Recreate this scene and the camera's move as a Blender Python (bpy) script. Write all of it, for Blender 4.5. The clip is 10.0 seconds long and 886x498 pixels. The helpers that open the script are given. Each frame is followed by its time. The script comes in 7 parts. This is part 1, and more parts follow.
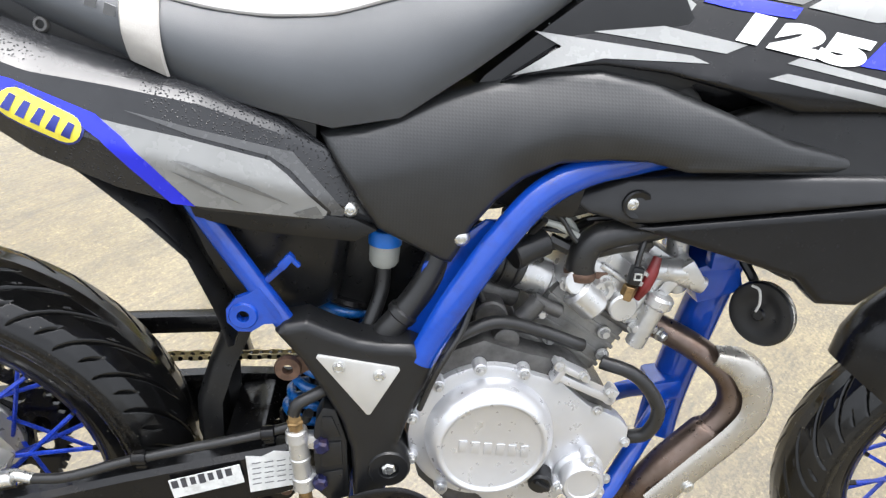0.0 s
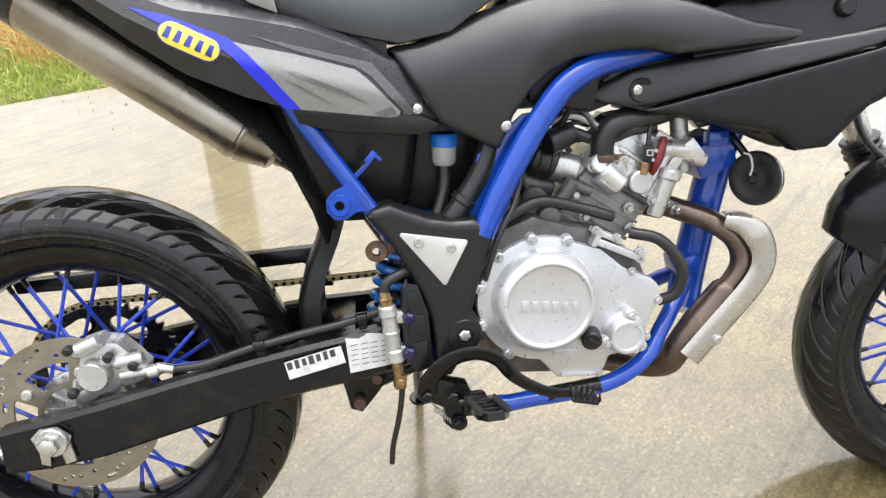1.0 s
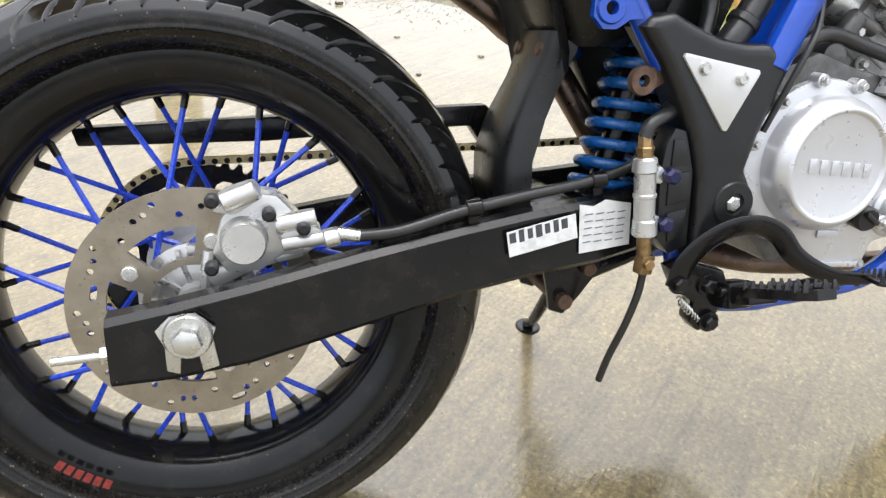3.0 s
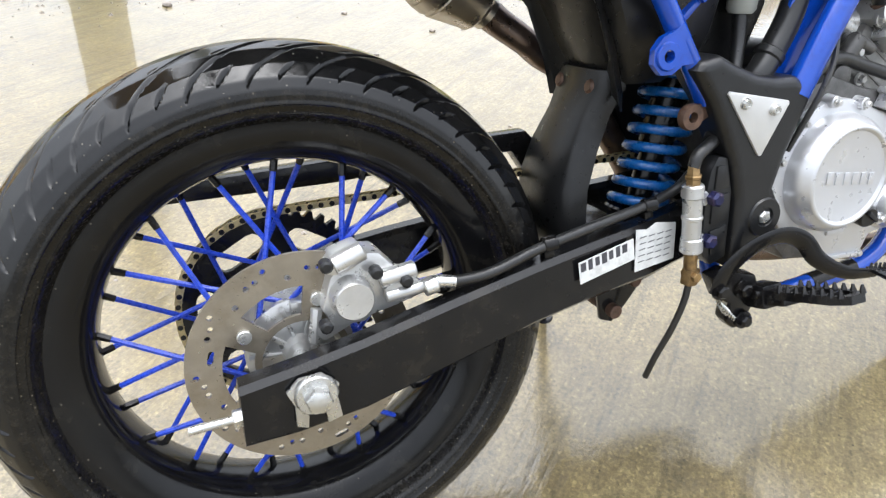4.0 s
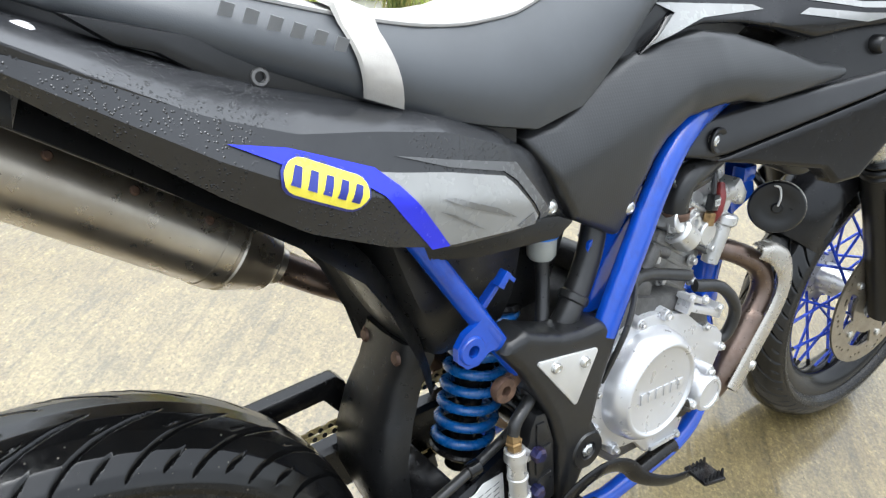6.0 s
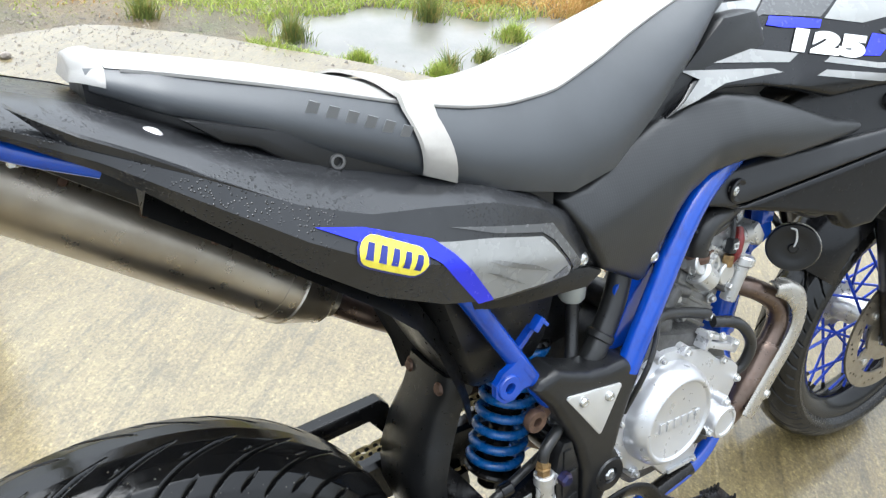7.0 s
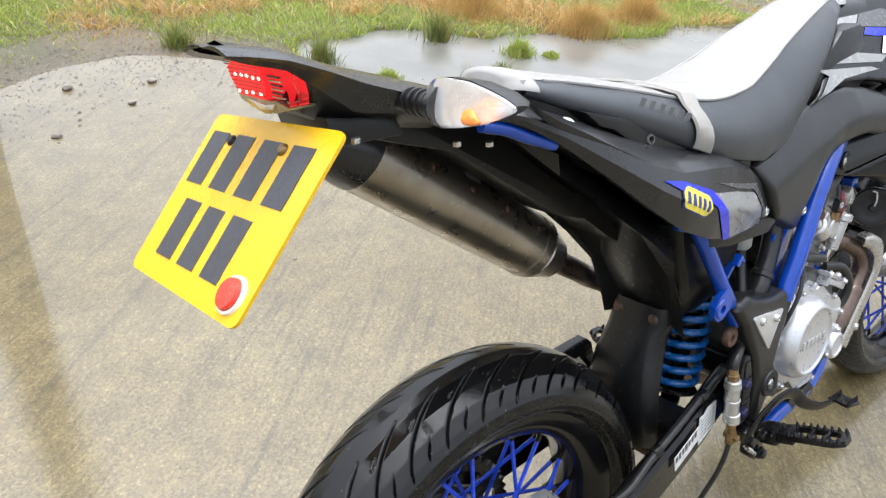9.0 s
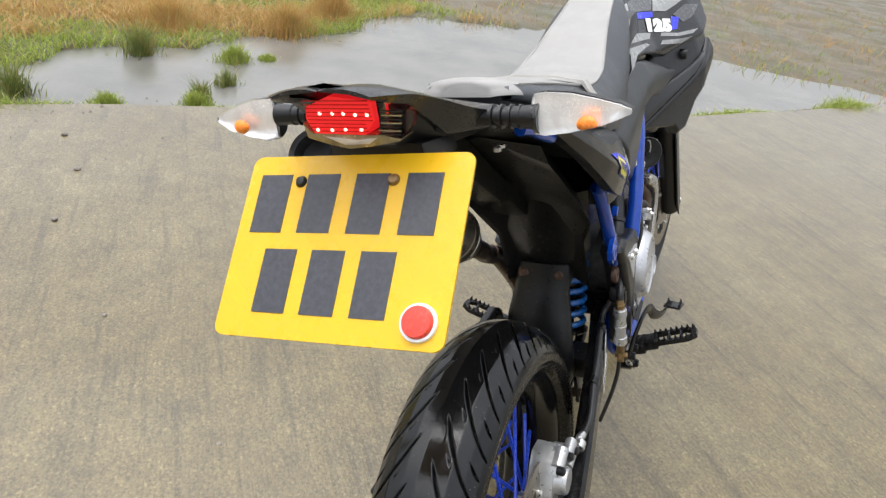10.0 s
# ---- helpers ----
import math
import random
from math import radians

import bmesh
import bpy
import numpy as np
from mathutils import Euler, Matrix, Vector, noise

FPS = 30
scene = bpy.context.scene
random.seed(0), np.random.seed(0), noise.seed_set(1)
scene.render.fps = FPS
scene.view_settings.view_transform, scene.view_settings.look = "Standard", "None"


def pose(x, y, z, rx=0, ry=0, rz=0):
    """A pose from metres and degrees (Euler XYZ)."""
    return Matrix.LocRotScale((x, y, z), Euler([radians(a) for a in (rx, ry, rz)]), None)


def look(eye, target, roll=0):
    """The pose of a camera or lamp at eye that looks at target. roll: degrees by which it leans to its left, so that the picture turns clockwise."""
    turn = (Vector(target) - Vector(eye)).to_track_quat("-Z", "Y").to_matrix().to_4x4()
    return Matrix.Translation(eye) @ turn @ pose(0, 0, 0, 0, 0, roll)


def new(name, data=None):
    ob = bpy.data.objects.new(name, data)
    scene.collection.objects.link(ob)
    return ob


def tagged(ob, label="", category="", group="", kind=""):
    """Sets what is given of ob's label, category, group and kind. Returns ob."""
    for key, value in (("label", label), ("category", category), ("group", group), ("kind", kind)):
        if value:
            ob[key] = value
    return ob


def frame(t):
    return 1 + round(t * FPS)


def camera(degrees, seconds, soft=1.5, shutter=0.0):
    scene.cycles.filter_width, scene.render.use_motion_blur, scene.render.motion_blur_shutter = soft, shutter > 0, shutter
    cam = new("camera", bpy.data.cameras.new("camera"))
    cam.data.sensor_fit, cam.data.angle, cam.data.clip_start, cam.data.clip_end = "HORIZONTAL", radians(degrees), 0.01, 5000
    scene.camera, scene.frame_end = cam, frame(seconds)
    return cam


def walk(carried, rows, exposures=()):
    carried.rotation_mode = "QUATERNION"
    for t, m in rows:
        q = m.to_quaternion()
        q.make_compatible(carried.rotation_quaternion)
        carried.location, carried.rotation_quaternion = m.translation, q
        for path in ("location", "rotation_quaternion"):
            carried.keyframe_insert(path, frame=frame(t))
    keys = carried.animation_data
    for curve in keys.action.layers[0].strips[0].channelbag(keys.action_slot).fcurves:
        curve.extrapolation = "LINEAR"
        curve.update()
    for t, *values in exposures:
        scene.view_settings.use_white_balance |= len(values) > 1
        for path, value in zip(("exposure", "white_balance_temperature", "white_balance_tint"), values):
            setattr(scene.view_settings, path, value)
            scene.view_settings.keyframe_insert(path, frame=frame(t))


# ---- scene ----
cam = camera(65.5, 10.0, soft=1.3)
ROWS = [
    (0, 0.5099, -0.4949, 1.1049, 52.933, -5.239, -4.139),
    (0.5, 0.5091, -0.6193, 1.0425, 55.746, -0.589, -5.696),
    (1, 0.425, -0.7609, 1.012, 59.187, 0.28, -7.02),
    (1.5, 0.321, -0.833, 0.9738, 61.241, -3.796, -7.957),
    (2, 0.2487, -0.7486, 0.9078, 60.403, -4.91, -6.8),
    (2.5, 0.1857, -0.6067, 0.7894, 58.812, -4.189, -9.006),
    (3, 0.0656, -0.5636, 0.7333, 58.635, -5.121, -13.821),
    (3.2, 0.0008, -0.562, 0.7287, 58.234, -5.485, -16.278),
    (4.3, -0.0975, -0.4748, 0.8599, 54.913, -4.787, -23.42),
    (4.5, -0.0472, -0.4472, 0.8693, 55.701, -4.917, -25.469),
    (5, 0.0374, -0.3605, 0.8905, 56.021, -5.843, -30.814),
    (5.5, 0.042, -0.3103, 0.9565, 56.081, -6.308, -34.462),
    (5.7, 0.0432, -0.3094, 0.9995, 55.635, -6.133, -35.565),
    (6.8, 0.0171, -0.3162, 1.1282, 55.14, -6.464, -35.087),
    (7, -0.0039, -0.3177, 1.138, 54.824, -6.241, -33.527),
    (7.5, -0.0525, -0.342, 1.1551, 54.167, -5.276, -29.143),
    (8, -0.21, -0.4014, 1.1876, 55.174, -6.15, -27.98),
    (8.5, -0.341, -0.4119, 1.2067, 55.977, -5.21, -32.232),
    (9, -0.4505, -0.2864, 1.1767, 56.687, -5.577, -38.291),
    (9.5, -0.6079, -0.1753, 1.1704, 57.728, -7.025, -49.81),
    (10, -0.7082, -0.032, 1.1715, 59.652, -7.768, -66.151),
]
walk(cam, [(t, pose(x, y, z, rx, ry, rz)) for t, x, y, z, rx, ry, rz in ROWS], [(0.0, 1.25, 6400, 10), (0.5, 1.28, 6450, 10), (1.0, 1.3, 6550, 10), (2.5, 1.25, 6650, 10), (3.0, 1.25, 6500, 10), (5.0, 1.35, 6250, 8), (7.5, 1.2, 6100, 6), (8.5, 1.05, 6200, 10), (9.5, 0.68, 6300, 10), (10.0, 0.48, 6450, 10)])

# ---- light: an overcast, wet day ----
world = bpy.data.worlds.new("overcast_sky")
scene.world = world
world.use_nodes = True
wn, wl = world.node_tree.nodes, world.node_tree.links
wn.clear()
sky = wn.new("ShaderNodeTexSky")
sky.sky_type = "NISHITA"
sky.sun_disc = False
sky.sun_elevation, sky.sun_rotation = radians(76), radians(4)
sky.dust_density, sky.air_density = 3.0, 1.0
grey = wn.new("ShaderNodeHueSaturation")
grey.inputs["Saturation"].default_value = 0.22
bg = wn.new("ShaderNodeBackground")
bg.inputs["Strength"].default_value = 0.24
out = wn.new("ShaderNodeOutputWorld")
# an overcast sky is brightest overhead and dims evenly towards the horizon
where = wn.new("ShaderNodeTexCoord")
split = wn.new("ShaderNodeSeparateXYZ")
rise = wn.new("ShaderNodeMapRange")
for name, value in (("From Min", 0.0), ("From Max", 1.0), ("To Min", 0.44), ("To Max", 1.56)):
    rise.inputs[name].default_value = value
dim = wn.new("ShaderNodeMixRGB")
dim.blend_type = "MULTIPLY"
dim.inputs[0].default_value = 1.0
wl.new(where.outputs["Generated"], split.inputs[0])
wl.new(split.outputs["Z"], rise.inputs["Value"])
wl.new(sky.outputs[0], grey.inputs["Color"])
wl.new(grey.outputs[0], dim.inputs[1])
wl.new(rise.outputs["Result"], dim.inputs[2])
wl.new(dim.outputs[0], bg.inputs["Color"])
wl.new(bg.outputs[0], out.inputs["Surface"])
sun_data = bpy.data.lights.new("sun", "SUN")
sun_data.energy, sun_data.angle, sun_data.color = 0.5, radians(80), (1.0, 0.985, 0.96)
sun = new("sun", sun_data)
sun.matrix_world = look((0.1, 2.0, 8.0), (0, 0, 0))


# ---- materials ----
def material(name):
    m = bpy.data.materials.new(name)
    m.use_nodes = True
    nt = m.node_tree
    return m, nt, nt.nodes, nt.links, nt.nodes["Principled BSDF"]


def noise_node(nt, scale, detail=4.0, rough=0.55, coords=None, stretch=None):
    n = nt.nodes.new("ShaderNodeTexNoise")
    n.inputs["Scale"].default_value = scale
    n.inputs["Detail"].default_value = detail
    n.inputs["Roughness"].default_value = rough
    tc = nt.nodes.new("ShaderNodeTexCoord")
    if stretch:
        mp = nt.nodes.new("ShaderNodeMapping")
        mp.inputs["Scale"].default_value = stretch[:3]
        if len(stretch) > 3:
            mp.inputs["Rotation"].default_value = (0, 0, radians(stretch[3]))
        nt.links.new(tc.outputs["Object"], mp.inputs["Vector"])
        nt.links.new(mp.outputs[0], n.inputs["Vector"])
    else:
        nt.links.new(tc.outputs["Object"], n.inputs["Vector"])
    return n


def ramp(nt, source, stops):
    r = nt.nodes.new("ShaderNodeValToRGB")
    while len(r.color_ramp.elements) < len(stops):
        r.color_ramp.elements.new(0.5)
    for e, (p, c) in zip(r.color_ramp.elements, stops):
        e.position = p
        e.color = (*c, 1) if len(c) == 3 else c
    nt.links.new(source, r.inputs["Fac"])
    return r


def grey_stops(*pairs):
    return [(p, (v, v, v)) for p, v in pairs]


def simple(name, color, rough, metal=0.0, vary=0.25, scale=30.0, bump=0.0, bump_scale=300.0, rough_vary=0.12, coat=0.0, spots=0.0, dirt=None, spec=0.5, specks=None, beads=(170.0, 0.48)):
    """A plain surface with grain at two scales. dirt: (colour, amount, scale) of stains. specks: (colour, share, scale) of splashed grit. spots: strength of water beads, beads their scale and how bare the surface stays."""
    m, nt, nodes, links, p = material(name)
    n1 = noise_node(nt, scale)
    lo, hi = [max(0, c * (1 - vary)) for c in color], [min(1, c * (1 + vary)) for c in color]
    c = ramp(nt, n1.outputs["Fac"], [(0.3, lo), (0.7, hi)])
    base = c.outputs["Color"]
    if dirt:
        n3 = noise_node(nt, dirt[2], 8.0, 0.7)
        r3 = ramp(nt, n3.outputs["Fac"], grey_stops((0.5, 0.0), (0.72, dirt[1])))
        mix = nodes.new("ShaderNodeMixRGB")
        mix.inputs[2].default_value = (*dirt[0], 1)
        links.new(r3.outputs[0], mix.inputs[0])
        links.new(base, mix.inputs[1])
        base = mix.outputs[0]
    if specks:
        cells = nodes.new("ShaderNodeTexVoronoi")
        cells.inputs["Scale"].default_value = specks[2]
        where_c = nodes.new("ShaderNodeTexCoord")
        links.new(where_c.outputs["Object"], cells.inputs["Vector"])
        chosen = ramp(nt, cells.outputs["Color"], grey_stops((1 - specks[1] - 0.01, 0.0), (1 - specks[1], 1.0)))
        dot = ramp(nt, cells.outputs["Distance"], grey_stops((0.20, 1.0), (0.34, 0.0)))
        both = nodes.new("ShaderNodeMath")
        both.operation = "MULTIPLY"
        links.new(chosen.outputs[0], both.inputs[0])
        links.new(dot.outputs[0], both.inputs[1])
        grit = nodes.new("ShaderNodeMixRGB")
        grit.inputs[2].default_value = (*specks[0], 1)
        links.new(both.outputs[0], grit.inputs[0])
        links.new(base, grit.inputs[1])
        base = grit.outputs[0]
    links.new(base, p.inputs["Base Color"])
    n2 = noise_node(nt, scale * 4.3, 6.0)
    r = ramp(nt, n2.outputs["Fac"], grey_stops((0.25, max(0.02, rough - rough_vary)), (0.75, min(1, rough + rough_vary))))
    links.new(r.outputs[0], p.inputs["Roughness"])
    p.inputs["Metallic"].default_value = metal
    p.inputs["Specular IOR Level"].default_value = spec
    p.inputs["Coat Weight"].default_value = coat
    p.inputs["Coat Roughness"].default_value = 0.08
    last = None
    if bump:
        b = nodes.new("ShaderNodeBump")
        b.inputs["Strength"].default_value = bump
        b.inputs["Distance"].default_value = 0.001
        links.new(noise_node(nt, bump_scale, 3.0).outputs["Fac"], b.inputs["Height"])
        last = b
    if spots:
        v = nodes.new("ShaderNodeTexVoronoi")
        v.inputs["Scale"].default_value = beads[0]
        tc = nodes.new("ShaderNodeTexCoord")
        links.new(tc.outputs["Object"], v.inputs["Vector"])
        rv = ramp(nt, v.outputs["Distance"], grey_stops((0.0, 1.0), (0.33, 0.0)))
        n5 = noise_node(nt, 14.0)
        rm = ramp(nt, n5.outputs["Fac"], grey_stops((beads[1], 0.0), (beads[1] + 0.12, 1.0)))
        mu = nodes.new("ShaderNodeMath")
        mu.operation = "MULTIPLY"
        links.new(rv.outputs[0], mu.inputs[0])
        links.new(rm.outputs[0], mu.inputs[1])
        b2 = nodes.new("ShaderNodeBump")
        b2.inputs["Strength"].default_value = spots
        b2.inputs["Distance"].default_value = 0.0015
        links.new(mu.outputs[0], b2.inputs["Height"])
        if last:
            links.new(last.outputs[0], b2.inputs["Normal"])
        last = b2
    if last:
        links.new(last.outputs[0], p.inputs["Normal"])
    return m


M = {}
M["tread"] = simple("wet_tyre_rubber", (0.006, 0.006, 0.0062), 0.15, vary=0.3, bump=0.05, bump_scale=420, rough_vary=0.09, dirt=((0.022, 0.019, 0.015), 0.4, 18), spec=0.42, specks=((0.11, 0.10, 0.08), 0.10, 330))
M["sidewall"] = simple("dusty_tyre_sidewall", (0.0055, 0.005, 0.0044), 0.24, vary=0.35, scale=60, bump=0.12, bump_scale=350, dirt=((0.035, 0.030, 0.022), 0.5, 70), spec=0.32, specks=((0.12, 0.105, 0.08), 0.16, 340))
M["rim"] = simple("black_rim", (0.005, 0.005, 0.0055), 0.16, vary=0.2, dirt=((0.03, 0.027, 0.02), 0.35, 30), spec=0.3, specks=((0.10, 0.09, 0.07), 0.07, 340))
M["spoke"] = simple("blue_spoke", (0.016, 0.058, 0.52), 0.3, vary=0.2, scale=80, dirt=((0.012, 0.016, 0.09), 0.5, 25))
M["blue"] = simple("blue_frame_paint", (0.005, 0.055, 0.38), 0.15, vary=0.12, coat=0.3, dirt=((0.012, 0.014, 0.08), 0.45, 24))
M["spring"] = simple("blue_spring_paint", (0.008, 0.10, 0.34), 0.28, vary=0.2, coat=0.3, dirt=((0.01, 0.02, 0.05), 0.5, 30))
M["bluedark"] = simple("flaking_dark_blue", (0.012, 0.014, 0.06), 0.4, metal=0.4, vary=0.4, scale=90, dirt=((0.09, 0.05, 0.04), 0.7, 60))
M["capblue"] = simple("blue_cap_plastic", (0.01, 0.16, 0.62), 0.4)
M["silver"] = simple("silver_engine_paint", (0.58, 0.585, 0.60), 0.30, metal=0.6, vary=0.05, scale=14, rough_vary=0.05)
M["cast"] = simple("cast_aluminium", (0.54, 0.54, 0.53), 0.30, metal=0.7, vary=0.15, scale=18, rough_vary=0.06, dirt=((0.18, 0.165, 0.15), 0.25, 14))
M["castdark"] = simple("grimy_cylinder_casting", (0.095, 0.093, 0.09), 0.42, metal=0.45, vary=0.35, scale=50, bump=0.35, bump_scale=380, dirt=((0.035, 0.03, 0.025), 0.7, 35))
M["castmid"] = simple("dull_cylinder_casting", (0.20, 0.198, 0.19), 0.42, metal=0.5, vary=0.2, scale=40, bump=0.25, bump_scale=380, dirt=((0.07, 0.06, 0.05), 0.55, 30))
# black plastic of the tail top, its colour raised to imitate sky sheen
M["deck"] = simple("sky_lit_beaded_plastic", (0.024, 0.0255, 0.028), 0.34, vary=0.15, spots=0.9, spec=0.6, beads=(340.0, 0.36))
M["steel"] = simple("zinc_steel", (0.58, 0.58, 0.56), 0.28, metal=0.85, vary=0.12, scale=20, rough_vary=0.06)
M["disc"] = simple("worn_disc_steel", (0.30, 0.265, 0.21), 0.36, metal=0.75, vary=0.14, scale=40, dirt=((0.16, 0.12, 0.07), 0.5, 25))
M["rust"] = simple("rusty_steel", (0.11, 0.065, 0.045), 0.55, metal=0.4, vary=0.4, scale=90, bump=0.3)
M["brass"] = simple("tarnished_brass", (0.26, 0.17, 0.075), 0.4, metal=0.7, vary=0.35, scale=90, dirt=((0.08, 0.045, 0.025), 0.6, 50))
M["chain"] = simple("gold_chain", (0.50, 0.41, 0.21), 0.36, metal=0.35, vary=0.3, scale=120, dirt=((0.05, 0.04, 0.03), 0.25, 90))
M["black"] = simple("black_matt_plastic", (0.0095, 0.0098, 0.0106), 0.33, vary=0.15, bump=0.06, bump_scale=900, rough_vary=0.07, dirt=((0.022, 0.021, 0.018), 0.12, 12), spec=0.42)
# darker black for plastic and rubber underneath, with shade put into its colour
M["rubber"] = simple("shaded_underside_black", (0.0085, 0.0086, 0.0088), 0.32, vary=0.2, bump=0.08, bump_scale=700, rough_vary=0.08, dirt=((0.026, 0.023, 0.018), 0.3, 16), spec=0.34)
M["blacksatin"] = simple("black_satin_plastic", (0.0065, 0.0066, 0.0076), 0.20, vary=0.15, bump=0.03, bump_scale=700, spots=0.2, spec=0.36, beads=(300.0, 0.52))
M["wing"] = simple("dark_grey_grained_plastic", (0.016, 0.0165, 0.018), 0.38, vary=0.12, bump=0.12, bump_scale=800, rough_vary=0.05, spec=0.5)
M["blackmetal"] = simple("black_painted_steel", (0.006, 0.006, 0.0066), 0.20, vary=0.2, bump=0.05, bump_scale=300, dirt=((0.03, 0.025, 0.018), 0.4, 28), spec=0.3, specks=((0.08, 0.07, 0.06), 0.04, 340))
M["gloss"] = simple("black_gloss_plastic", (0.020, 0.0207, 0.0225), 0.22, vary=0.15, rough_vary=0.06, spots=0.7, spec=0.5, beads=(360.0, 0.42))
M["hose"] = simple("black_rubber_hose", (0.016, 0.016, 0.016), 0.36, vary=0.2, bump=0.1)
M["seat"] = simple("dark_grey_vinyl", (0.046, 0.050, 0.055), 0.40, vary=0.08, scale=20, bump=0.14, bump_scale=1300, rough_vary=0.06)
M["seatlight"] = simple("light_grey_vinyl", (0.27, 0.262, 0.25), 0.44, vary=0.07, scale=25, bump=0.35, bump_scale=1000, rough_vary=0.08)
M["strapgrey"] = simple("grey_webbing", (0.34, 0.325, 0.30), 0.5, vary=0.08, scale=60, bump=0.4, bump_scale=900)
M["lampbowl"] = simple("yellowed_lamp_bowl", (0.42, 0.37, 0.22), 0.2, metal=0.5, vary=0.35, scale=60)
M["logo"] = simple("grey_print", (0.16, 0.165, 0.17), 0.5, vary=0.1)
M["greysticker"] = simple("grey_vinyl_sticker", (0.26, 0.264, 0.26), 0.26, vary=0.12, scale=9, rough_vary=0.05, spots=0.12, spec=0.4)
M["greydark"] = simple("dark_grey_vinyl_sticker", (0.085, 0.087, 0.089), 0.26, vary=0.08, rough_vary=0.05, spots=0.12, spec=0.4)
M["greymid"] = simple("shaded_grey_print", (0.15, 0.152, 0.15), 0.26, vary=0.08, rough_vary=0.05, spec=0.4)
M["bluesticker"] = simple("blue_vinyl_sticker", (0.02, 0.03, 0.68), 0.25, vary=0.06, rough_vary=0.05)
M["whitesticker"] = simple("white_vinyl_sticker", (0.78, 0.78, 0.77), 0.3, vary=0.04)
M["oldlabel"] = simple("scuffed_white_label", (0.66, 0.67, 0.66), 0.38, vary=0.1, scale=70, dirt=((0.30, 0.30, 0.29), 0.6, 60))
M["yellow"] = simple("yellow_sticker", (0.86, 0.74, 0.08), 0.3, vary=0.04)
M["navy"] = simple("dark_blue_print", (0.02, 0.03, 0.22), 0.35)
M["plate"] = simple("yellow_reflective_plate", (0.72, 0.42, 0.006), 0.28, vary=0.03, scale=10, rough_vary=0.05)
M["plateink"] = simple("black_plate_print", (0.045, 0.046, 0.055), 0.4, vary=0.3, scale=200)
M["alloy"] = simple("brushed_alloy_plate", (0.60, 0.60, 0.59), 0.34, metal=0.5, vary=0.03, scale=60, rough_vary=0.04)
M["header"] = simple("heat_stained_pipe", (0.15, 0.112, 0.092), 0.33, metal=0.85, vary=0.35, scale=18, dirt=((0.10, 0.05, 0.03), 0.5, 30))
M["shield"] = simple("satin_heat_shield", (0.47, 0.445, 0.40), 0.30, metal=0.8, vary=0.08, scale=24, dirt=((0.26, 0.21, 0.16), 0.15, 10))
M["redlens"] = simple("red_lens", (0.62, 0.02, 0.015), 0.12, vary=0.1)
M["reflred"] = simple("red_reflector", (0.72, 0.05, 0.03), 0.25, vary=0.08)
M["orange"] = simple("amber_bulb", (0.72, 0.20, 0.02), 0.25, vary=0.35, scale=120)
M["chrome"] = simple("bright_reflector_bowl", (0.90, 0.90, 0.90), 0.16, metal=0.55, vary=0.12, scale=90, bump=0.8, bump_scale=130, rough_vary=0.05)
M["bottle"] = simple("milky_plastic", (0.34, 0.35, 0.32), 0.35, vary=0.1)
M["redwire"] = simple("red_rubber", (0.15, 0.012, 0.012), 0.42)
M["redprint"] = simple("worn_red_print", (0.20, 0.022, 0.018), 0.5, vary=0.4, scale=200)
M["whitewire"] = simple("white_wire", (0.6, 0.6, 0.58), 0.45)
M["post"] = simple("damp_concrete_post", (0.33, 0.32, 0.22), 0.6, vary=0.25, scale=9, bump=0.5, bump_scale=120, dirt=((0.10, 0.11, 0.06), 0.6, 5))
M["stone"] = simple("wet_stone", (0.16, 0.135, 0.11), 0.45, vary=0.5, scale=25, bump=0.3)
M["sheet"] = simple("black_plastic_sheet", (0.02, 0.02, 0.022), 0.2)


def glow(name, color, strength):
    m, nt, nodes, links, p = material(name)
    p.inputs["Base Color"].default_value = (*color, 1)
    p.inputs["Emission Color"].default_value = (*color, 1)
    p.inputs["Emission Strength"].default_value = strength
    return m


M["led"] = glow("lit_red_led", (1.0, 0.20, 0.15), 5.0)
M["redlit"] = glow("lit_red_lens", (0.70, 0.012, 0.016), 0.55)


def glass(name, tint=(1, 1, 1), rough=0.0, ior=1.45):
    m, nt, nodes, links, p = material(name)
    p.inputs["Base Color"].default_value = (*tint, 1)
    p.inputs["Transmission Weight"].default_value = 1.0
    p.inputs["Roughness"].default_value = rough
    p.inputs["IOR"].default_value = ior
    return m


M["clearlens"] = glass("clear_lens", ior=1.16)


def titanium():
    m, nt, nodes, links, p = material("heat_tinted_titanium")
    p.inputs["Metallic"].default_value = 0.95
    n1 = noise_node(nt, 6.0, 5.0)
    c = ramp(nt, n1.outputs["Fac"], [(0.28, (0.27, 0.235, 0.19)), (0.48, (0.40, 0.365, 0.31)), (0.62, (0.50, 0.47, 0.42)), (0.78, (0.38, 0.345, 0.29))])
    links.new(c.outputs[0], p.inputs["Base Color"])
    n2 = noise_node(nt, 40.0, 6.0, 0.6, None, (1, 1, 1))
    r = ramp(nt, n2.outputs["Fac"], grey_stops((0.3, 0.24), (0.7, 0.36)))
    links.new(r.outputs[0], p.inputs["Roughness"])
    return m


M["titanium"] = titanium()


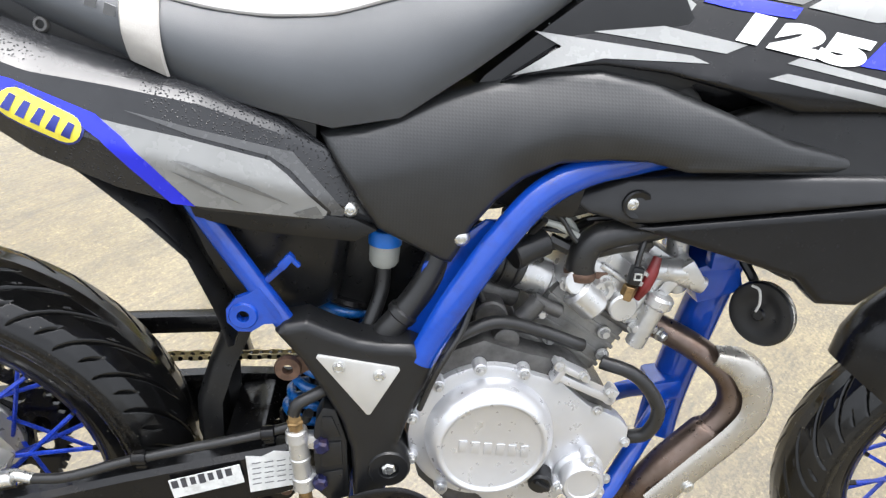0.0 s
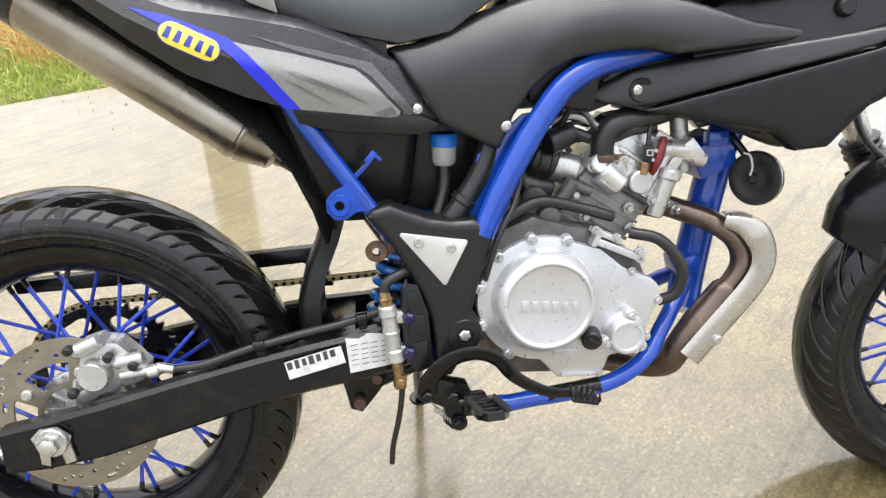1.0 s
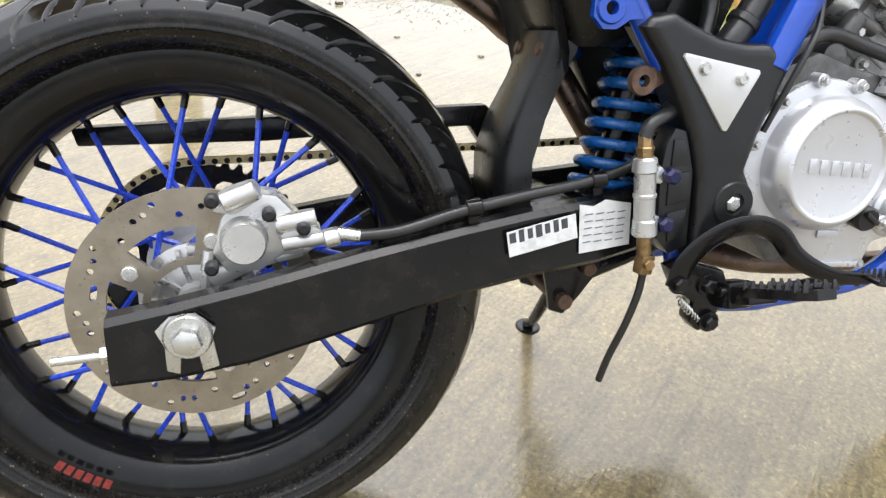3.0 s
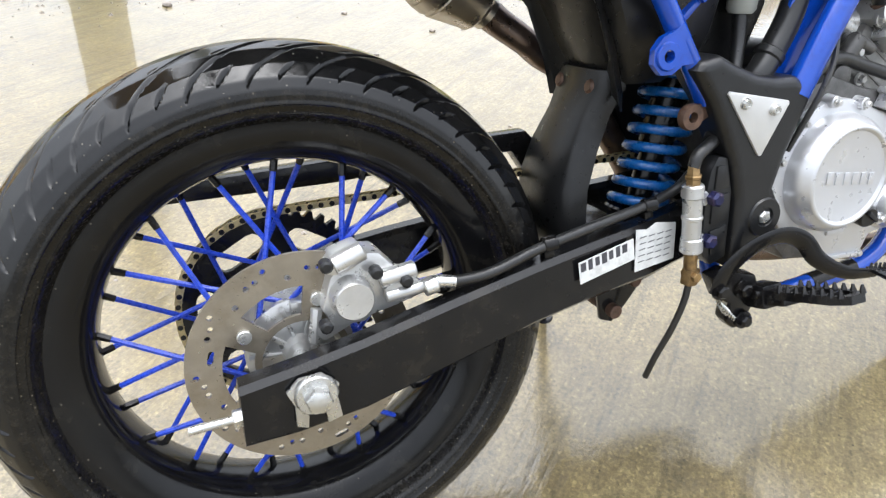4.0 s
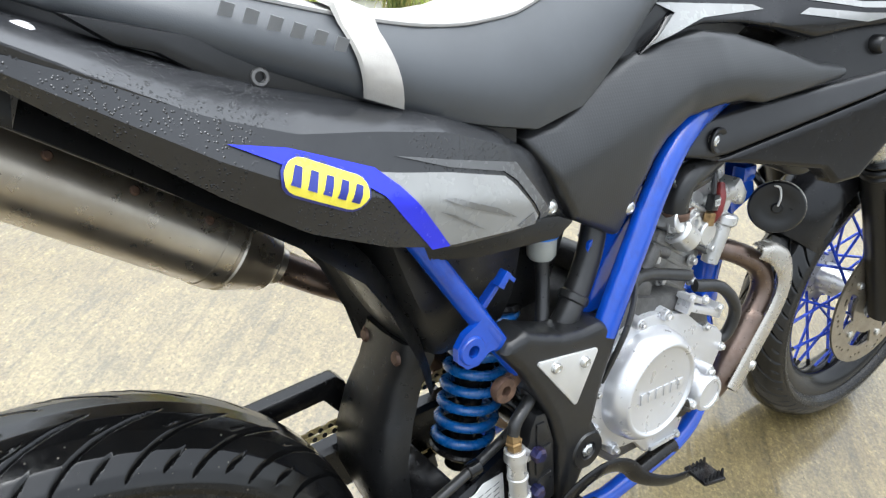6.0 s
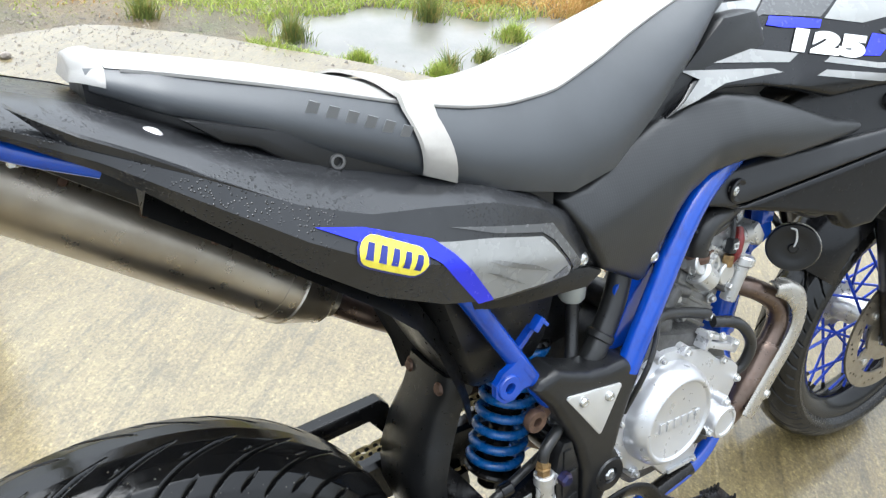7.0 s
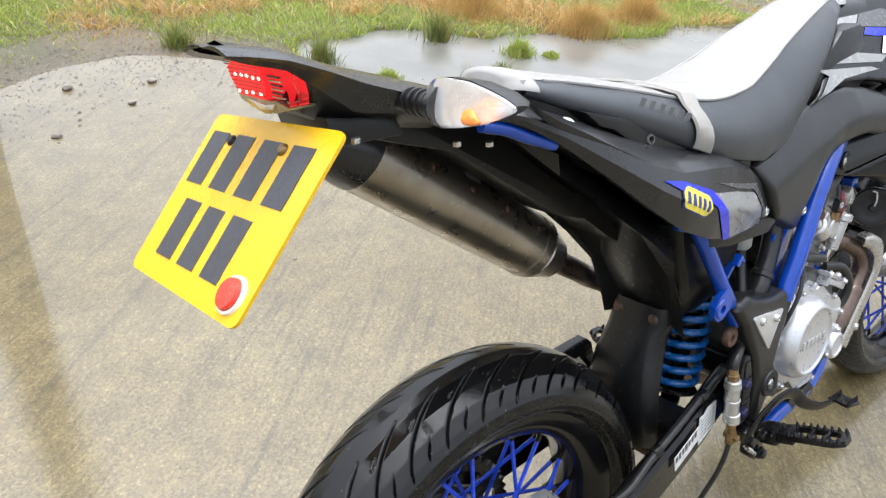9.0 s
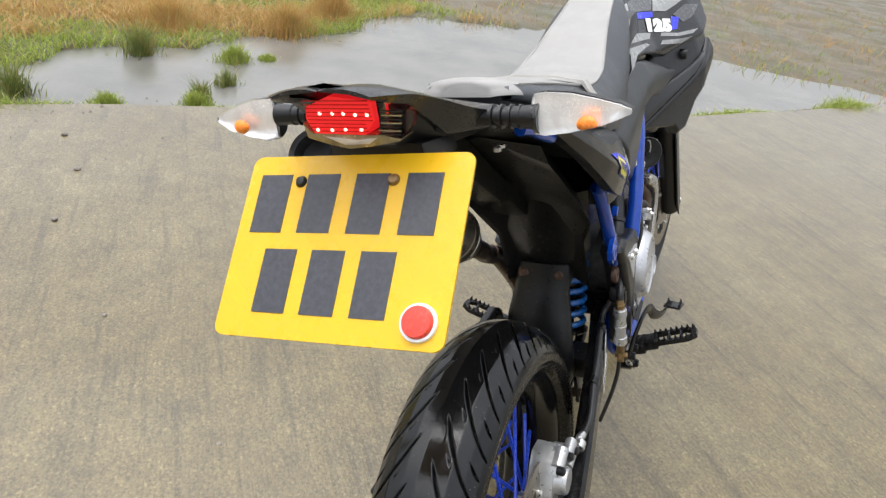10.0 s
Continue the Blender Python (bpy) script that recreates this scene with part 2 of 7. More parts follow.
def carbon():
    m, nt, nodes, links, p = material("ribbed_black_plastic")
    p.inputs["Base Color"].default_value = (0.020, 0.020, 0.021, 1)
    n0 = noise_node(nt, 25.0)
    r0 = ramp(nt, n0.outputs["Fac"], [(0.3, (0.015, 0.0158, 0.0165)), (0.7, (0.021, 0.022, 0.023))])
    links.new(r0.outputs[0], p.inputs["Base Color"])
    p.inputs["Roughness"].default_value = 0.34
    w = nodes.new("ShaderNodeTexWave")
    w.inputs["Scale"].default_value = 95.0
    w.bands_direction = "X"
    w2 = nodes.new("ShaderNodeTexWave")
    w2.inputs["Scale"].default_value = 95.0
    w2.bands_direction = "Z"
    tc = nodes.new("ShaderNodeTexCoord")
    links.new(tc.outputs["Object"], w.inputs["Vector"])
    links.new(tc.outputs["Object"], w2.inputs["Vector"])
    mu = nodes.new("ShaderNodeMath")
    mu.operation = "MULTIPLY"
    links.new(w.outputs["Fac"], mu.inputs[0])
    links.new(w2.outputs["Fac"], mu.inputs[1])
    b = nodes.new("ShaderNodeBump")
    b.inputs["Strength"].default_value = 0.12
    b.inputs["Distance"].default_value = 0.0006
    links.new(mu.outputs[0], b.inputs["Height"])
    links.new(b.outputs[0], p.inputs["Normal"])
    return m


M["carbon"] = carbon()


def wet_concrete():
    """Broomed brown concrete, dark with rain, under a film of water."""
    m, nt, nodes, links, p = material("wet_broomed_concrete")

    def times(one, two, amount=1.0):
        mul = nodes.new("ShaderNodeMixRGB")
        mul.blend_type = "MULTIPLY"
        mul.inputs[0].default_value = amount
        links.new(one.outputs[0], mul.inputs[1])
        links.new(two.outputs[0], mul.inputs[2])
        return mul

    def along(scale, detail, rough, length):
        """Noise drawn out along the broom's way."""
        n = noise_node(nt, scale, detail, rough, None, (length, 1.0, 1.0, 42))
        n.inputs["Vector"].links[0].from_node.vector_type = "TEXTURE"
        return n

    n1 = noise_node(nt, 1.7, 6.0, 0.6)
    c1 = ramp(nt, n1.outputs["Fac"], [(0.30, (0.107, 0.079, 0.030)), (0.52, (0.127, 0.098, 0.042)), (0.75, (0.148, 0.120, 0.057))])
    grit = noise_node(nt, 150.0, 3.0, 0.7)
    col = times(c1, ramp(nt, grit.outputs["Fac"], grey_stops((0.34, 0.70), (0.5, 0.95), (0.66, 1.28))))
    strokes = along(120.0, 2.5, 0.6, 3.6)
    col = times(col, ramp(nt, strokes.outputs["Fac"], grey_stops((0.36, 0.88), (0.64, 1.12))))
    streaks = along(24.0, 3.0, 0.6, 13.0)
    col = times(col, ramp(nt, streaks.outputs["Fac"], grey_stops((0.34, 0.70), (0.44, 1.0), (0.60, 1.0), (0.70, 1.18))))
    blots = noise_node(nt, 9.0, 5.0, 0.65)
    col = times(col, ramp(nt, blots.outputs["Fac"], grey_stops((0.33, 0.80), (0.60, 1.12))))
    v = nodes.new("ShaderNodeTexVoronoi")
    v.inputs["Scale"].default_value = 30.0
    tc = nodes.new("ShaderNodeTexCoord")
    links.new(tc.outputs["Object"], v.inputs["Vector"])
    col = times(col, ramp(nt, v.outputs["Distance"], grey_stops((0.035, 0.2), (0.08, 1.0))), 0.8)
    # light and dark grains; the lightest also stand in for glints of sky
    grain_glints = nodes.new("ShaderNodeTexVoronoi")
    grain_glints.inputs["Scale"].default_value = 210.0
    links.new(tc.outputs["Object"], grain_glints.inputs["Vector"])
    col = times(col, ramp(nt, grain_glints.outputs["Color"], grey_stops((0.15, 0.76), (0.38, 0.97), (0.76, 1.0), (0.90, 1.38))))
    links.new(col.outputs[0], p.inputs["Base Color"])
    p.inputs["Roughness"].default_value = 0.5
    p.inputs["Specular IOR Level"].default_value = 0.3
    # the film: thicker pools lie smooth, a thin film follows grit and strokes
    pool = noise_node(nt, 1.3, 5.0, 0.6)
    p.inputs["Coat Weight"].default_value = 1.0
    p.inputs["Coat IOR"].default_value = 1.5
    p.inputs["Coat Roughness"].default_value = 0.025

    def relief(strength, parts):
        last = None
        for n, d in parts:
            b = nodes.new("ShaderNodeBump")
            b.inputs["Distance"].default_value = d
            if isinstance(strength, float):
                b.inputs["Strength"].default_value = strength
            else:
                links.new(strength.outputs[0], b.inputs["Strength"])
            links.new(n.outputs["Fac"], b.inputs["Height"])
            if last:
                links.new(last.outputs[0], b.inputs["Normal"])
            last = b
        return last

    links.new(relief(0.8, [(strokes, 0.0025), (grit, 0.001), (streaks, 0.010)]).outputs[0], p.inputs["Normal"])
    # standing water by the post, with an uneven rim
    far = nodes.new("ShaderNodeVectorMath")
    far.operation = "DISTANCE"
    far.inputs[1].default_value = (-0.55, 2.0, 0.0)
    links.new(tc.outputs["Object"], far.inputs[0])
    edge = nodes.new("ShaderNodeMath")
    edge.operation = "MULTIPLY_ADD"
    edge.inputs[1].default_value = 0.9
    links.new(pool.outputs["Fac"], edge.inputs[0])
    links.new(far.outputs["Value"], edge.inputs[2])
    dry = nodes.new("ShaderNodeMapRange")
    for name, value in (("From Min", 1.0), ("From Max", 2.1), ("To Min", 0.10), ("To Max", 1.0)):
        dry.inputs[name].default_value = value
    links.new(edge.outputs[0], dry.inputs["Value"])
    thin = times(ramp(nt, pool.outputs["Fac"], grey_stops((0.34, 0.36), (0.62, 0.10))), dry)
    links.new(relief(thin, [(strokes, 0.0012), (streaks, 0.0016), (grit, 0.0013)]).outputs[0], p.inputs["Coat Normal"])
    return m


M["concrete"] = wet_concrete()


def earth():
    m, nt, nodes, links, p = material("wet_earth")
    n1 = noise_node(nt, 1.6, 6.0, 0.6)
    c = ramp(nt, n1.outputs["Fac"], [(0.30, (0.075, 0.078, 0.035)), (0.48, (0.105, 0.085, 0.048)), (0.62, (0.125, 0.088, 0.045)), (0.8, (0.085, 0.095, 0.034))])
    n2 = noise_node(nt, 70.0, 5.0, 0.7)
    c2 = ramp(nt, n2.outputs["Fac"], grey_stops((0.3, 0.6), (0.7, 1.25)))
    mul = nodes.new("ShaderNodeMixRGB")
    mul.blend_type = "MULTIPLY"
    mul.inputs[0].default_value = 1.0
    links.new(c.outputs[0], mul.inputs[1])
    links.new(c2.outputs[0], mul.inputs[2])
    links.new(mul.outputs[0], p.inputs["Base Color"])
    n3 = noise_node(nt, 2.3, 5.0, 0.6)
    wet = ramp(nt, n3.outputs["Fac"], grey_stops((0.42, 0.34), (0.58, 0.65)))
    links.new(wet.outputs[0], p.inputs["Roughness"])
    b = nodes.new("ShaderNodeBump")
    b.inputs["Strength"].default_value = 0.7
    b.inputs["Distance"].default_value = 0.02
    links.new(n2.outputs["Fac"], b.inputs["Height"])
    links.new(b.outputs[0], p.inputs["Normal"])
    return m


M["earth"] = earth()


def blade_material(name, stops):
    m, nt, nodes, links, p = material(name)
    g = nodes.new("ShaderNodeNewGeometry")
    c = ramp(nt, g.outputs["Random Per Island"], stops)
    links.new(c.outputs[0], p.inputs["Base Color"])
    p.inputs["Roughness"].default_value = 0.45
    # light comes through a thin blade
    t = nodes.new("ShaderNodeBsdfTranslucent")
    links.new(c.outputs[0], t.inputs["Color"])
    mix = nodes.new("ShaderNodeMixShader")
    mix.inputs[0].default_value = 0.4
    links.new(p.outputs[0], mix.inputs[1])
    links.new(t.outputs[0], mix.inputs[2])
    links.new(mix.outputs[0], nodes["Material Output"].inputs["Surface"])
    return m


M["deadgrass"] = blade_material("dead_grass", [(0.0, (0.48, 0.30, 0.10)), (0.35, (0.62, 0.42, 0.17)), (0.65, (0.42, 0.22, 0.06)), (1.0, (0.42, 0.40, 0.12))])
M["greengrass"] = blade_material("green_grass", [(0.0, (0.24, 0.34, 0.05)), (0.4, (0.40, 0.46, 0.09)), (0.75, (0.18, 0.25, 0.05)), (1.0, (0.50, 0.43, 0.15))])
M["rush"] = blade_material("dark_rush", [(0.0, (0.10, 0.15, 0.04)), (0.5, (0.20, 0.25, 0.06)), (1.0, (0.34, 0.26, 0.09))])


def puddle_water():
    m, nt, nodes, links, p = material("puddle_water")
    n1 = noise_node(nt, 2.5, 4.0)
    c = ramp(nt, n1.outputs["Fac"], [(0.3, (0.12, 0.118, 0.105)), (0.7, (0.17, 0.163, 0.145))])
    links.new(c.outputs[0], p.inputs["Base Color"])
    p.inputs["Roughness"].default_value = 0.04
    b = nodes.new("ShaderNodeBump")
    b.inputs["Strength"].default_value = 0.12
    b.inputs["Distance"].default_value = 0.01
    links.new(noise_node(nt, 28.0, 2.0).outputs["Fac"], b.inputs["Height"])
    links.new(b.outputs[0], p.inputs["Normal"])
    return m


M["water"] = puddle_water()

# ---- shape helpers ----
def spline(pts, n=8):
    """A smooth line through the points, n steps to a piece."""
    p = [Vector(q) for q in pts]
    p = [p[0] * 2 - p[1]] + p + [p[-1] * 2 - p[-2]]
    made = []
    for i in range(1, len(p) - 2):
        for k in range(n):
            t = k / n
            a, b, c, d = p[i - 1], p[i], p[i + 1], p[i + 2]
            made.append(0.5 * ((2 * b) + (c - a) * t + (2 * a - 5 * b + 4 * c - d) * t * t + (3 * b - a - 3 * c + d) * t ** 3))
    made.append(p[-2])
    return made


def tube(bm, pts, r, seg=10, smooth=6, flat=1.0):
    """A tube along pts, r one radius or one for each point; flat squeezes its section sideways."""
    line = spline(pts, smooth) if smooth and len(pts) > 2 else [Vector(q) for q in pts]
    radii = [r] * len(line) if not isinstance(r, (list, tuple)) else [float(q) for q in np.interp(np.linspace(0, len(r) - 1, len(line)), range(len(r)), r)]
    normal = None
    rings = []
    for i, p in enumerate(line):
        d = (line[min(i + 1, len(line) - 1)] - line[max(i - 1, 0)]).normalized()
        if normal is None:
            normal = d.cross(Vector((0, 1, 0)))
            if normal.length < 0.1:
                normal = d.cross(Vector((1, 0, 0)))
        normal = (normal - d * normal.dot(d)).normalized()
        side = d.cross(normal)
        rings.append([bm.verts.new(p + radii[i] * (normal * math.cos(2 * math.pi * k / seg) + flat * side * math.sin(2 * math.pi * k / seg))) for k in range(seg)])
    for a, b in zip(rings, rings[1:]):
        for k in range(seg):
            bm.faces.new((a[k], a[(k + 1) % seg], b[(k + 1) % seg], b[k]))
    bm.faces.new(rings[0][::-1])
    bm.faces.new(rings[-1])
    return bm


def turned(bm, prof, at, way=(0, 1, 0), seg=32, closed=False):
    """A turned body: prof is (radius, place along the axis), the axis starts at `at` and goes `way`."""
    w = Vector(way).normalized()
    u = w.orthogonal().normalized()
    v = w.cross(u)
    rings = []
    for r, a in prof:
        c = Vector(at) + w * a
        if r < 1e-6:
            rings.append([bm.verts.new(c)])
        else:
            rings.append([bm.verts.new(c + r * (u * math.cos(2 * math.pi * k / seg) + v * math.sin(2 * math.pi * k / seg))) for k in range(seg)])
    pairs = list(zip(rings, rings[1:])) + ([(rings[-1], rings[0])] if closed else [])
    for a, b in pairs:
        for k in range(seg):
            f = [a[k % len(a)], a[(k + 1) % len(a)], b[(k + 1) % len(b)], b[k % len(b)]]
            f = [q for i, q in enumerate(f) if q not in f[:i]]
            if len(f) > 2:
                bm.faces.new(f)
    return bm


def rod(bm, p0, p1, r0, r1=None, seg=16, edge=None):
    """A cylinder or cone with chamfered ends."""
    p0, p1 = Vector(p0), Vector(p1)
    r1 = r0 if r1 is None else r1
    h = (p1 - p0).length
    e = min(r0, r1) * 0.12 if edge is None else edge
    e = min(e, h * 0.4)
    return turned(bm, [(0, 0), (r0 - e, 0), (r0, e), (r1, h - e), (r1 - e, h), (0, h)], p0, p1 - p0, seg)


def round_edges(bm, w, faces=None, angle=30):
    edges = [e for e in bm.edges if len(e.link_faces) == 2 and e.calc_face_angle(0) > radians(angle)]
    if w > 0 and edges:
        bmesh.ops.bevel(bm, geom=edges, offset=w, segments=2, affect="EDGES", profile=0.6, clamp_overlap=True)
    return bm


def block(bm, poly, y0, y1, bevel=0.002):
    """A plate: a polygon in x and z between two y, with rounded edges."""
    one = bmesh.new()
    a = [one.verts.new((x, y0, z)) for x, z in poly]
    b = [one.verts.new((x, y1, z)) for x, z in poly]
    one.faces.new(a)
    one.faces.new(b[::-1])
    for i in range(len(poly)):
        j = (i + 1) % len(poly)
        one.faces.new((a[i], b[i], b[j], a[j]))
    bmesh.ops.recalc_face_normals(one, faces=one.faces)
    round_edges(one, bevel)
    merge(bm, one)
    return bm


def box(bm, centre, size, rot=(0, 0, 0), bevel=0.002):
    one = bmesh.new()
    bmesh.ops.create_cube(one, size=1.0)
    bmesh.ops.scale(one, vec=size, verts=one.verts)
    round_edges(one, bevel)
    bmesh.ops.transform(one, matrix=pose(*centre, *rot), verts=one.verts)
    merge(bm, one)
    return bm


def merge(bm, one):
    me = bpy.data.meshes.new("scratch")
    one.to_mesh(me)
    one.free()
    bm.from_mesh(me)
    bpy.data.meshes.remove(me)


def sheet(bm, poly, yfun, thick=0.003, step=0.012, rim=0.0):
    """A curved panel: the polygon in x and z, laid on y = yfun(x, z), with thickness behind it. rim: radius by which its border rolls in."""
    one = bmesh.new()
    f = one.faces.new([one.verts.new((x, 0, z)) for x, z in poly])
    f.normal_update()
    if rim:
        for w in (0.10, 0.20, 0.30, 0.40):
            bmesh.ops.inset_individual(one, faces=[f], thickness=rim * w, use_even_offset=True)
    for axis in (0, 2):
        lo, hi = min(p[axis // 2] for p in poly), max(p[axis // 2] for p in poly)
        no = (1, 0, 0) if axis == 0 else (0, 0, 1)
        for k in range(1, int((hi - lo) / step) + 1):
            co = [0, 0, 0]
            co[axis] = lo + k * step
            bmesh.ops.bisect_plane(one, geom=one.verts[:] + one.edges[:] + one.faces[:], plane_co=co, plane_no=no)
    sign = 1 if yfun(poly[0][0], poly[0][1]) > 0 else -1
    for v in one.verts:
        v.co.y = yfun(v.co.x, v.co.z)
    border = [e for e in one.edges if len(e.link_faces) == 1]
    if rim:
        p0 = np.array(poly, float)
        way = np.roll(p0, -1, 0) - p0
        for v in one.verts:
            q = np.array((v.co.x, v.co.z)) - p0
            f = np.clip((q * way).sum(1) / np.maximum(1e-12, (way * way).sum(1)), 0, 1)
            d = float(np.sqrt(((q - way * f[:, None]) ** 2).sum(1)).min())
            if d < rim:
                v.co.y -= sign * (rim - math.sqrt(max(0.0, rim * rim - (rim - d) ** 2)))
    back = bmesh.ops.extrude_edge_only(one, edges=border)["geom"]
    for v in back:
        if isinstance(v, bmesh.types.BMVert):
            v.co.y -= sign * thick
    bmesh.ops.recalc_face_normals(one, faces=one.faces)
    merge(bm, one)
    return bm


def loft(bm, rings, close=True, caps=True):
    """Skins rings of equally many points."""
    made = [[bm.verts.new(p) for p in ring] for ring in rings]
    n = len(made[0])
    for a, b in zip(made, made[1:]):
        for k in range(n if close else n - 1):
            bm.faces.new((a[k], a[(k + 1) % n], b[(k + 1) % n], b[k]))
    if caps and close:
        bm.faces.new(made[0][::-1])
        bm.faces.new(made[-1])
    bmesh.ops.recalc_face_normals(bm, faces=bm.faces)
    return bm


def holed(bm, outer, holes, at, y0, y1):
    """A flat ring plate across y with round or long holes; outer and holes are loops of (x, z) about `at`."""
    one = bmesh.new()
    edges = []
    for loop in [outer] + holes:
        vs = [one.verts.new((at[0] + x, y0, at[2] + z)) for x, z in loop]
        edges += [one.edges.new((vs[i], vs[(i + 1) % len(vs)])) for i in range(len(vs))]
    bmesh.ops.triangle_fill(one, use_beauty=True, use_dissolve=False, edges=edges)
    ext = bmesh.ops.extrude_face_region(one, geom=one.faces[:])["geom"]
    for v in ext:
        if isinstance(v, bmesh.types.BMVert):
            v.co.y = y1
    bmesh.ops.recalc_face_normals(one, faces=one.faces)
    merge(bm, one)
    return bm


def circle(r, n=48, cx=0.0, cz=0.0, start=0.0):
    return [(cx + r * math.cos(start + 2 * math.pi * k / n), cz + r * math.sin(start + 2 * math.pi * k / n)) for k in range(n)]


def slot(cx, cz, ang, length, r, n=5):
    """A long round-ended hole."""
    pts = []
    for s in (1, -1):
        for k in range(n + 1):
            a = -math.pi / 2 + math.pi * k / n + (0 if s > 0 else math.pi)
            x, z = s * length / 2 + r * math.cos(a), r * math.sin(a)
            pts.append((cx + x * math.cos(ang) - z * math.sin(ang), cz + x * math.sin(ang) + z * math.cos(ang)))
    return pts


def mesh_of(name, bm, mat, sharp=38, flat=False):
    me = bpy.data.meshes.new(name)
    bmesh.ops.recalc_face_normals(bm, faces=bm.faces)
    bm.to_mesh(me)
    bm.free()
    if not flat:
        me.polygons.foreach_set("use_smooth", [True] * len(me.polygons))
        me.set_sharp_from_angle(angle=radians(sharp))
    me.materials.append(mat)
    return me


def part(name, bm, mat, parent, label="", sharp=38, mirror=False):
    """Links a bmesh as one mesh object under a thing or a part. mirror: also its twin on the other side. Returns the first."""
    if isinstance(mat, str):
        mat = M[mat]
    twin = bm.copy() if mirror else None
    ob = new(name, mesh_of(name, bm, mat, sharp))
    ob.parent = parent
    if label:
        tagged(ob, label)
    if mirror:
        bmesh.ops.scale(twin, vec=(1, -1, 1), verts=twin.verts)
        bmesh.ops.reverse_faces(twin, faces=twin.faces)
        t = new(name, mesh_of(name, twin, mat, sharp))
        t.parent = parent
        if label:
            tagged(t, label)
    return ob


def B():
    return bmesh.new()


def thing(name, bm, mat, label, category, group="", kind="", flat=False):
    ob = new(name, mesh_of(name, bm, M[mat] if isinstance(mat, str) else mat, flat=flat))
    return tagged(ob, label, category, group, kind)


# ---- ground, slab, water, grass ----
def slab_edge(x):
    """y of the slab's far edge."""
    y = float(np.interp(x, [-9, -1.17, -0.5, -0.16, 0.15, 0.5, 0.9, 1.24, 1.54, 1.77, 2.3, 3.43, 4.2, 5.1, 12.6], [-1.1, 2.40, 2.71, 2.87, 3.05, 3.14, 2.92, 2.54, 2.26, 2.0, 1.34, 0.11, -0.52, -1.19, -6.8]))
    return y + 0.05 * noise.noise((x * 1.7, 0.3, 0)) + 0.035 * noise.noise((x * 6, 1.3, 0)) + 0.015 * noise.noise((x * 19, 2.3, 0))


def far_bank(x):
    """y of the puddle's far bank."""
    y = float(np.interp(x, [1.15, 1.5, 1.96, 2.4, 3.0, 3.4, 3.9, 4.4, 5.0, 5.9, 7.0, 9.0], [2.9, 3.22, 3.20, 2.95, 2.82, 2.60, 2.50, 2.55, 1.7, 0.2, -1.4, -3.6]))
    return y + 0.14 * noise.noise((x * 2.1, 7.7, 0)) + 0.05 * noise.noise((x * 7, 5.1, 0))


bm = B()
# one sheet of earth to the horizon, dipping where the long puddle stands
xs = [-400, -80, -20, -8] + [round(-6 + 0.125 * i, 3) for i in range(129)] + [12, 20, 80, 400]
ys = [-400, -80, -20, -8, -4] + [round(-3 + 0.125 * i, 3) for i in range(121)] + [14, 20, 80, 400]


def hollow(x, y):
    """1 in the puddle's bed, 0 outside it."""
    d = y - slab_edge(x)
    a = min(1, max(0, (d - 0.10) / 0.10)) * min(1, max(0, (far_bank(x) - y) / 0.16))
    return a * min(1, max(0, (x - 1.22) / 0.16)) * min(1, max(0, (5.6 - x) / 0.7))


grid = []
for y in ys:
    row = []
    for x in xs:
        z = -0.035 + 0.018 * noise.noise((x * 0.8, y * 0.8, 0)) + 0.012 * noise.noise((x * 2.6, y * 2.6, 3))
        if abs(x) > 7 or y > 13 or y < -3.5:
            z = -0.03
        z -= 0.09 * hollow(x, y)
        row.append(bm.verts.new((x, y, z)))
    grid.append(row)
for a, b in zip(grid, grid[1:]):
    for i in range(len(a) - 1):
        bm.faces.new((a[i], a[i + 1], b[i + 1], b[i]))
thing("ground", bm, "earth", "wet brown earth with thin grass around the concrete", "ground", kind="structure")

bm = B()
edge_pts = [(x, slab_edge(x)) for x in [-9 + 0.15 * i for i in range(145)]]
poly = [(-9, -12), (12.6, -12)] + edge_pts[::-1]
one = [bm.verts.new((x, y, 0.003)) for x, y in poly]
top = bm.faces.new(one)
low = [bm.verts.new((x, y, -0.12)) for x, y in poly]
for i in range(len(poly)):
    j = (i + 1) % len(poly)
    bm.faces.new((one[i], low[i], low[j], one[j]))
thing("pavement", bm, "concrete", "wet broomed tan concrete slab with a ragged far edge", "concrete slab", kind="structure", flat=True)

bm = B()
for i in range(56):
    x = 1.15 + 0.09 * i
    y0 = slab_edge(x)
    ring = [bm.verts.new((x, y0 + 0.02, -0.048)), bm.verts.new((x, max(y0 + 0.1, far_bank(x) + 0.3), -0.048))]
    if i:
        bm.faces.new((last[0], ring[0], ring[1], last[1]))
    last = ring
thing("water", bm, "water", "long shallow puddle of grey rainwater beside the slab", "puddle", kind="structure", flat=True)


# post
bm = B()
prof = [(0, 0), (0.125, 0), (0.125, 0.02), (0.112, 0.05), (0.105, 0.09), (0.103, 2.4), (0.0, 2.4)]
turned(bm, prof, (-0.285, 2.64, -0.01), (0, 0, 1), 40)
thing("concrete_post", bm, "post", "damp grey round concrete post standing on the slab", "post")


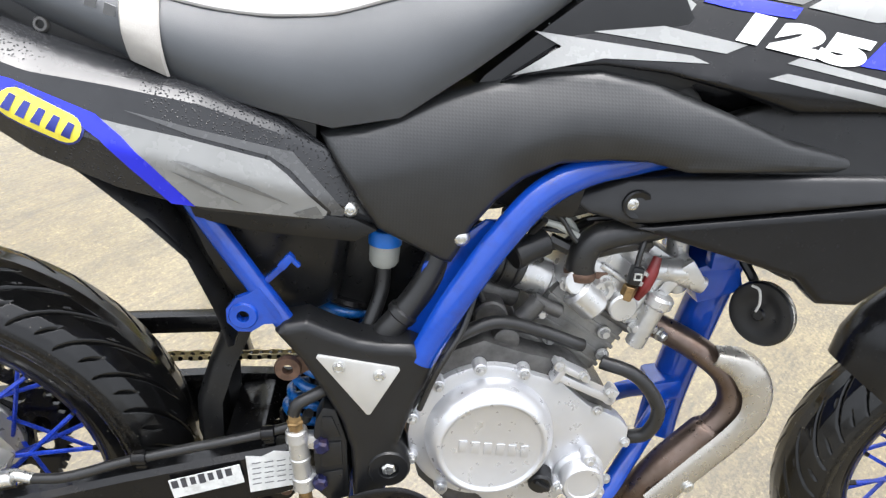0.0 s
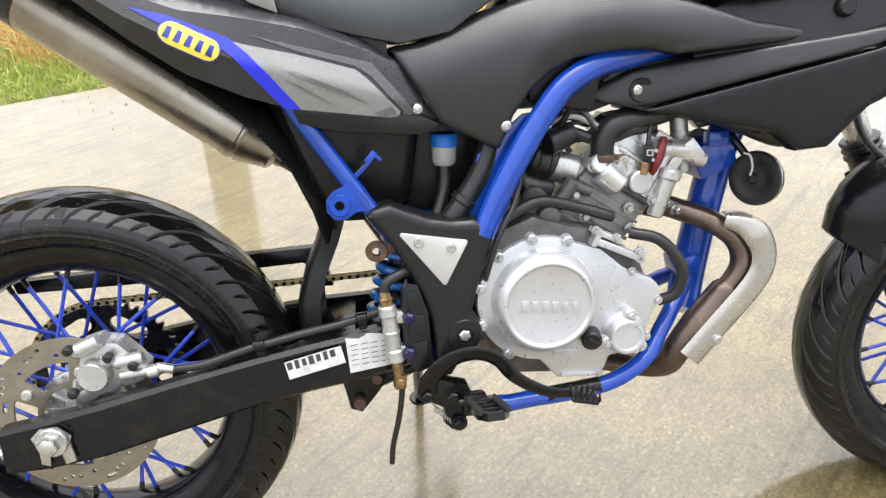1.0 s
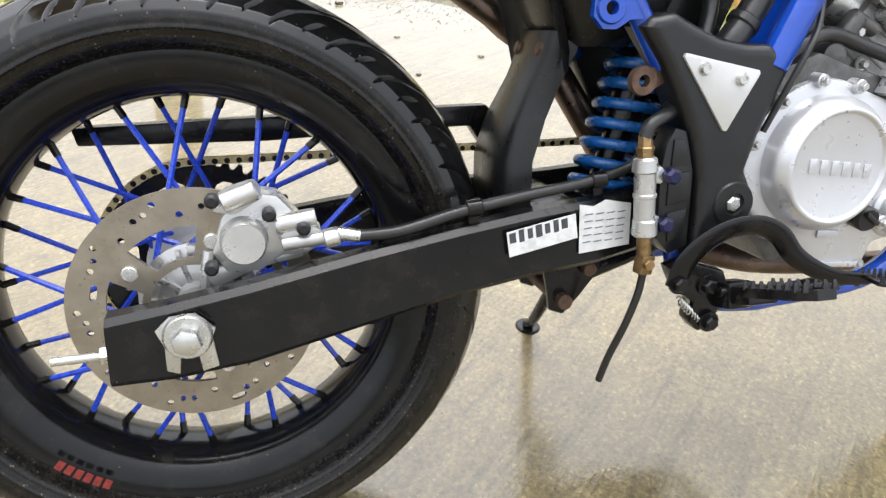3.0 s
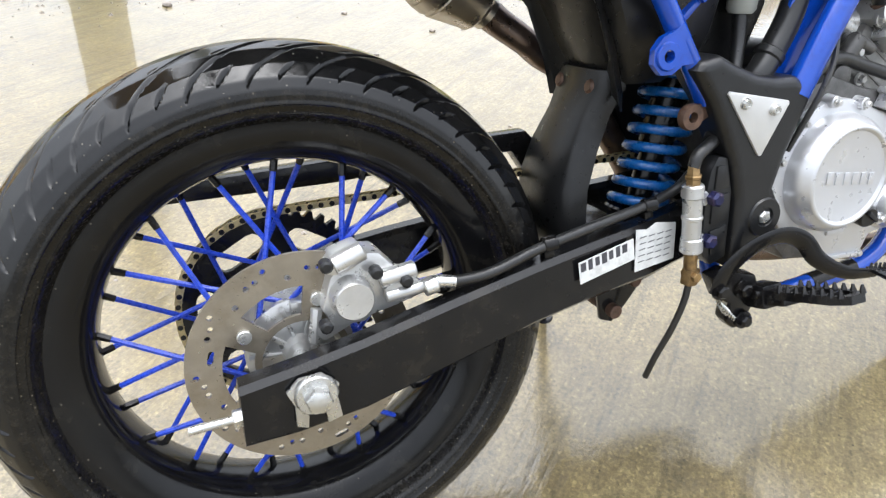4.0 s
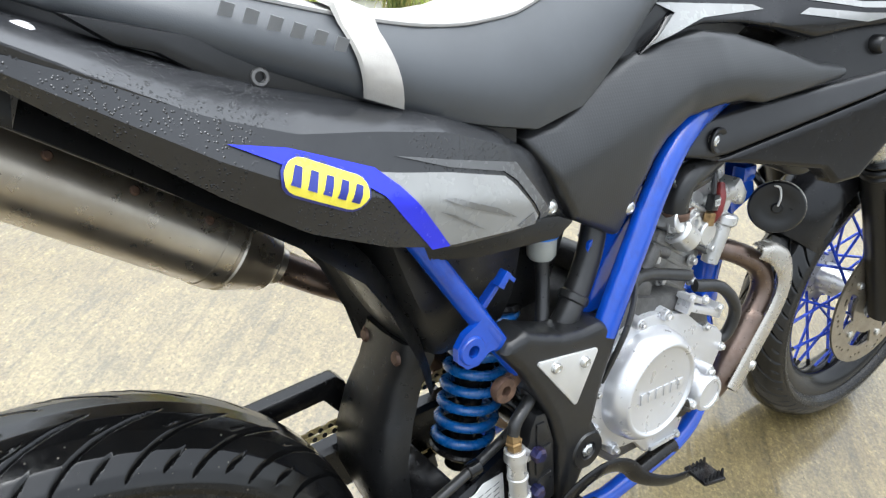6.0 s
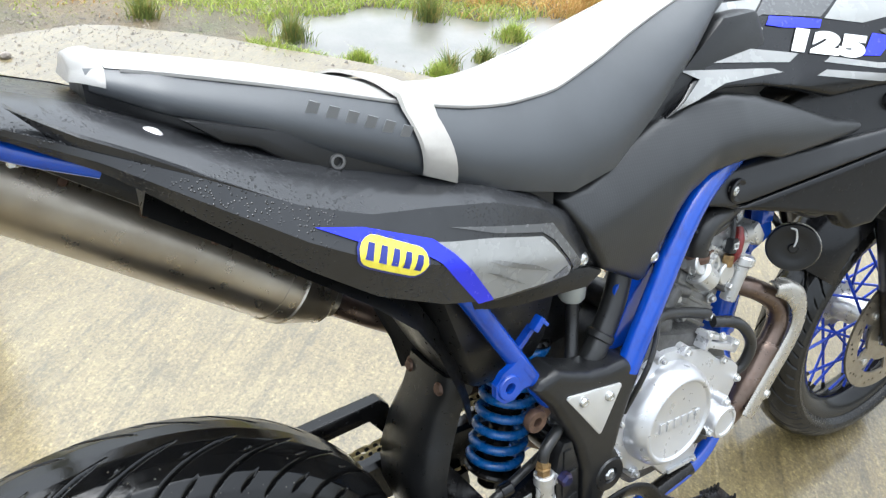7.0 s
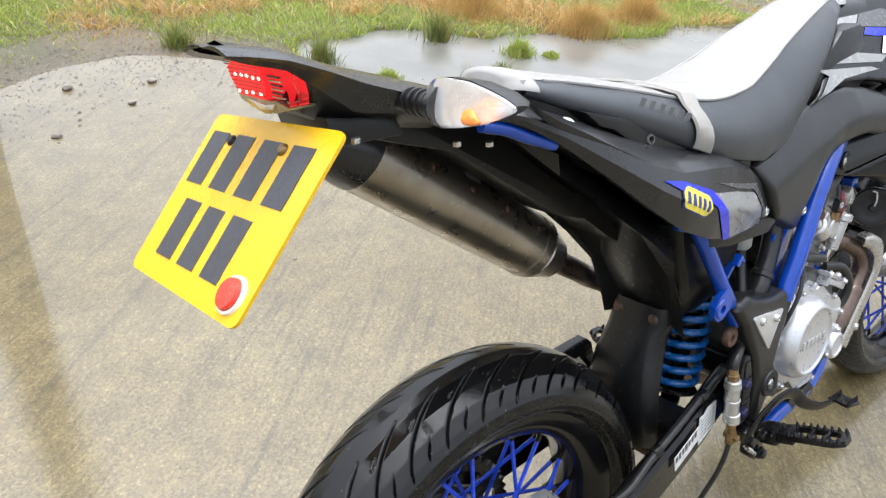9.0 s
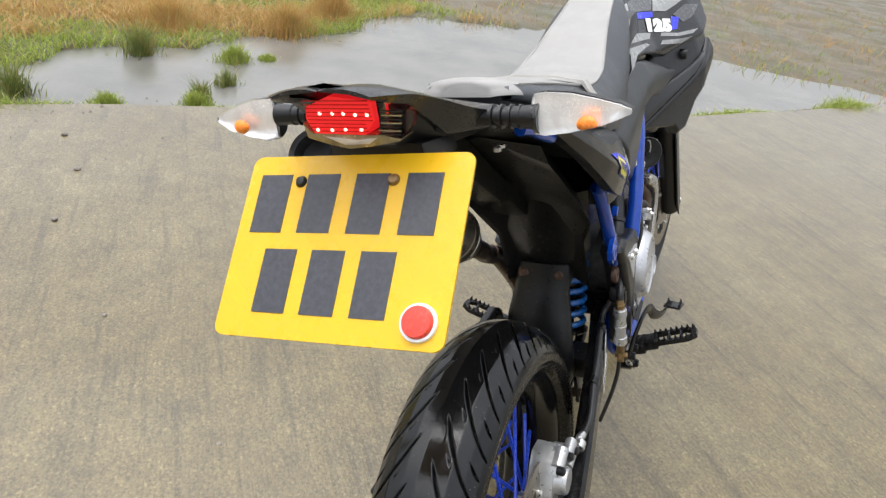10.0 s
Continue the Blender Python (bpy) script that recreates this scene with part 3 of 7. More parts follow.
def blades(name, mat, count, place, height, width, label, seed, lean=0.5):
    rnd = random.Random(seed)
    verts, faces = [], []
    n = 0
    while n < count:
        got = place(rnd)
        if got is None:
            continue
        x, y, z, s = got
        n += 1
        h = height * s * rnd.uniform(0.5, 1.3)
        a = rnd.uniform(0, 2 * math.pi)
        b = rnd.uniform(0, 2 * math.pi)
        l = lean * h * rnd.uniform(0.2, 1.6)
        w = width * rnd.uniform(0.6, 1.4)
        dx, dy = math.cos(a) * w, math.sin(a) * w
        lx, ly = math.cos(b) * l, math.sin(b) * l
        i = len(verts)
        verts += [(x - dx, y - dy, z), (x + dx, y + dy, z), (x + lx * 0.35 + dx * 0.8, y + ly * 0.35 + dy * 0.8, z + h * 0.6), (x + lx * 0.35 - dx * 0.8, y + ly * 0.35 - dy * 0.8, z + h * 0.6), (x + lx, y + ly, z + h)]
        faces += [(i, i + 1, i + 2, i + 3), (i + 3, i + 2, i + 4)]
    me = bpy.data.meshes.new(name)
    me.from_pydata(verts, [], faces)
    me.materials.append(M[mat])
    return tagged(new(name, me), label, "grass", kind="stuff")


def field(dead):
    def place(rnd):
        x, y = rnd.uniform(-5.5, 10.5) if rnd.random() < 0.35 else rnd.uniform(-2.0, 5.0), rnd.uniform(-3.5, 7.5)
        d = y - slab_edge(x)
        wet = hollow(x, y)
        if d < 0.02 or wet > 0.3:
            return None
        if x > 4.0 and y < 2.4 and rnd.random() < 0.84 + 0.35 * noise.noise((x * 1.3, y * 1.3, 8)):
            return None
        k = noise.noise((x * 0.9 + 3, y * 0.9, 1.7)) + 0.6 * noise.noise((x * 3, y * 3, 5))
        # a green, trodden border along slab and water, tawny patches behind it
        rim = max(0.0, 1 - d / 0.75) if x > -0.25 else max(0.0, 1 - d / 0.25)
        k -= 0.55 * rim
        if x < -0.25:
            k += 0.45 * min(1.0, max(0.0, (d - 0.15) / 0.3))
        if -0.1 < x < 1.25 and d < 0.55 and rnd.random() < 0.72 - 0.8 * noise.noise((x * 4, y * 4, 2)):
            return None
        if (k < 0.02 + rnd.gauss(0, 0.12)) == dead:
            return None
        thick = min(1, d / 0.9)
        far_left = 2.8 if x < -0.3 else 1.0
        return x, y, -0.05 + 0.012 * noise.noise((x * 2.6, y * 2.6, 3)), (0.30 + 0.70 * thick) * far_left * (1 + 0.5 * max(0, k))
    return place


blades("dead_grass", "deadgrass", 95000, field(True), 0.068, 0.0036, "flattened orange-brown dead grass on wet ground", 5, 1.3)
blades("green_grass", "greengrass", 95000, field(False), 0.055, 0.0034, "short wet green grass and moss", 6, 1.0)


def tuft(cx, cy, r):
    def place(rnd):
        a, q = rnd.uniform(0, 2 * math.pi), r * abs(rnd.gauss(0, 0.5))
        return cx + q * math.cos(a) * 1.2, cy + q * math.sin(a), -0.055, max(0.25, 1.2 - 0.5 * q / r) * rnd.uniform(0.6, 1.25)
    return place


for i, (x, y, r, h, mat, label) in enumerate([(1.335, 2.82, 0.085, 0.13, "rush", "dark green rush tuft at the puddle's edge"), (2.20, 2.93, 0.09, 0.15, "rush", "dark green rush tuft standing in the puddle"),
        (1.88, 2.24, 0.06, 0.08, "rush", "sparse green rush tuft in the shallow water"), (2.49, 2.52, 0.09, 0.08, "greengrass", "bright green grass clump in the puddle"),
        (3.26, 2.70, 0.20, 0.17, "deadgrass", "orange-brown dead grass mound beyond the puddle"), (1.79, 2.19, 0.07, 0.06, "greengrass", "low green weed clump on the slab's edge"),
        (0.755, 3.27, 0.08, 0.13, "rush", "dark green rush tuft beside the slab"), (2.13, 2.29, 0.06, 0.07, "rush", "sparse green rush tuft in the shallow water"), (2.66, 2.42, 0.06, 0.03, "greengrass", "small green weed mat in the puddle"),
        (3.9, 2.75, 0.22, 0.16, "deadgrass", "tawny dead grass mound beyond the puddle"), (2.75, 3.25, 0.25, 0.15, "deadgrass", "tawny dead grass mound beyond the puddle"), (1.52, 2.47, 0.07, 0.05, "greengrass", "low green weed clump on the slab's edge")]):
    t = blades("grass_tuft", mat, int((420 if mat == "rush" else 900) * r / 0.09), tuft(x, y, r), h, 0.0022, label, 20 + i, 0.55)
    t["group"] = "grass tufts"


def edging(rnd):
    x = rnd.uniform(1.1, 6.5)
    k = noise.noise((x * 2.2, 9.1, 0)) + 0.4 * noise.noise((x * 7, 3.1, 0))
    if k < -0.22:
        return None
    return x, slab_edge(x) + 0.04 + rnd.gauss(0, 0.035) * (1 + k), -0.045, 0.4 + 0.9 * max(0, k)


blades("edge_weeds", "greengrass", 11000, edging, 0.085, 0.0028, "bright green weeds along the slab's edge", 9, 0.9)

# gravel at the slab's broken corner
rnd = random.Random(3)
verts, faces = [], []
for _ in range(2200):
    x = rnd.gauss(0.35, 0.55)
    y = slab_edge(x) - rnd.gauss(0.12, 0.24)
    s = rnd.uniform(0.003, 0.010) * (1.6 if rnd.random() < 0.06 else 1)
    i = len(verts)
    z = 0.0 if y < slab_edge(x) else -0.03
    for k in range(5):
        a = 2 * math.pi * k / 5 + rnd.random()
        verts.append((x + s * math.cos(a), y + s * math.sin(a), z))
    verts.append((x + s * 0.2, y, z + s * 0.8))
    faces += [(i + k, i + (k + 1) % 5, i + 5) for k in range(5)]
me = bpy.data.meshes.new("gravel")
me.from_pydata(verts, [], faces)
me.materials.append(M["stone"])
tagged(new("gravel", me), "loose dark gravel scattered at the slab's corner", "gravel", kind="stuff")


def pebble(x, y, s, label):
    bm = B()
    bmesh.ops.create_icosphere(bm, subdivisions=2, radius=s)
    for v in bm.verts:
        v.co *= 1 + 0.35 * noise.noise(v.co * (1.4 / s) + Vector((x * 9, y * 9, 0)))
        v.co.z *= 0.6
    low = min(v.co.z for v in bm.verts)
    for v in bm.verts:
        v.co += Vector((x, y, -low - s * 0.1))
    tagged(new("pebble", mesh_of("pebble", bm, M["stone"])), label, "stone", "pebbles on the slab")


for x, y, s in [(0.138, 0.70, 0.006), (1.085, 2.22, 0.012), (0.607, 1.72, 0.010), (-0.225, 0.63, 0.004), (0.335, 1.23, 0.007), (0.225, 1.64, 0.009), (0.30, 2.55, 0.016), (-0.03, 2.35, 0.018), (0.62, 2.2, 0.012), (0.45, 2.75, 0.02), (0.12, 2.8, 0.022), (1.3, 1.2, 0.006), (0.82, 1.1, 0.006), (-0.5, 1.2, 0.006), (0.9, 1.95, 0.012), (2.3, 0.6, 0.008)]:
    pebble(x, y, s, "small dark wet stone lying on the concrete")

# torn plastic sheet by the slab
bm = B()
rows = []
for j in range(9):
    row = []
    for i in range(19):
        u, v = i / 18, j / 8
        row.append(bm.verts.new((-0.79 + 0.36 * u, 2.93 + 0.06 * u + 0.20 * (v - 0.5), -0.012 + 0.05 * abs(noise.noise((u * 6, v * 4, 2))) + 0.01)))
    rows.append(row)
for a, b in zip(rows, rows[1:]):
    for i in range(18):
        bm.faces.new((a[i], a[i + 1], b[i + 1], b[i]))
thing("plastic_sheet", bm, "sheet", "crumpled black plastic sheet lying at the grass edge", "plastic sheet")
# ---- the motorcycle: x ahead, y to its left, z up from the rear tyre's foot; it leans on its side stand ----
bike = new("motorcycle")
bike.matrix_world = pose(0, 0, 0.001, -14.5, 0, 0)
tagged(bike, "wet blue and black supermoto motorcycle leaning on its side stand", "motorcycle")
bike.empty_display_size = 0.1


# -- wheels --
def tyre_bm(R, prof, n_around, groove_w, n_groove, sweep, reach, seg_across=76):
    """A tyre about the y axis at the origin. prof: (y, r) for y >= 0 from crown to bead. Returns tread and sidewall meshes."""
    ys = [p[0] for p in prof]
    rs = [p[1] for p in prof]
    arc = [0]
    for i in range(1, len(prof)):
        arc.append(arc[-1] + math.hypot(ys[i] - ys[i - 1], rs[i] - rs[i - 1]))
    total = arc[-1]
    tread = reach

    def grid(s_list, cut):
        s = np.array(s_list)[:, None]
        th = (2 * math.pi * np.arange(n_around) / n_around)[None, :]
        y, r = np.interp(np.abs(s), arc, ys) * np.sign(s), np.interp(np.abs(s), arc, rs)
        d = np.zeros((len(s_list), n_around))
        if cut:
            u = np.abs(s) / tread
            cell = 2 * math.pi / n_groove
            # long sipes that run along near the crown and turn across at the shoulder, short ones between them
            c = sweep * np.maximum(0, 1 - u) ** 1.7
            slope = 1 / np.sqrt(1 + (R * sweep * 1.7 * np.maximum(0.0, 1 - u) ** 0.7 / tread) ** 2)
            for shift, lo, hi, wide in ((0.0, 0.12, 0.96, groove_w), (0.5, 0.62, 0.90, groove_w), (0.25, 0.30, 0.42, groove_w * 0.8)):
                q = ((th - c + np.where(s > 0, 0, 0.5) * cell) / cell + shift) % 1.0
                q = np.minimum(q, 1 - q) * cell * R
                taper = np.clip((u - lo) * 9, 0, 1) * np.clip((hi - u) * 14, 0, 1)
                d = np.maximum(d, 0.0055 * np.clip((wide / 2 * taper - q * slope) / 0.0011, 0, 1))
        rr = r - d
        co = np.stack([rr * np.sin(th), np.broadcast_to(y, rr.shape), rr * np.cos(th)], -1).reshape(-1, 3)
        i = np.arange(len(s_list) - 1)[:, None] * n_around
        k = np.arange(n_around)[None, :]
        k2 = (k + 1) % n_around
        quads = np.stack([i + k, i + k2, i + n_around + k2, i + n_around + k], -1).reshape(-1, 4)
        me = bpy.data.meshes.new("scratch")
        me.from_pydata(co.tolist(), [], quads.tolist())
        bm = B()
        bm.from_mesh(me)
        bpy.data.meshes.remove(me)
        return bm

    t = grid(np.linspace(-tread, tread, seg_across), True)
    w = B()
    for sgn in (1, -1):
        g = grid([sgn * s for s in np.linspace(tread, total, 44)], False)
        merge(w, g)
    return t, w


def moved(bm, m):
    bmesh.ops.transform(bm, matrix=m, verts=bm.verts)
    return bm


def wheel(name, at, turn, prof, reach, rim_half, n_around, n_spokes, disc_y, disc_r, sprocket, label):
    m = Matrix.Translation(at) @ turn
    hub = B()
    turned(hub, [(0.0, -0.075), (0.018, -0.075), (0.020, -0.062), (0.036, -0.060), (0.056, -0.054), (0.056, -0.047), (0.034, -0.040), (0.031, 0.0), (0.034, 0.040), (0.056, 0.047), (0.056, 0.054), (0.040, 0.060), (0.022, 0.066), (0.0, 0.066)], (0, 0, 0), (0, 1, 0), 40)
    for k in range(5):
        a = 2 * math.pi * k / 5 + 0.3
        box(hub, (0.046 * math.cos(a), -0.058, 0.046 * math.sin(a)), (0.02, 0.014, 0.016), (0, -math.degrees(a), 0), 0.003)
    w = part(name, moved(hub, m), "cast", bike, label)
    for k in range(10):
        a = 2 * math.pi * k / 10
        rib = B()
        box(rib, (0.036 * math.cos(a), -0.061, 0.036 * math.sin(a)), (0.034, 0.008, 0.0045), (0, -math.degrees(a), 0), 0.0012)
        part("hub_rib", moved(rib, m), "cast", w)
    tread, wall = tyre_bm(prof[0][1], prof, n_around, 0.0044, 32, 0.42, reach, 128)
    ty = part("tyre", moved(tread, m), "tread", w, "wet black road tyre with curved sipes", sharp=70)
    part("sidewall", moved(wall, m), "sidewall", w, "dusty black tyre sidewall")
    rim = B()
    h = rim_half
    turned(rim, [(0.236, -h), (0.238, -h + 0.003), (0.230, -h + 0.007), (0.222, -h + 0.010), (0.214, -h + 0.016), (0.205, -h * 0.5), (0.199, 0.0), (0.205, h * 0.5), (0.214, h - 0.016), (0.222, h - 0.010), (0.230, h - 0.007), (0.238, h - 0.003), (0.236, h), (0.226, h), (0.214, h - 0.004), (0.200, h - 0.012), (0.193, h * 0.45), (0.190, 0.0), (0.193, -h * 0.45), (0.200, -h + 0.012), (0.214, -h + 0.004), (0.226, -h)], (0, 0, 0), (0, 1, 0), 96, closed=True)
    part("rim", moved(rim, m), "rim", w, "black spoked rim")
    # spokes: four meshes, laced by turns
    kinds = []
    for k in range(4):
        side, lace = (1 if k % 2 else -1), (1 if k < 2 else -1)
        a1 = lace * radians(52)
        p0 = Vector((0.050 * math.sin(-a1), side * (0.052 if k < 2 else 0.046), 0.050 * math.cos(-a1)))
        p1 = Vector((0, side * 0.010, 0.198))
        sp = B()
        rod(sp, p0, p0.lerp(p1, 0.90), 0.0030, seg=6)
        kn = B()
        rod(kn, p0.lerp(p1, 0.89), p1, 0.0038, 0.0042, seg=6)
        kinds.append((mesh_of("spoke", sp, M["spoke"]), mesh_of("nipple", kn, M["rim"])))
    for i in range(n_spokes):
        r = m @ pose(0, 0, 0, 0, 360.0 * i / n_spokes, 0)
        s = new("spoke", kinds[i % 4][0])
        s.parent, s.matrix_basis = w, r
        s = new("nipple", kinds[i % 4][1])
        s.parent, s.matrix_basis = w, r
    # brake disc with drilled holes, long slots and windows
    rd = disc_r
    holes = []
    for k in range(30):
        a = 2 * math.pi * k / 30
        rr = rd - (0.010 if k % 3 == 0 else 0.017 if k % 3 == 1 else 0.024)
        if k % 10 == 4:
            holes.append(slot(rr * math.cos(a), rr * math.sin(a), a + math.pi / 2, 0.010, 0.0030))
        else:
            holes.append(circle(0.0032, 10, rr * math.cos(a), rr * math.sin(a)))
    for k in range(30):
        a = 2 * math.pi * (k + 0.5) / 30
        if k % 3 == 0:
            holes.append(circle(0.0030, 10, (rd - 0.016) * math.cos(a), (rd - 0.016) * math.sin(a)))
    for k in range(5):
        a0 = 2 * math.pi * k / 5 + 0.25
        a1 = a0 + 0.85
        ring = [((rd - 0.035) * math.cos(t), (rd - 0.035) * math.sin(t)) for t in np.linspace(a0, a1, 9)]
        ring += [((rd - 0.066) * math.cos(t), (rd - 0.066) * math.sin(t)) for t in np.linspace(a1 - 0.05, a0 + 0.05, 9)]
        holes.append(ring)
    holes.append(circle(0.042, 40))
    d = B()
    holed(d, circle(rd, 96), holes, (0, 0, 0), disc_y, disc_y + 0.0042)
    disc = part("brake_disc", moved(d, m), "disc", w, "drilled and slotted worn steel brake disc")
    for k in range(5):
        a = 2 * math.pi * k / 5 + 0.05
        bt = B()
        x, z = (rd - 0.048) * math.cos(a), (rd - 0.048) * math.sin(a)
        rod(bt, (x, disc_y - 0.005, z), (x, disc_y + 0.01, z), 0.0075, seg=12)
        turned(bt, [(0, -0.0055), (0.0042, -0.0055), (0.0042, -0.004)], (x, disc_y, z), (0, 1, 0), 8)
        part("disc_bolt", moved(bt, m), "steel", w)
    if sprocket:
        n = 48
        outer = []
        for k in range(n * 4):
            outer.append(((0.118, 0.118, 0.110, 0.110)[k % 4] * math.cos(2 * math.pi * k / (n * 4)), (0.118, 0.118, 0.110, 0.110)[k % 4] * math.sin(2 * math.pi * k / (n * 4))))
        holes = [circle(0.034, 32)]
        for k in range(6):
            a = 2 * math.pi * k / 6
            holes.append(slot(0.082 * math.cos(a), 0.082 * math.sin(a), a + math.pi / 2, 0.036, 0.012))
        s = B()
        holed(s, outer, holes, (0, 0, 0), 0.058, 0.065)
        part("sprocket", moved(s, m), "blackmetal", w, "black toothed rear sprocket")
        hb = B()
        turned(hb, [(0.03, 0.04), (0.062, 0.046), (0.062, 0.057), (0.03, 0.057)], (0, 0, 0), (0, 1, 0), 40)
        part("sprocket_carrier", moved(hb, m), "cast", w, "cast silver sprocket carrier")
    return w


rear_prof = [(0.0, 0.3065), (0.018, 0.3052), (0.036, 0.3000), (0.052, 0.2895), (0.063, 0.277), (0.0675, 0.268), (0.0690, 0.262), (0.0685, 0.2565), (0.0692, 0.2555), (0.0692, 0.2535), (0.0676, 0.2525), (0.0650, 0.2465), (0.0660, 0.2455), (0.0645, 0.2435), (0.061, 0.241), (0.053, 0.237), (0.046, 0.232)]
front_prof = [(0.0, 0.296), (0.015, 0.2945), (0.030, 0.288), (0.043, 0.277), (0.051, 0.264), (0.054, 0.252), (0.052, 0.244), (0.047, 0.239), (0.042, 0.236), (0.036, 0.232)]
wheel("rear_wheel", (0, 0, 0.314), Matrix.Identity(4), rear_prof, 0.084, 0.050, 1800, 36, -0.079, 0.115, True, "rear wheel with blue spokes and black rim")
STEER = pose(1.435, 0, 0.293) @ Matrix.Rotation(radians(-6), 4, Vector((-0.438, 0, 0.899)))
wheel("front_wheel", (0, 0, 0), STEER, front_prof, 0.071, 0.041, 1300, 36, -0.070, 0.140, False, "front wheel with blue spokes and black rim")


# rear tyre's small red mark on the sidewall
bm = B()
for k in range(6):
    a = radians(221.0 - 2.6 * k)
    box(bm, (0.216 * math.sin(a) * 1.0, -0.0690, 0.314 + 0.216 * math.cos(a)), (0.007, 0.0012, 0.010), (0, math.degrees(a), 0), 0)
part("tyre_mark", bm, "redprint", bike, "faded red mark on the tyre sidewall")

# -- swingarm --
bm = B()
rings = []
for x, y, zt, zb in [(-0.070, -0.142, 0.330, 0.266), (-0.02, -0.140, 0.338, 0.267), (0.05, -0.136, 0.351, 0.275), (0.15, -0.126, 0.371, 0.297), (0.25, -0.114, 0.388, 0.318), (0.33, -0.105, 0.400, 0.330), (0.41, -0.092, 0.408, 0.336), (0.49, -0.078, 0.420, 0.350), (0.56, -0.070, 0.430, 0.380)]:
    e = 0.006
    rings.append([(x, y + e, zt), (x, y + 0.030 - e, zt), (x, y + 0.030, zt - e), (x, y + 0.030, zb + e), (x, y + 0.030 - e, zb), (x, y + e, zb), (x, y, zb + e), (x, y, zt - e)])
loft(bm, rings)
swing = part("swingarm", bm, "blackmetal", bike, "black box-section swingarm", mirror=True)
bm = B()
box(bm, (0.375, 0, 0.372), (0.05, 0.15, 0.05), (0, -12, 0), 0.006)
part("cross_brace", bm, "blackmetal", swing)
bm = B()
tube(bm, [(0.54, -0.10, 0.405), (0.54, 0.10, 0.405)], 0.026, 20, 0)
part("cross_tube", bm, "blackmetal", swing)
# linkage plates below
bm = B()
block(bm, [(0.36, 0.345), (0.44, 0.350), (0.445, 0.325), (0.415, 0.285), (0.395, 0.262), (0.378, 0.268), (0.372, 0.30)], -0.05, -0.042, 0.002)
part("linkage_plate", bm, "blackmetal", bike, "rust-spotted black shock linkage plate", mirror=True)
bm = B()
rod(bm, (0.392, -0.062, 0.281), (0.392, 0.062, 0.281), 0.009, seg=12)
rod(bm, (0.420, -0.060, 0.318), (0.420, 0.060, 0.318), 0.008, seg=12)
part("linkage_bolt", bm, "rust", bike)
bm = B()
tube(bm, [(0.40, -0.02, 0.29), (0.54, -0.02, 0.34)], 0.011, 10, 0)
part("linkage_arm", bm, "blackmetal", bike)
# axle hardware
bm = B()
block(bm, [(-0.030, 0.319), (-0.018, 0.331), (0.004, 0.333), (0.020, 0.318), (0.017, 0.310), (0.021, 0.282), (0.007, 0.278), (0.004, 0.297), (-0.010, 0.296), (-0.012, 0.277), (-0.023, 0.281), (-0.023, 0.303)], -0.146, -0.142, 0.0012)
axle = part("axle_plate", bm, "steel", bike, "zinc chain adjuster plate")
bm = B()
turned(bm, [(0, -0.004), (0.019, -0.004), (0.021, -0.001), (0.021, 0.001)], (-0.003, -0.149, 0.314), (0, 1, 0), 28)
turned(bm, [(0, -0.018), (0.007, -0.018), (0.012, -0.016), (0.0135, -0.013), (0.0135, 0.0)], (-0.003, -0.149, 0.314), (0, 1, 0), 6)
part("axle_nut", bm, "steel", axle)
bm = B()
rod(bm, (-0.066, -0.127, 0.293), (-0.078, -0.127, 0.292), 0.009, seg=6)
rod(bm, (-0.076, -0.127, 0.292), (-0.118, -0.127, 0.290), 0.0042, seg=10)
part("adjuster_bolt", bm, "steel", axle)
bm = B()
rod(bm, (-0.003, -0.145, 0.314), (-0.003, 0.145, 0.314), 0.009, seg=16)
part("axle", bm, "steel", axle)
# labels on the arm
bm = B()
block(bm, [(0.296, 0.383), (0.374, 0.397), (0.379, 0.371), (0.301, 0.357)], -0.1125, -0.1115, 0)
moved(bm, Matrix.Translation((0.296, -0.1125, 0.38)) @ pose(0, 0, 0, 0, 0, 7.5) @ Matrix.Translation((-0.296, 0.1105, -0.38)))
st = part("sticker", bm, "oldlabel", swing, "worn white sticker with dark print")
bm = B()
for k in range(7):
    x = 0.303 + 0.0098 * k
    for zz, hh in ((0.378, 0.013),):
        z = zz - 0.001 + 0.18 * (x - 0.303)
        box(bm, (x, -0.1118, z), (0.0058 if k % 3 else 0.0072, 0.0008, hh if k % 2 else hh * 0.8), (0, -10, 0), 0)
moved(bm, Matrix.Translation((0.296, -0.1125, 0.38)) @ pose(0, 0, 0, 0, 0, 7.5) @ Matrix.Translation((-0.296, 0.1098, -0.38)))
part("print", bm, "plateink", st)
bm = B()
block(bm, [(0.380, 0.405), (0.398, 0.402), (0.412, 0.408), (0.446, 0.402), (0.449, 0.356), (0.384, 0.352)], -0.1005, -0.0995, 0)
moved(bm, Matrix.Translation((0.38, -0.1, 0.38)) @ pose(0, 0, 0, 0, 0, 10.0) @ Matrix.Translation((-0.38, 0.1005, -0.38)))
st = part("label", bm, "oldlabel", swing, "torn white label with faint print")
bm = B()
for j in range(5):
    for k in range(4):
        box(bm, (0.392 + 0.014 * k, -0.1008, 0.364 + 0.0075 * j), (0.010, 0.0004, 0.0012), (0, -4, 0), 0)
moved(bm, Matrix.Translation((0.38, -0.1, 0.38)) @ pose(0, 0, 0, 0, 0, 10.0) @ Matrix.Translation((-0.38, 0.1003, -0.38)))
part("print", bm, "logo", st)

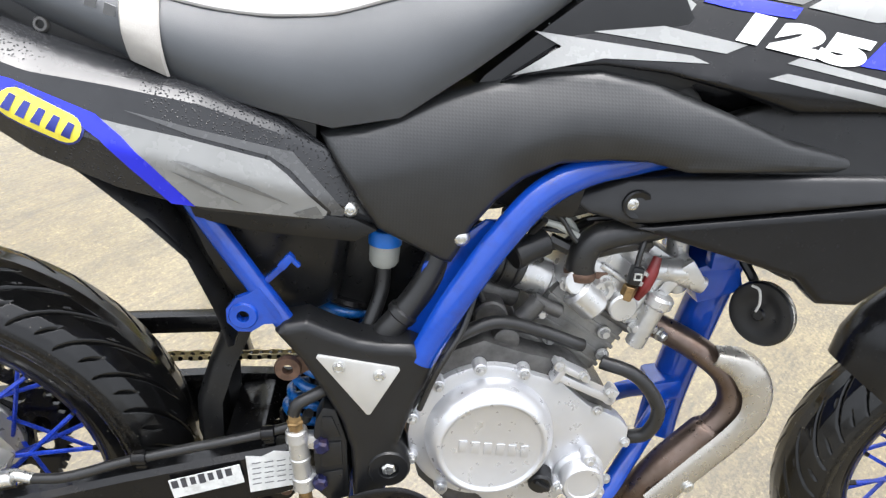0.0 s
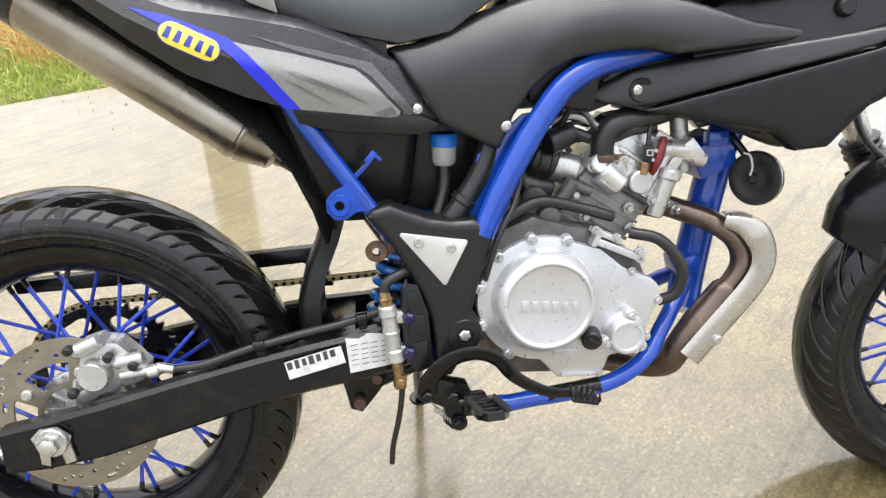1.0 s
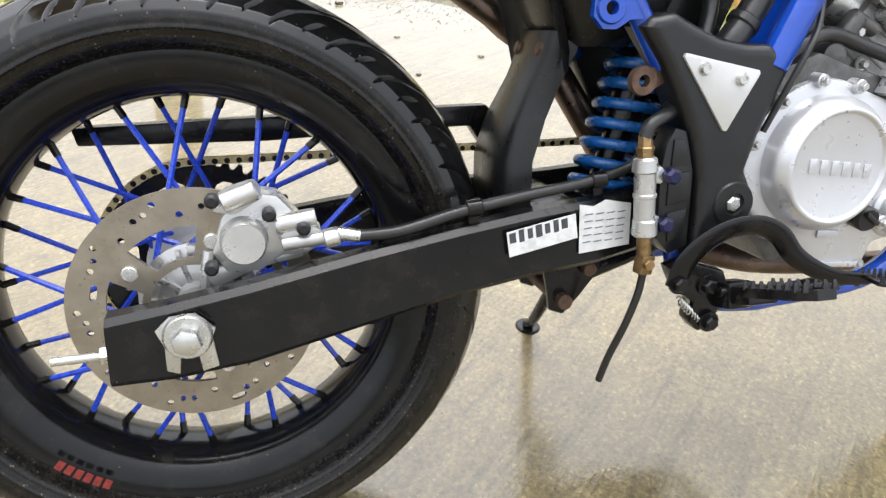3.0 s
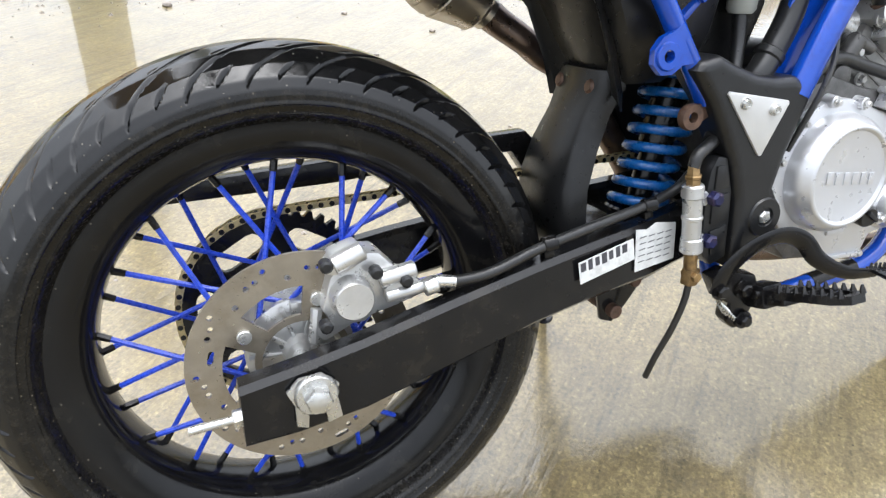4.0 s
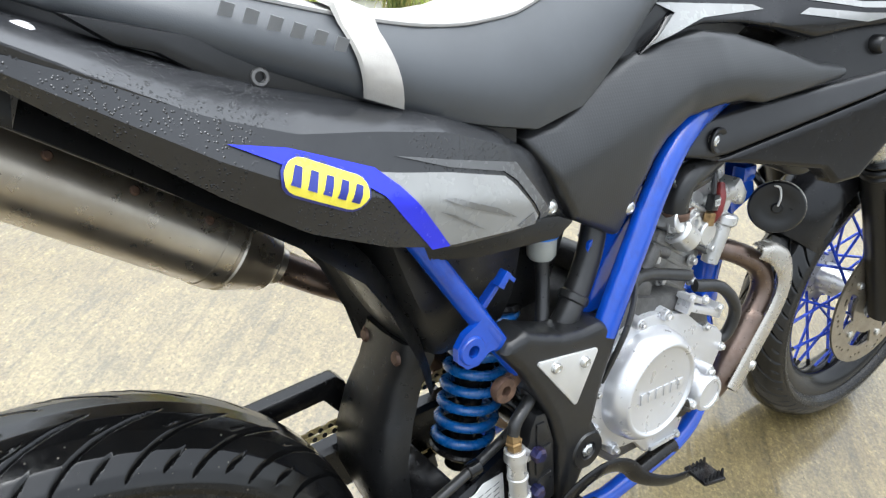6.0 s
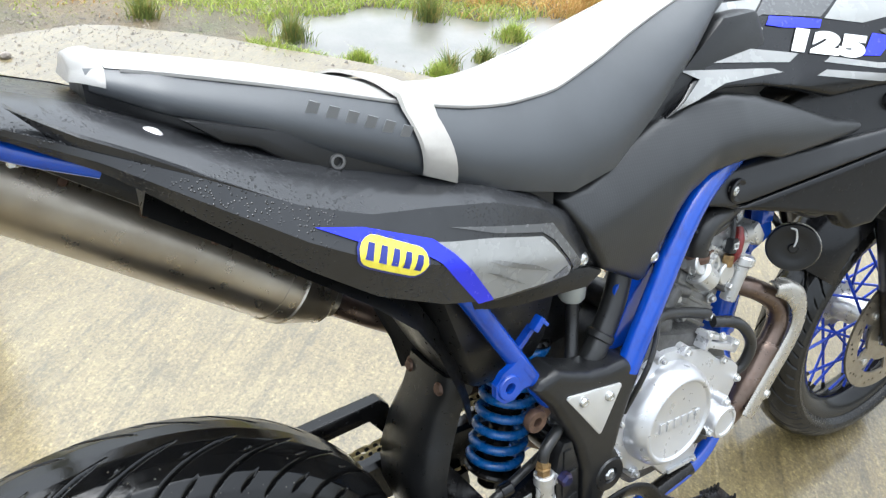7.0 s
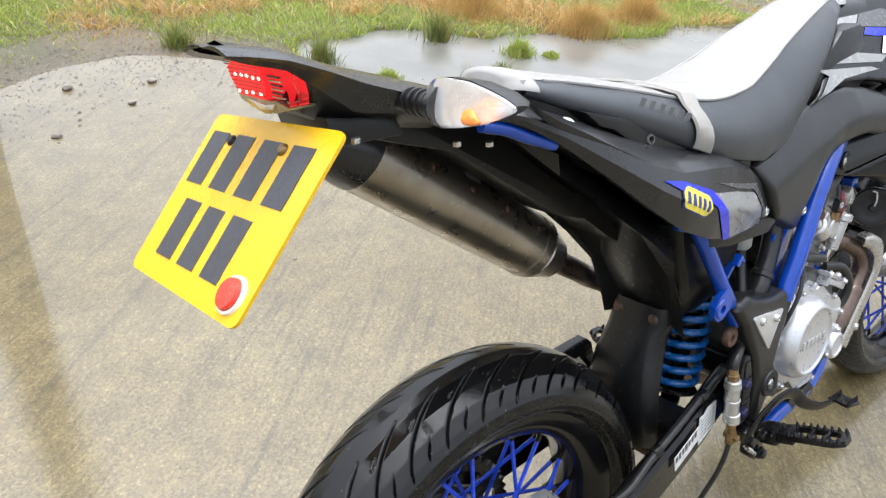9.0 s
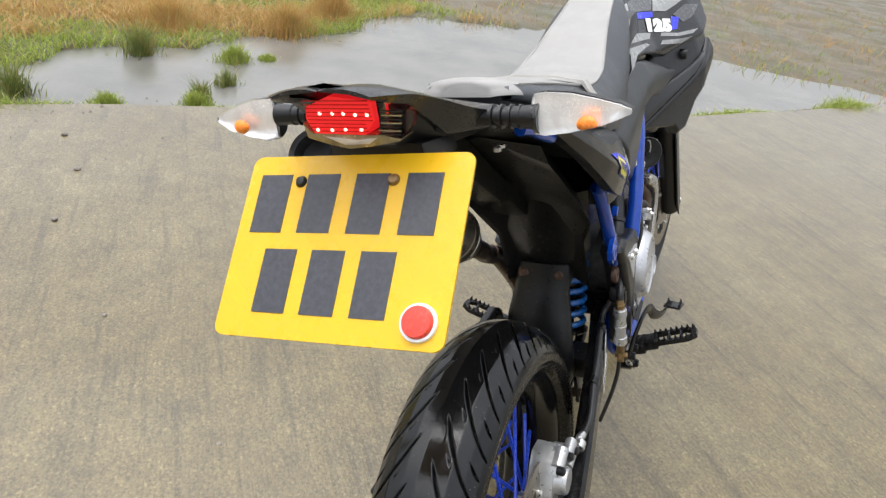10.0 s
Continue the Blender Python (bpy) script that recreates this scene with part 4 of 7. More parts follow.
# chain guard and chain
bm = B()
block(bm, [(-0.13, 0.462), (0.075, 0.474), (0.25, 0.484), (0.335, 0.488), (0.345, 0.478), (0.36, 0.42), (0.345, 0.42), (0.315, 0.462), (0.24, 0.458), (0.075, 0.446), (-0.125, 0.442)], 0.085, 0.108, 0.003)
part("chain_guard", bm, "blackmetal", bike, "black chain guard")


def chain_path():
    c0, r0, c1, r1 = (0.0, 0.314), 0.115, (0.625, 0.42), 0.032
    pts = []
    for k in range(25):
        a = radians(88 + 172 * k / 24)
        pts.append((c0[0] + r0 * math.cos(a), c0[1] + r0 * math.sin(a)))
    for k in range(9):
        a = radians(-82 + 172 * k / 8)
        pts.append((c1[0] + r1 * math.cos(a), c1[1] + r1 * math.sin(a)))
    pts.append(pts[0])
    return pts


pts = chain_path()
length = [0]
for a, b in zip(pts, pts[1:]):
    length.append(length[-1] + math.dist(a, b))
n_links = int(length[-1] / 0.0127)
bm, pins = B(), B()
for i in range(n_links):
    s0, s1 = length[-1] * i / n_links, length[-1] * (i + 1) / n_links
    p0 = (np.interp(s0, length, [p[0] for p in pts]), np.interp(s0, length, [p[1] for p in pts]))
    p1 = (np.interp(s1, length, [p[0] for p in pts]), np.interp(s1, length, [p[1] for p in pts]))
    ang = math.degrees(math.atan2(p1[1] - p0[1], p1[0] - p0[0]))
    cx, cz = (p0[0] + p1[0]) / 2, (p0[1] + p1[1]) / 2
    off = 0.0065 if i % 2 else 0.0045
    for sgn in (1, -1):
        one = B()
        hg = 0.0058
        outl = []
        for k in range(14):
            t = 2 * math.pi * k / 14
            outl.append((0.0112 * math.cos(t), hg * 0.86 * math.sin(t) * (0.62 + 0.38 * min(1.0, abs(math.cos(t)) * 1.6))))
        block(one, outl, -0.0008, 0.0008, 0)
        moved(one, pose(cx, 0.0615 + sgn * off, cz, 0, -ang, 0))
        merge(bm, one)
    rod(pins, (p0[0], 0.0535, p0[1]), (p0[0], 0.0695, p0[1]), 0.0033, seg=8)
ch = part("chain", bm, "chain", bike, "grimy gold drive chain")
part("chain_core", pins, "blackmetal", ch)

# -- rear brake --
bm = B()
for poly, y0, y1 in [([(0.018, 0.372), (0.028, 0.405), (0.05, 0.428), (0.078, 0.424), (0.098, 0.402), (0.112, 0.382), (0.105, 0.366), (0.08, 0.366), (0.06, 0.352), (0.03, 0.352)], -0.098, -0.060),
                     ([(0.02, 0.412), (0.032, 0.428), (0.058, 0.436), (0.066, 0.424), (0.04, 0.408)], -0.106, -0.07),
                     ([(0.078, 0.388), (0.096, 0.404), (0.118, 0.392), (0.108, 0.372), (0.085, 0.372)], -0.108, -0.075)]:
    block(bm, poly, y0, y1, 0.004)
    if y0 == -0.098:
        cal = part("brake_caliper", bm, "cast", bike, "silver cast rear brake caliper")
    else:
        part("caliper_casting", bm, "cast", cal)
    bm = B()
turned(bm, [(0, -0.016), (0.0185, -0.016), (0.0205, -0.013), (0.0215, 0.0), (0.024, 0.008)], (0.047, -0.100, 0.384), (0, 1, 0), 32)
for p0, p1, r in [((0.030, -0.104, 0.420), (0.060, -0.104, 0.432), 0.010), ((0.075, -0.104, 0.398), (0.112, -0.104, 0.404), 0.009), ((0.08, -0.106, 0.380), (0.13, -0.106, 0.386), 0.007)]:
    one = B()
    rod(one, p0, p1, r, seg=14)
    part("caliper_pin", one, "cast", cal)
part("piston_housing", bm, "cast", cal, "round silver piston housing")
for p in [(0.022, 0.424), (0.07, 0.410), (0.10, 0.396), (0.018, 0.362)]:
    bm = B()
    turned(bm, [(0, -0.012), (0.004, -0.012), (0.0065, -0.010), (0.0065, 0.0)], (p[0], -0.106, p[1]), (0, 1, 0), 10)
    part("caliper_bolt", bm, "black", cal)
bm = B()
tube(bm, [(0.015, -0.085, 0.37), (0.012, -0.087, 0.352), (0.010, -0.086, 0.335)], 0.006, 8)
block(bm, [(0.004, 0.352), (0.030, 0.358), (0.055, 0.372), (0.10, 0.372), (0.10, 0.362), (0.055, 0.352), (0.020, 0.335)], -0.092, -0.086, 0.003)
part("caliper_bracket", bm, "cast", cal)
bm = B()
tube(bm, [(0.105, -0.105, 0.380), (0.130, -0.108, 0.388), (0.152, -0.112, 0.386)], [0.006, 0.007, 0.0065], 10)
rod(bm, (0.118, -0.113, 0.385), (0.132, -0.113, 0.388), 0.009, seg=10)
part("banjo", bm, "steel", cal)
bm = B()
tube(bm, [(0.148, -0.112, 0.386), (0.19, -0.114, 0.390), (0.25, -0.106, 0.404), (0.32, -0.098, 0.416), (0.39, -0.088, 0.426), (0.44, -0.084, 0.440), (0.452, -0.095, 0.462)], 0.0058, 12)
hose = part("brake_hose", bm, "hose", bike, "black rubber brake hose along the swingarm")
for x, y, z in [(0.265, -0.104, 0.407), (0.405, -0.087, 0.428)]:
    bm = B()
    rod(bm, (x - 0.008, y + 0.001, z - 0.001), (x + 0.008, y, z + 0.001), 0.0088, seg=12)
    box(bm, (x, y + 0.006, z - 0.010), (0.012, 0.014, 0.014), (0, -10, 0), 0.002)
    part("hose_clip", bm, "blackmetal", hose)
# master cylinder
bm = B()
rod(bm, (0.447, -0.115, 0.385), (0.440, -0.115, 0.452), 0.0108, 0.0112, 20, 0.002)
rod(bm, (0.4485, -0.115, 0.373), (0.447, -0.115, 0.392), 0.0132, 0.0128, 20, 0.002)
rod(bm, (0.444, -0.115, 0.414), (0.4435, -0.115, 0.419), 0.0122, 0.0122, 20, 0.001)
rod(bm, (0.441, -0.115, 0.440), (0.4395, -0.115, 0.456), 0.0132, 0.0122, 20, 0.002)
for z in (0.386, 0.437):
    box(bm, (0.458, -0.110, z), (0.022, 0.014, 0.018), (0, 4, 0), 0.003)
mc = part("master_cylinder", bm, "cast", bike, "silver rear brake master cylinder")
bm = B()
rod(bm, (0.4395, -0.115, 0.455), (0.437, -0.115, 0.478), 0.0085, 0.007, 6)
rod(bm, (0.4385, -0.115, 0.462), (0.438, -0.115, 0.467), 0.0098, 0.0098, 6)
part("push_rod", bm, "brass", mc, "rusty brass push rod")
bm = B()
rod(bm, (0.4485, -0.115, 0.374), (0.4505, -0.115, 0.352), 0.0078, 0.0078, 12)
box(bm, (0.452, -0.115, 0.342), (0.017, 0.014, 0.022), (0, 6, 10), 0.003)
rod(bm, (0.452, -0.128, 0.344), (0.452, -0.104, 0.344), 0.0062, seg=6)
part("brake_union", bm, "brass", mc, "rusty brass brake union")
bm = B()
tube(bm, [(0.437, -0.115, 0.475), (0.442, -0.114, 0.488), (0.462, -0.108, 0.497), (0.48, -0.10, 0.503)], 0.0072, 12)
part("rubber_elbow", bm, "hose", mc)
for x, z in ((0.467, 0.386), (0.468, 0.437)):
    bm = B()
    turned(bm, [(0, -0.010), (0.006, -0.010), (0.009, -0.007), (0.009, 0.012)], (x, -0.119, z), (0, 1, 0), 6)
    part("cylinder_bolt", bm, "bluedark", mc, "dark blue flaking bolt")
bm = B()
tube(bm, [(0.455, -0.112, 0.338), (0.452, -0.110, 0.305), (0.445, -0.102, 0.265), (0.437, -0.090, 0.225), (0.434, -0.078, 0.188)], 0.0042, 10)
part("drain_hose", bm, "hose", bike, "thin black drain hose hanging down")

# -- shock absorber --
top, foot = Vector((0.493, -0.008, 0.575)), Vector((0.446, -0.008, 0.392))
way = (top - foot).normalized()
u = way.orthogonal().normalized()
v = way.cross(u)
coil = []
for k in range(8 * 20 + 1):
    a = 2 * math.pi * k / 20
    coil.append(foot + way * (0.005 + 0.0225 * k / 20) + 0.0335 * (u * math.cos(a) + v * math.sin(a)))
bm = B()
tube(bm, coil, 0.0062, 10, 0)
sh = part("shock_spring", bm, "spring", bike, "blue coil spring of the rear shock")
bm = B()
rod(bm, foot - way * 0.03, foot + way * 0.10, 0.016, seg=20)
rod(bm, foot + way * 0.08, top, 0.022, seg=20)
rod(bm, foot - way * 0.004, foot + way * 0.003, 0.040, seg=28)
rod(bm, top - way * 0.006, top + way * 0.004, 0.040, seg=28)
part("shock_body", bm, "blackmetal", sh)

# -- frame --
bm = B()
tube(bm, [(0.574, -0.112, 0.545), (0.600, -0.113, 0.605), (0.624, -0.111, 0.648), (0.650, -0.107, 0.689), (0.686, -0.102, 0.733), (0.732, -0.092, 0.758), (0.79, -0.076, 0.769), (0.88, -0.058, 0.788), (1.0, -0.03, 0.82)], 0.0165, 16, 6, 0.85)
frame_main = part("frame_spar", bm, "blue", bike, "glossy blue frame tube", mirror=True)
bm = B()
block(bm, [(0.556, 0.56), (0.60, 0.56), (0.645, 0.665), (0.66, 0.70), (0.635, 0.70), (0.60, 0.672), (0.572, 0.648), (0.560, 0.60)], -0.088, -0.080, 0.004)
part("frame_gusset", bm, "blue", bike, "blue pressed frame gusset", mirror=True)
bm = B()
tube(bm, [(0.328, -0.097, 0.738), (0.352, -0.100, 0.700), (0.424, -0.102, 0.590), (0.455, -0.100, 0.545)], 0.0115, 14, 3)
sub = part("subframe_tube", bm, "blue", bike, "blue subframe stay", mirror=True)
bm = B()
outl = [(0.404, 0.628), (0.392, 0.620), (0.380, 0.615), (0.3705, 0.603), (0.3705, 0.588), (0.381, 0.577), (0.395, 0.577), (0.408, 0.586), (0.428, 0.588), (0.424, 0.60)]
holed(bm, [(x - 0.39, z - 0.6) for x, z in outl], [circle(0.0065, 14, -0.0025, -0.004)], (0.39, 0, 0.6), -0.113, -0.105)
part("bracket", bm, "blue", sub, "blue lug with a bolt hole")
bm = B()
turned(bm, [(0.0065, -0.006), (0.0135, -0.006), (0.0150, -0.004), (0.0150, 0.006), (0.0065, 0.006)], (0.3875, -0.110, 0.596), (0, 1, 0), 28, closed=True)
part("bracket_boss", bm, "blue", sub)
bm = B()
block(bm, [(0.404, 0.630), (0.428, 0.652), (0.432, 0.648), (0.410, 0.626)], -0.104, -0.094, 0.001)
block(bm, [(0.422, 0.652), (0.434, 0.665), (0.440, 0.660), (0.429, 0.646)], -0.111, -0.100, 0.0015)
block(bm, [(0.434, 0.665), (0.446, 0.652), (0.443, 0.649), (0.431, 0.661)], -0.110, -0.104, 0.001)
part("clip", bm, "blue", sub)
bm = B()
tube(bm, [(-0.040, -0.098, 0.934), (-0.012, -0.101, 0.926), (0.014, -0.103, 0.914), (0.050, -0.105, 0.900)], 0.0068, 12)
part("subframe_rail", bm, "blue", bike, "blue subframe rail under the tail", mirror=True)
bm = B()
tube(bm, [(1.01, 0, 0.82), (0.985, 0, 0.70), (0.958, 0, 0.625), (0.932, 0, 0.50), (0.920, 0, 0.42), (0.905, -0.02, 0.375)], 0.026, 20)
part("down_tube", bm, "blue", bike, "blue front down tube")
bm = B()
tube(bm, [(0.915, -0.012, 0.43), (0.885, -0.042, 0.405), (0.851, -0.068, 0.368), (0.816, -0.090, 0.330), (0.752, -0.100, 0.300), (0.635, -0.102, 0.2875), (0.60, -0.102, 0.285), (0.55, -0.095, 0.29), (0.51, -0.085, 0.33), (0.52, -0.08, 0.40)], 0.0125, 14)
part("cradle_tube", bm, "blue", bike, "blue lower cradle tube", mirror=True)
bm = B()
tube(bm, [(0.745, -0.1002, 0.2992), (0.665, -0.1015, 0.2905)], 0.0129, 14, 0)
part("cradle_sleeve", bm, "blackmetal", bike)
bm = B()
box(bm, (0.928, 0, 0.62), (0.06, 0.10, 0.05), (0, -20, 0), 0.008)
part("engine_mount", bm, "blue", bike, "blue engine mounting lug")
bm = B()
box(bm, (0.905, -0.01, 0.452), (0.04, 0.05, 0.03), (0, -10, 0), 0.006)
part("engine_mount", bm, "blue", bike, "blue engine mounting lug")
bm = B()
box(bm, (0.925, -0.050, 0.648), (0.03, 0.02, 0.022), (0, 0, 0), 0.004)
part("engine_mount", bm, "blue", bike, "blue engine mounting lug")
bm = B()
rod(bm, (1.005, 0, 0.74), (0.945, 0, 0.90), 0.03, seg=24)
part("head_stock", bm, "blue", bike)

# pivot cover with the three-cornered alloy plate
cover = [(0.419, 0.580), (0.428, 0.590), (0.452, 0.595), (0.478, 0.583), (0.505, 0.573), (0.535, 0.568), (0.562, 0.568), (0.588, 0.556), (0.592, 0.545), (0.580, 0.515), (0.566, 0.478), (0.556, 0.440), (0.565, 0.425), (0.570, 0.405), (0.560, 0.385), (0.545, 0.378), (0.525, 0.345), (0.505, 0.345), (0.503, 0.40), (0.500, 0.43), (0.488, 0.47), (0.470, 0.505), (0.447, 0.545)]
bm = B()
sheet(bm, cover, lambda x, z: -0.1235, 0.03, 0.006, 0.011)
pc = part("pivot_cover", bm, "black", bike, "black textured plastic frame pivot cover", mirror=True)
bm = B()
block(bm, [(0.469, 0.485), (0.483, 0.482), (0.496, 0.44), (0.50, 0.36), (0.478, 0.352), (0.462, 0.37), (0.458, 0.44), (0.461, 0.468)], -0.117, -0.09, 0.003)
part("heel_guard", bm, "black", pc, "black heel guard with raised panels")
for poly in ([(0.468, 0.474), (0.479, 0.474), (0.489, 0.448), (0.468, 0.446)], [(0.467, 0.438), (0.490, 0.441), (0.492, 0.410), (0.468, 0.405)], [(0.469, 0.397), (0.492, 0.402), (0.493, 0.372), (0.474, 0.366)]):
    bm = B()
    block(bm, poly, -0.1195, -0.115, 0.0012)
    part("raised_panel", bm, "black", pc)
bm = B()
turned(bm, [(0.0, 0.0), (0.010, 0.0), (0.012, -0.004), (0.0225, -0.004), (0.025, 0.0), (0.026, 0.012)], (0.544, -0.122, 0.406), (0, 1, 0), 32)
part("pivot_ring", bm, "black", pc)
bm = B()
turned(bm, [(0, -0.006), (0.006, -0.006), (0.0085, -0.004), (0.0085, 0.004)], (0.544, -0.121, 0.406), (0, 1, 0), 6)
part("pivot_bolt", bm, "steel", pc, "steel swingarm pivot bolt")
bm = B()
block(bm, [(0.464, 0.5575), (0.5495, 0.5425), (0.551, 0.539), (0.521, 0.4825), (0.517, 0.4825), (0.462, 0.554)], -0.1265, -0.121, 0.0012)
tri = part("alloy_plate", bm, "alloy", pc, "three-cornered brushed alloy plate")
for p in ((0.486, 0.5435), (0.529, 0.534)):
    bm = B()
    turned(bm, [(0, -0.0045), (0.003, -0.0045), (0.0032, -0.0055), (0.005, -0.0055), (0.0068, -0.002), (0.0068, 0.001)], (p[0], -0.1265, p[1]), (0, 1, 0), 20)
    part("plate_screw", bm, "steel", tri)
# rusty eye beside the cover
bm = B()
turned(bm, [(0.006, -0.004), (0.0135, -0.004), (0.015, 0.0), (0.0135, 0.006), (0.006, 0.006)], (0.431, -0.108, 0.530), (0, 1, 0), 24, closed=True)
block(bm, [(0.436, 0.54), (0.455, 0.548), (0.46, 0.53), (0.44, 0.518)], -0.106, -0.10, 0.001)
part("rusty_eye", bm, "rust", bike, "rusty steel eye bracket")
# -- engine --
def bolt(at, parent, r=0.006, mat="steel", way=(0, 1, 0), h=0.006, hexed=True):
    bm = B()
    w = Vector(way).normalized()
    turned(bm, [(0, -h), (r * 0.75, -h), (r, -h * 0.75), (r, 0.002)], at, w, 6 if hexed else 16)
    turned(bm, [(0, -0.0015), (r * 1.35, -0.0015), (r * 1.4, 0.001)], at, w, 20)
    return part("bolt", bm, mat, parent)


bm = B()
block(bm, [(0.565, 0.44), (0.575, 0.50), (0.60, 0.545), (0.645, 0.562), (0.70, 0.545), (0.75, 0.535), (0.80, 0.49), (0.822, 0.44), (0.815, 0.39), (0.77, 0.345), (0.70, 0.322), (0.62, 0.328), (0.58, 0.37)], -0.098, 0.11, 0.010)
engine = part("engine", bm, "castdark", bike, "silver single-cylinder engine")
# right cover: the shallow outer casing, then the round clutch cover
case = []
for k in range(25):
    a = radians(62 + 206 * k / 24)
    case.append((0.657 + 0.093 * math.cos(a), 0.443 + 0.092 * math.sin(a)))
case += [(0.680, 0.320), (0.745, 0.316), (0.757, 0.348), (0.785, 0.354), (0.807, 0.374), (0.816, 0.402), (0.830, 0.427), (0.829, 0.449), (0.815, 0.464), (0.775, 0.482), (0.740, 0.512)]
bm = B()
block(bm, case, -0.107, -0.085, 0.006)
casing = part("side_casing", bm, "silver", engine, "silver painted crankcase cover")
bm = B()
turned(bm, [(0, -0.0262), (0.0560, -0.0256), (0.0572, -0.0260), (0.0585, -0.0288), (0.0600, -0.0294), (0.0625, -0.0290), (0.0645, -0.0268), (0.0690, -0.0215), (0.0725, -0.0150), (0.0742, -0.006), (0.0752, 0.004)], (0.659, -0.109, 0.4445), (0, 1, 0), 72)
part("clutch_cover", bm, "silver", engine, "round silver clutch cover with raised mark", sharp=50)
# raised mark on the cover, plain shapes
bm = B()
for k in range(6):
    x = 0.6255 + 0.0142 * k
    z = 0.4465 - 0.0014 * k
    box(bm, (x, -0.1356, z), (0.0092, 0.0014, 0.015), (0, 0, 0), 0.0005)
    part("raised_mark", bm, "silver", engine)
    bm = B()
# filter housing and filler cap
bm = B()
turned(bm, [(0, -0.020), (0.0185, -0.020), (0.0195, -0.022), (0.0235, -0.022), (0.0265, -0.018), (0.027, -0.004), (0.031, 0.0), (0.032, 0.01)], (0.775, -0.110, 0.386), (0, 1, 0), 40)
for a in (80, 200, 320):
    x, z = 0.775 + 0.030 * math.cos(radians(a)), 0.387 + 0.030 * math.sin(radians(a))
    rod(bm, (x, -0.124, z), (x, -0.10, z), 0.0085, seg=16)
part("filter_cover", bm, "silver", engine, "silver oil filter cover")
for a in (80, 200, 320):
    bolt((0.775 + 0.030 * math.cos(radians(a)), -0.124, 0.387 + 0.030 * math.sin(radians(a))), engine, 0.0048, "cast")
bm = B()
turned(bm, [(0, -0.018), (0.012, -0.018), (0.0145, -0.015), (0.015, 0.004)], (0.727, -0.108, 0.383), (0.15, 1, 0.1), 24)
box(bm, (0.726, -0.127, 0.383), (0.022, 0.008, 0.006), (0, 35, 0), 0.002)
part("oil_filler_cap", bm, "black", engine, "black plastic oil filler cap")
bm = B()
box(bm, (0.688, -0.108, 0.362), (0.03, 0.004, 0.009), (0, 3, 0), 0.0015)
box(bm, (0.712, -0.108, 0.325), (0.055, 0.006, 0.006), (0, 3, 0), 0.0015)
part("cast_rib", bm, "silver", engine)
for k, a in enumerate((68, 100, 132, 165, 200, 238)):
    x, z = 0.657 + 0.0915 * math.cos(radians(a)), 0.443 + 0.0905 * math.sin(radians(a))
    bm = B()
    rod(bm, (x, -0.113, z), (x, -0.088, z), 0.0075, 0.0095, 14)
    part("casing_boss", bm, "silver", engine)
    bolt((x, -0.113, z), engine, 0.0042, "cast")
for x, z in ((0.826, 0.430), (0.741, 0.324), (0.811, 0.375), (0.785, 0.476)):
    bolt((x, -0.107, z), engine, 0.0048, "cast")
# rear upper gearbox lid and starter
bm = B()
turned(bm, [(0, -0.005), (0.012, -0.005), (0.015, -0.003), (0.016, 0.02)], (0.672, -0.085, 0.556), (0, 1, 0), 28)
rod(bm, (0.655, -0.07, 0.575), (0.655, 0.06, 0.575), 0.020, seg=24)
part("starter_motor", bm, "castdark", engine, "grimy cast starter motor")
bm = B()
box(bm, (0.765, -0.108, 0.510), (0.075, 0.02, 0.010), (0, 25, 0), 0.002)
box(bm, (0.745, -0.108, 0.532), (0.045, 0.02, 0.008), (0, 25, 0), 0.002)
box(bm, (0.731, -0.108, 0.530), (0.008, 0.02, 0.026), (0, 25, 0), 0.002)
box(bm, (0.795, -0.108, 0.500), (0.010, 0.02, 0.020), (0, 25, 0), 0.002)
part("cable_bracket", bm, "silver", engine, "silver clutch cable bracket")
for x, z in ((0.728, 0.542), (0.757, 0.530), (0.79, 0.508)):
    bolt((x, -0.118, z), engine, 0.0045, "cast")
# cylinder, leaning ahead
CYL = Matrix.Translation((0.742, -0.005, 0.535)) @ pose(0, 0, 0, 0, 32, 0)


def leaning(bm):
    return moved(bm, CYL)


bm = B()
box(bm, (0, 0, 0.022), (0.108, 0.118, 0.085), (0, 0, 0), 0.008)
cyl = part("cylinder", leaning(bm), "castmid", engine, "dull grey cast cylinder")
for k in range(5):
    bm = B()
    box(bm, (0, 0, -0.008 + 0.014 * k), (0.1105, 0.1205, 0.005), (0, 0, 0), 0.0012)
    part("fin", leaning(bm), "castmid", engine)
bm = B()
box(bm, (0.0, 0, 0.088), (0.118, 0.130, 0.048), (0, 0, 0), 0.007)
box(bm, (-0.01, -0.035, 0.116), (0.06, 0.05, 0.03), (0, 8, 0), 0.006)
box(bm, (0.045, -0.045, 0.098), (0.03, 0.045, 0.055), (0, 0, 0), 0.006)
rod(bm, (-0.055, -0.045, 0.10), (0.06, -0.045, 0.112), 0.015, seg=18)
rod(bm, (-0.045, -0.06, 0.075), (-0.045, -0.075, 0.08), 0.014, seg=18)
rod(bm, (0.02, -0.06, 0.085), (0.02, -0.078, 0.085), 0.017, seg=20)
part("cylinder_head", leaning(bm), "cast", engine, "bright cast cylinder head")
bm = B()
box(bm, (0.0, 0, 0.132), (0.100, 0.112, 0.036), (0, 0, 0), 0.009)
box(bm, (0.035, -0.02, 0.152), (0.045, 0.06, 0.02), (0, 0, 0), 0.005)
part("cam_cover", leaning(bm), "cast", engine, "cast cam cover")
bm = B()
rod(bm, (0.020, -0.06, 0.135), (0.062, -0.055, 0.158), 0.014, seg=18)
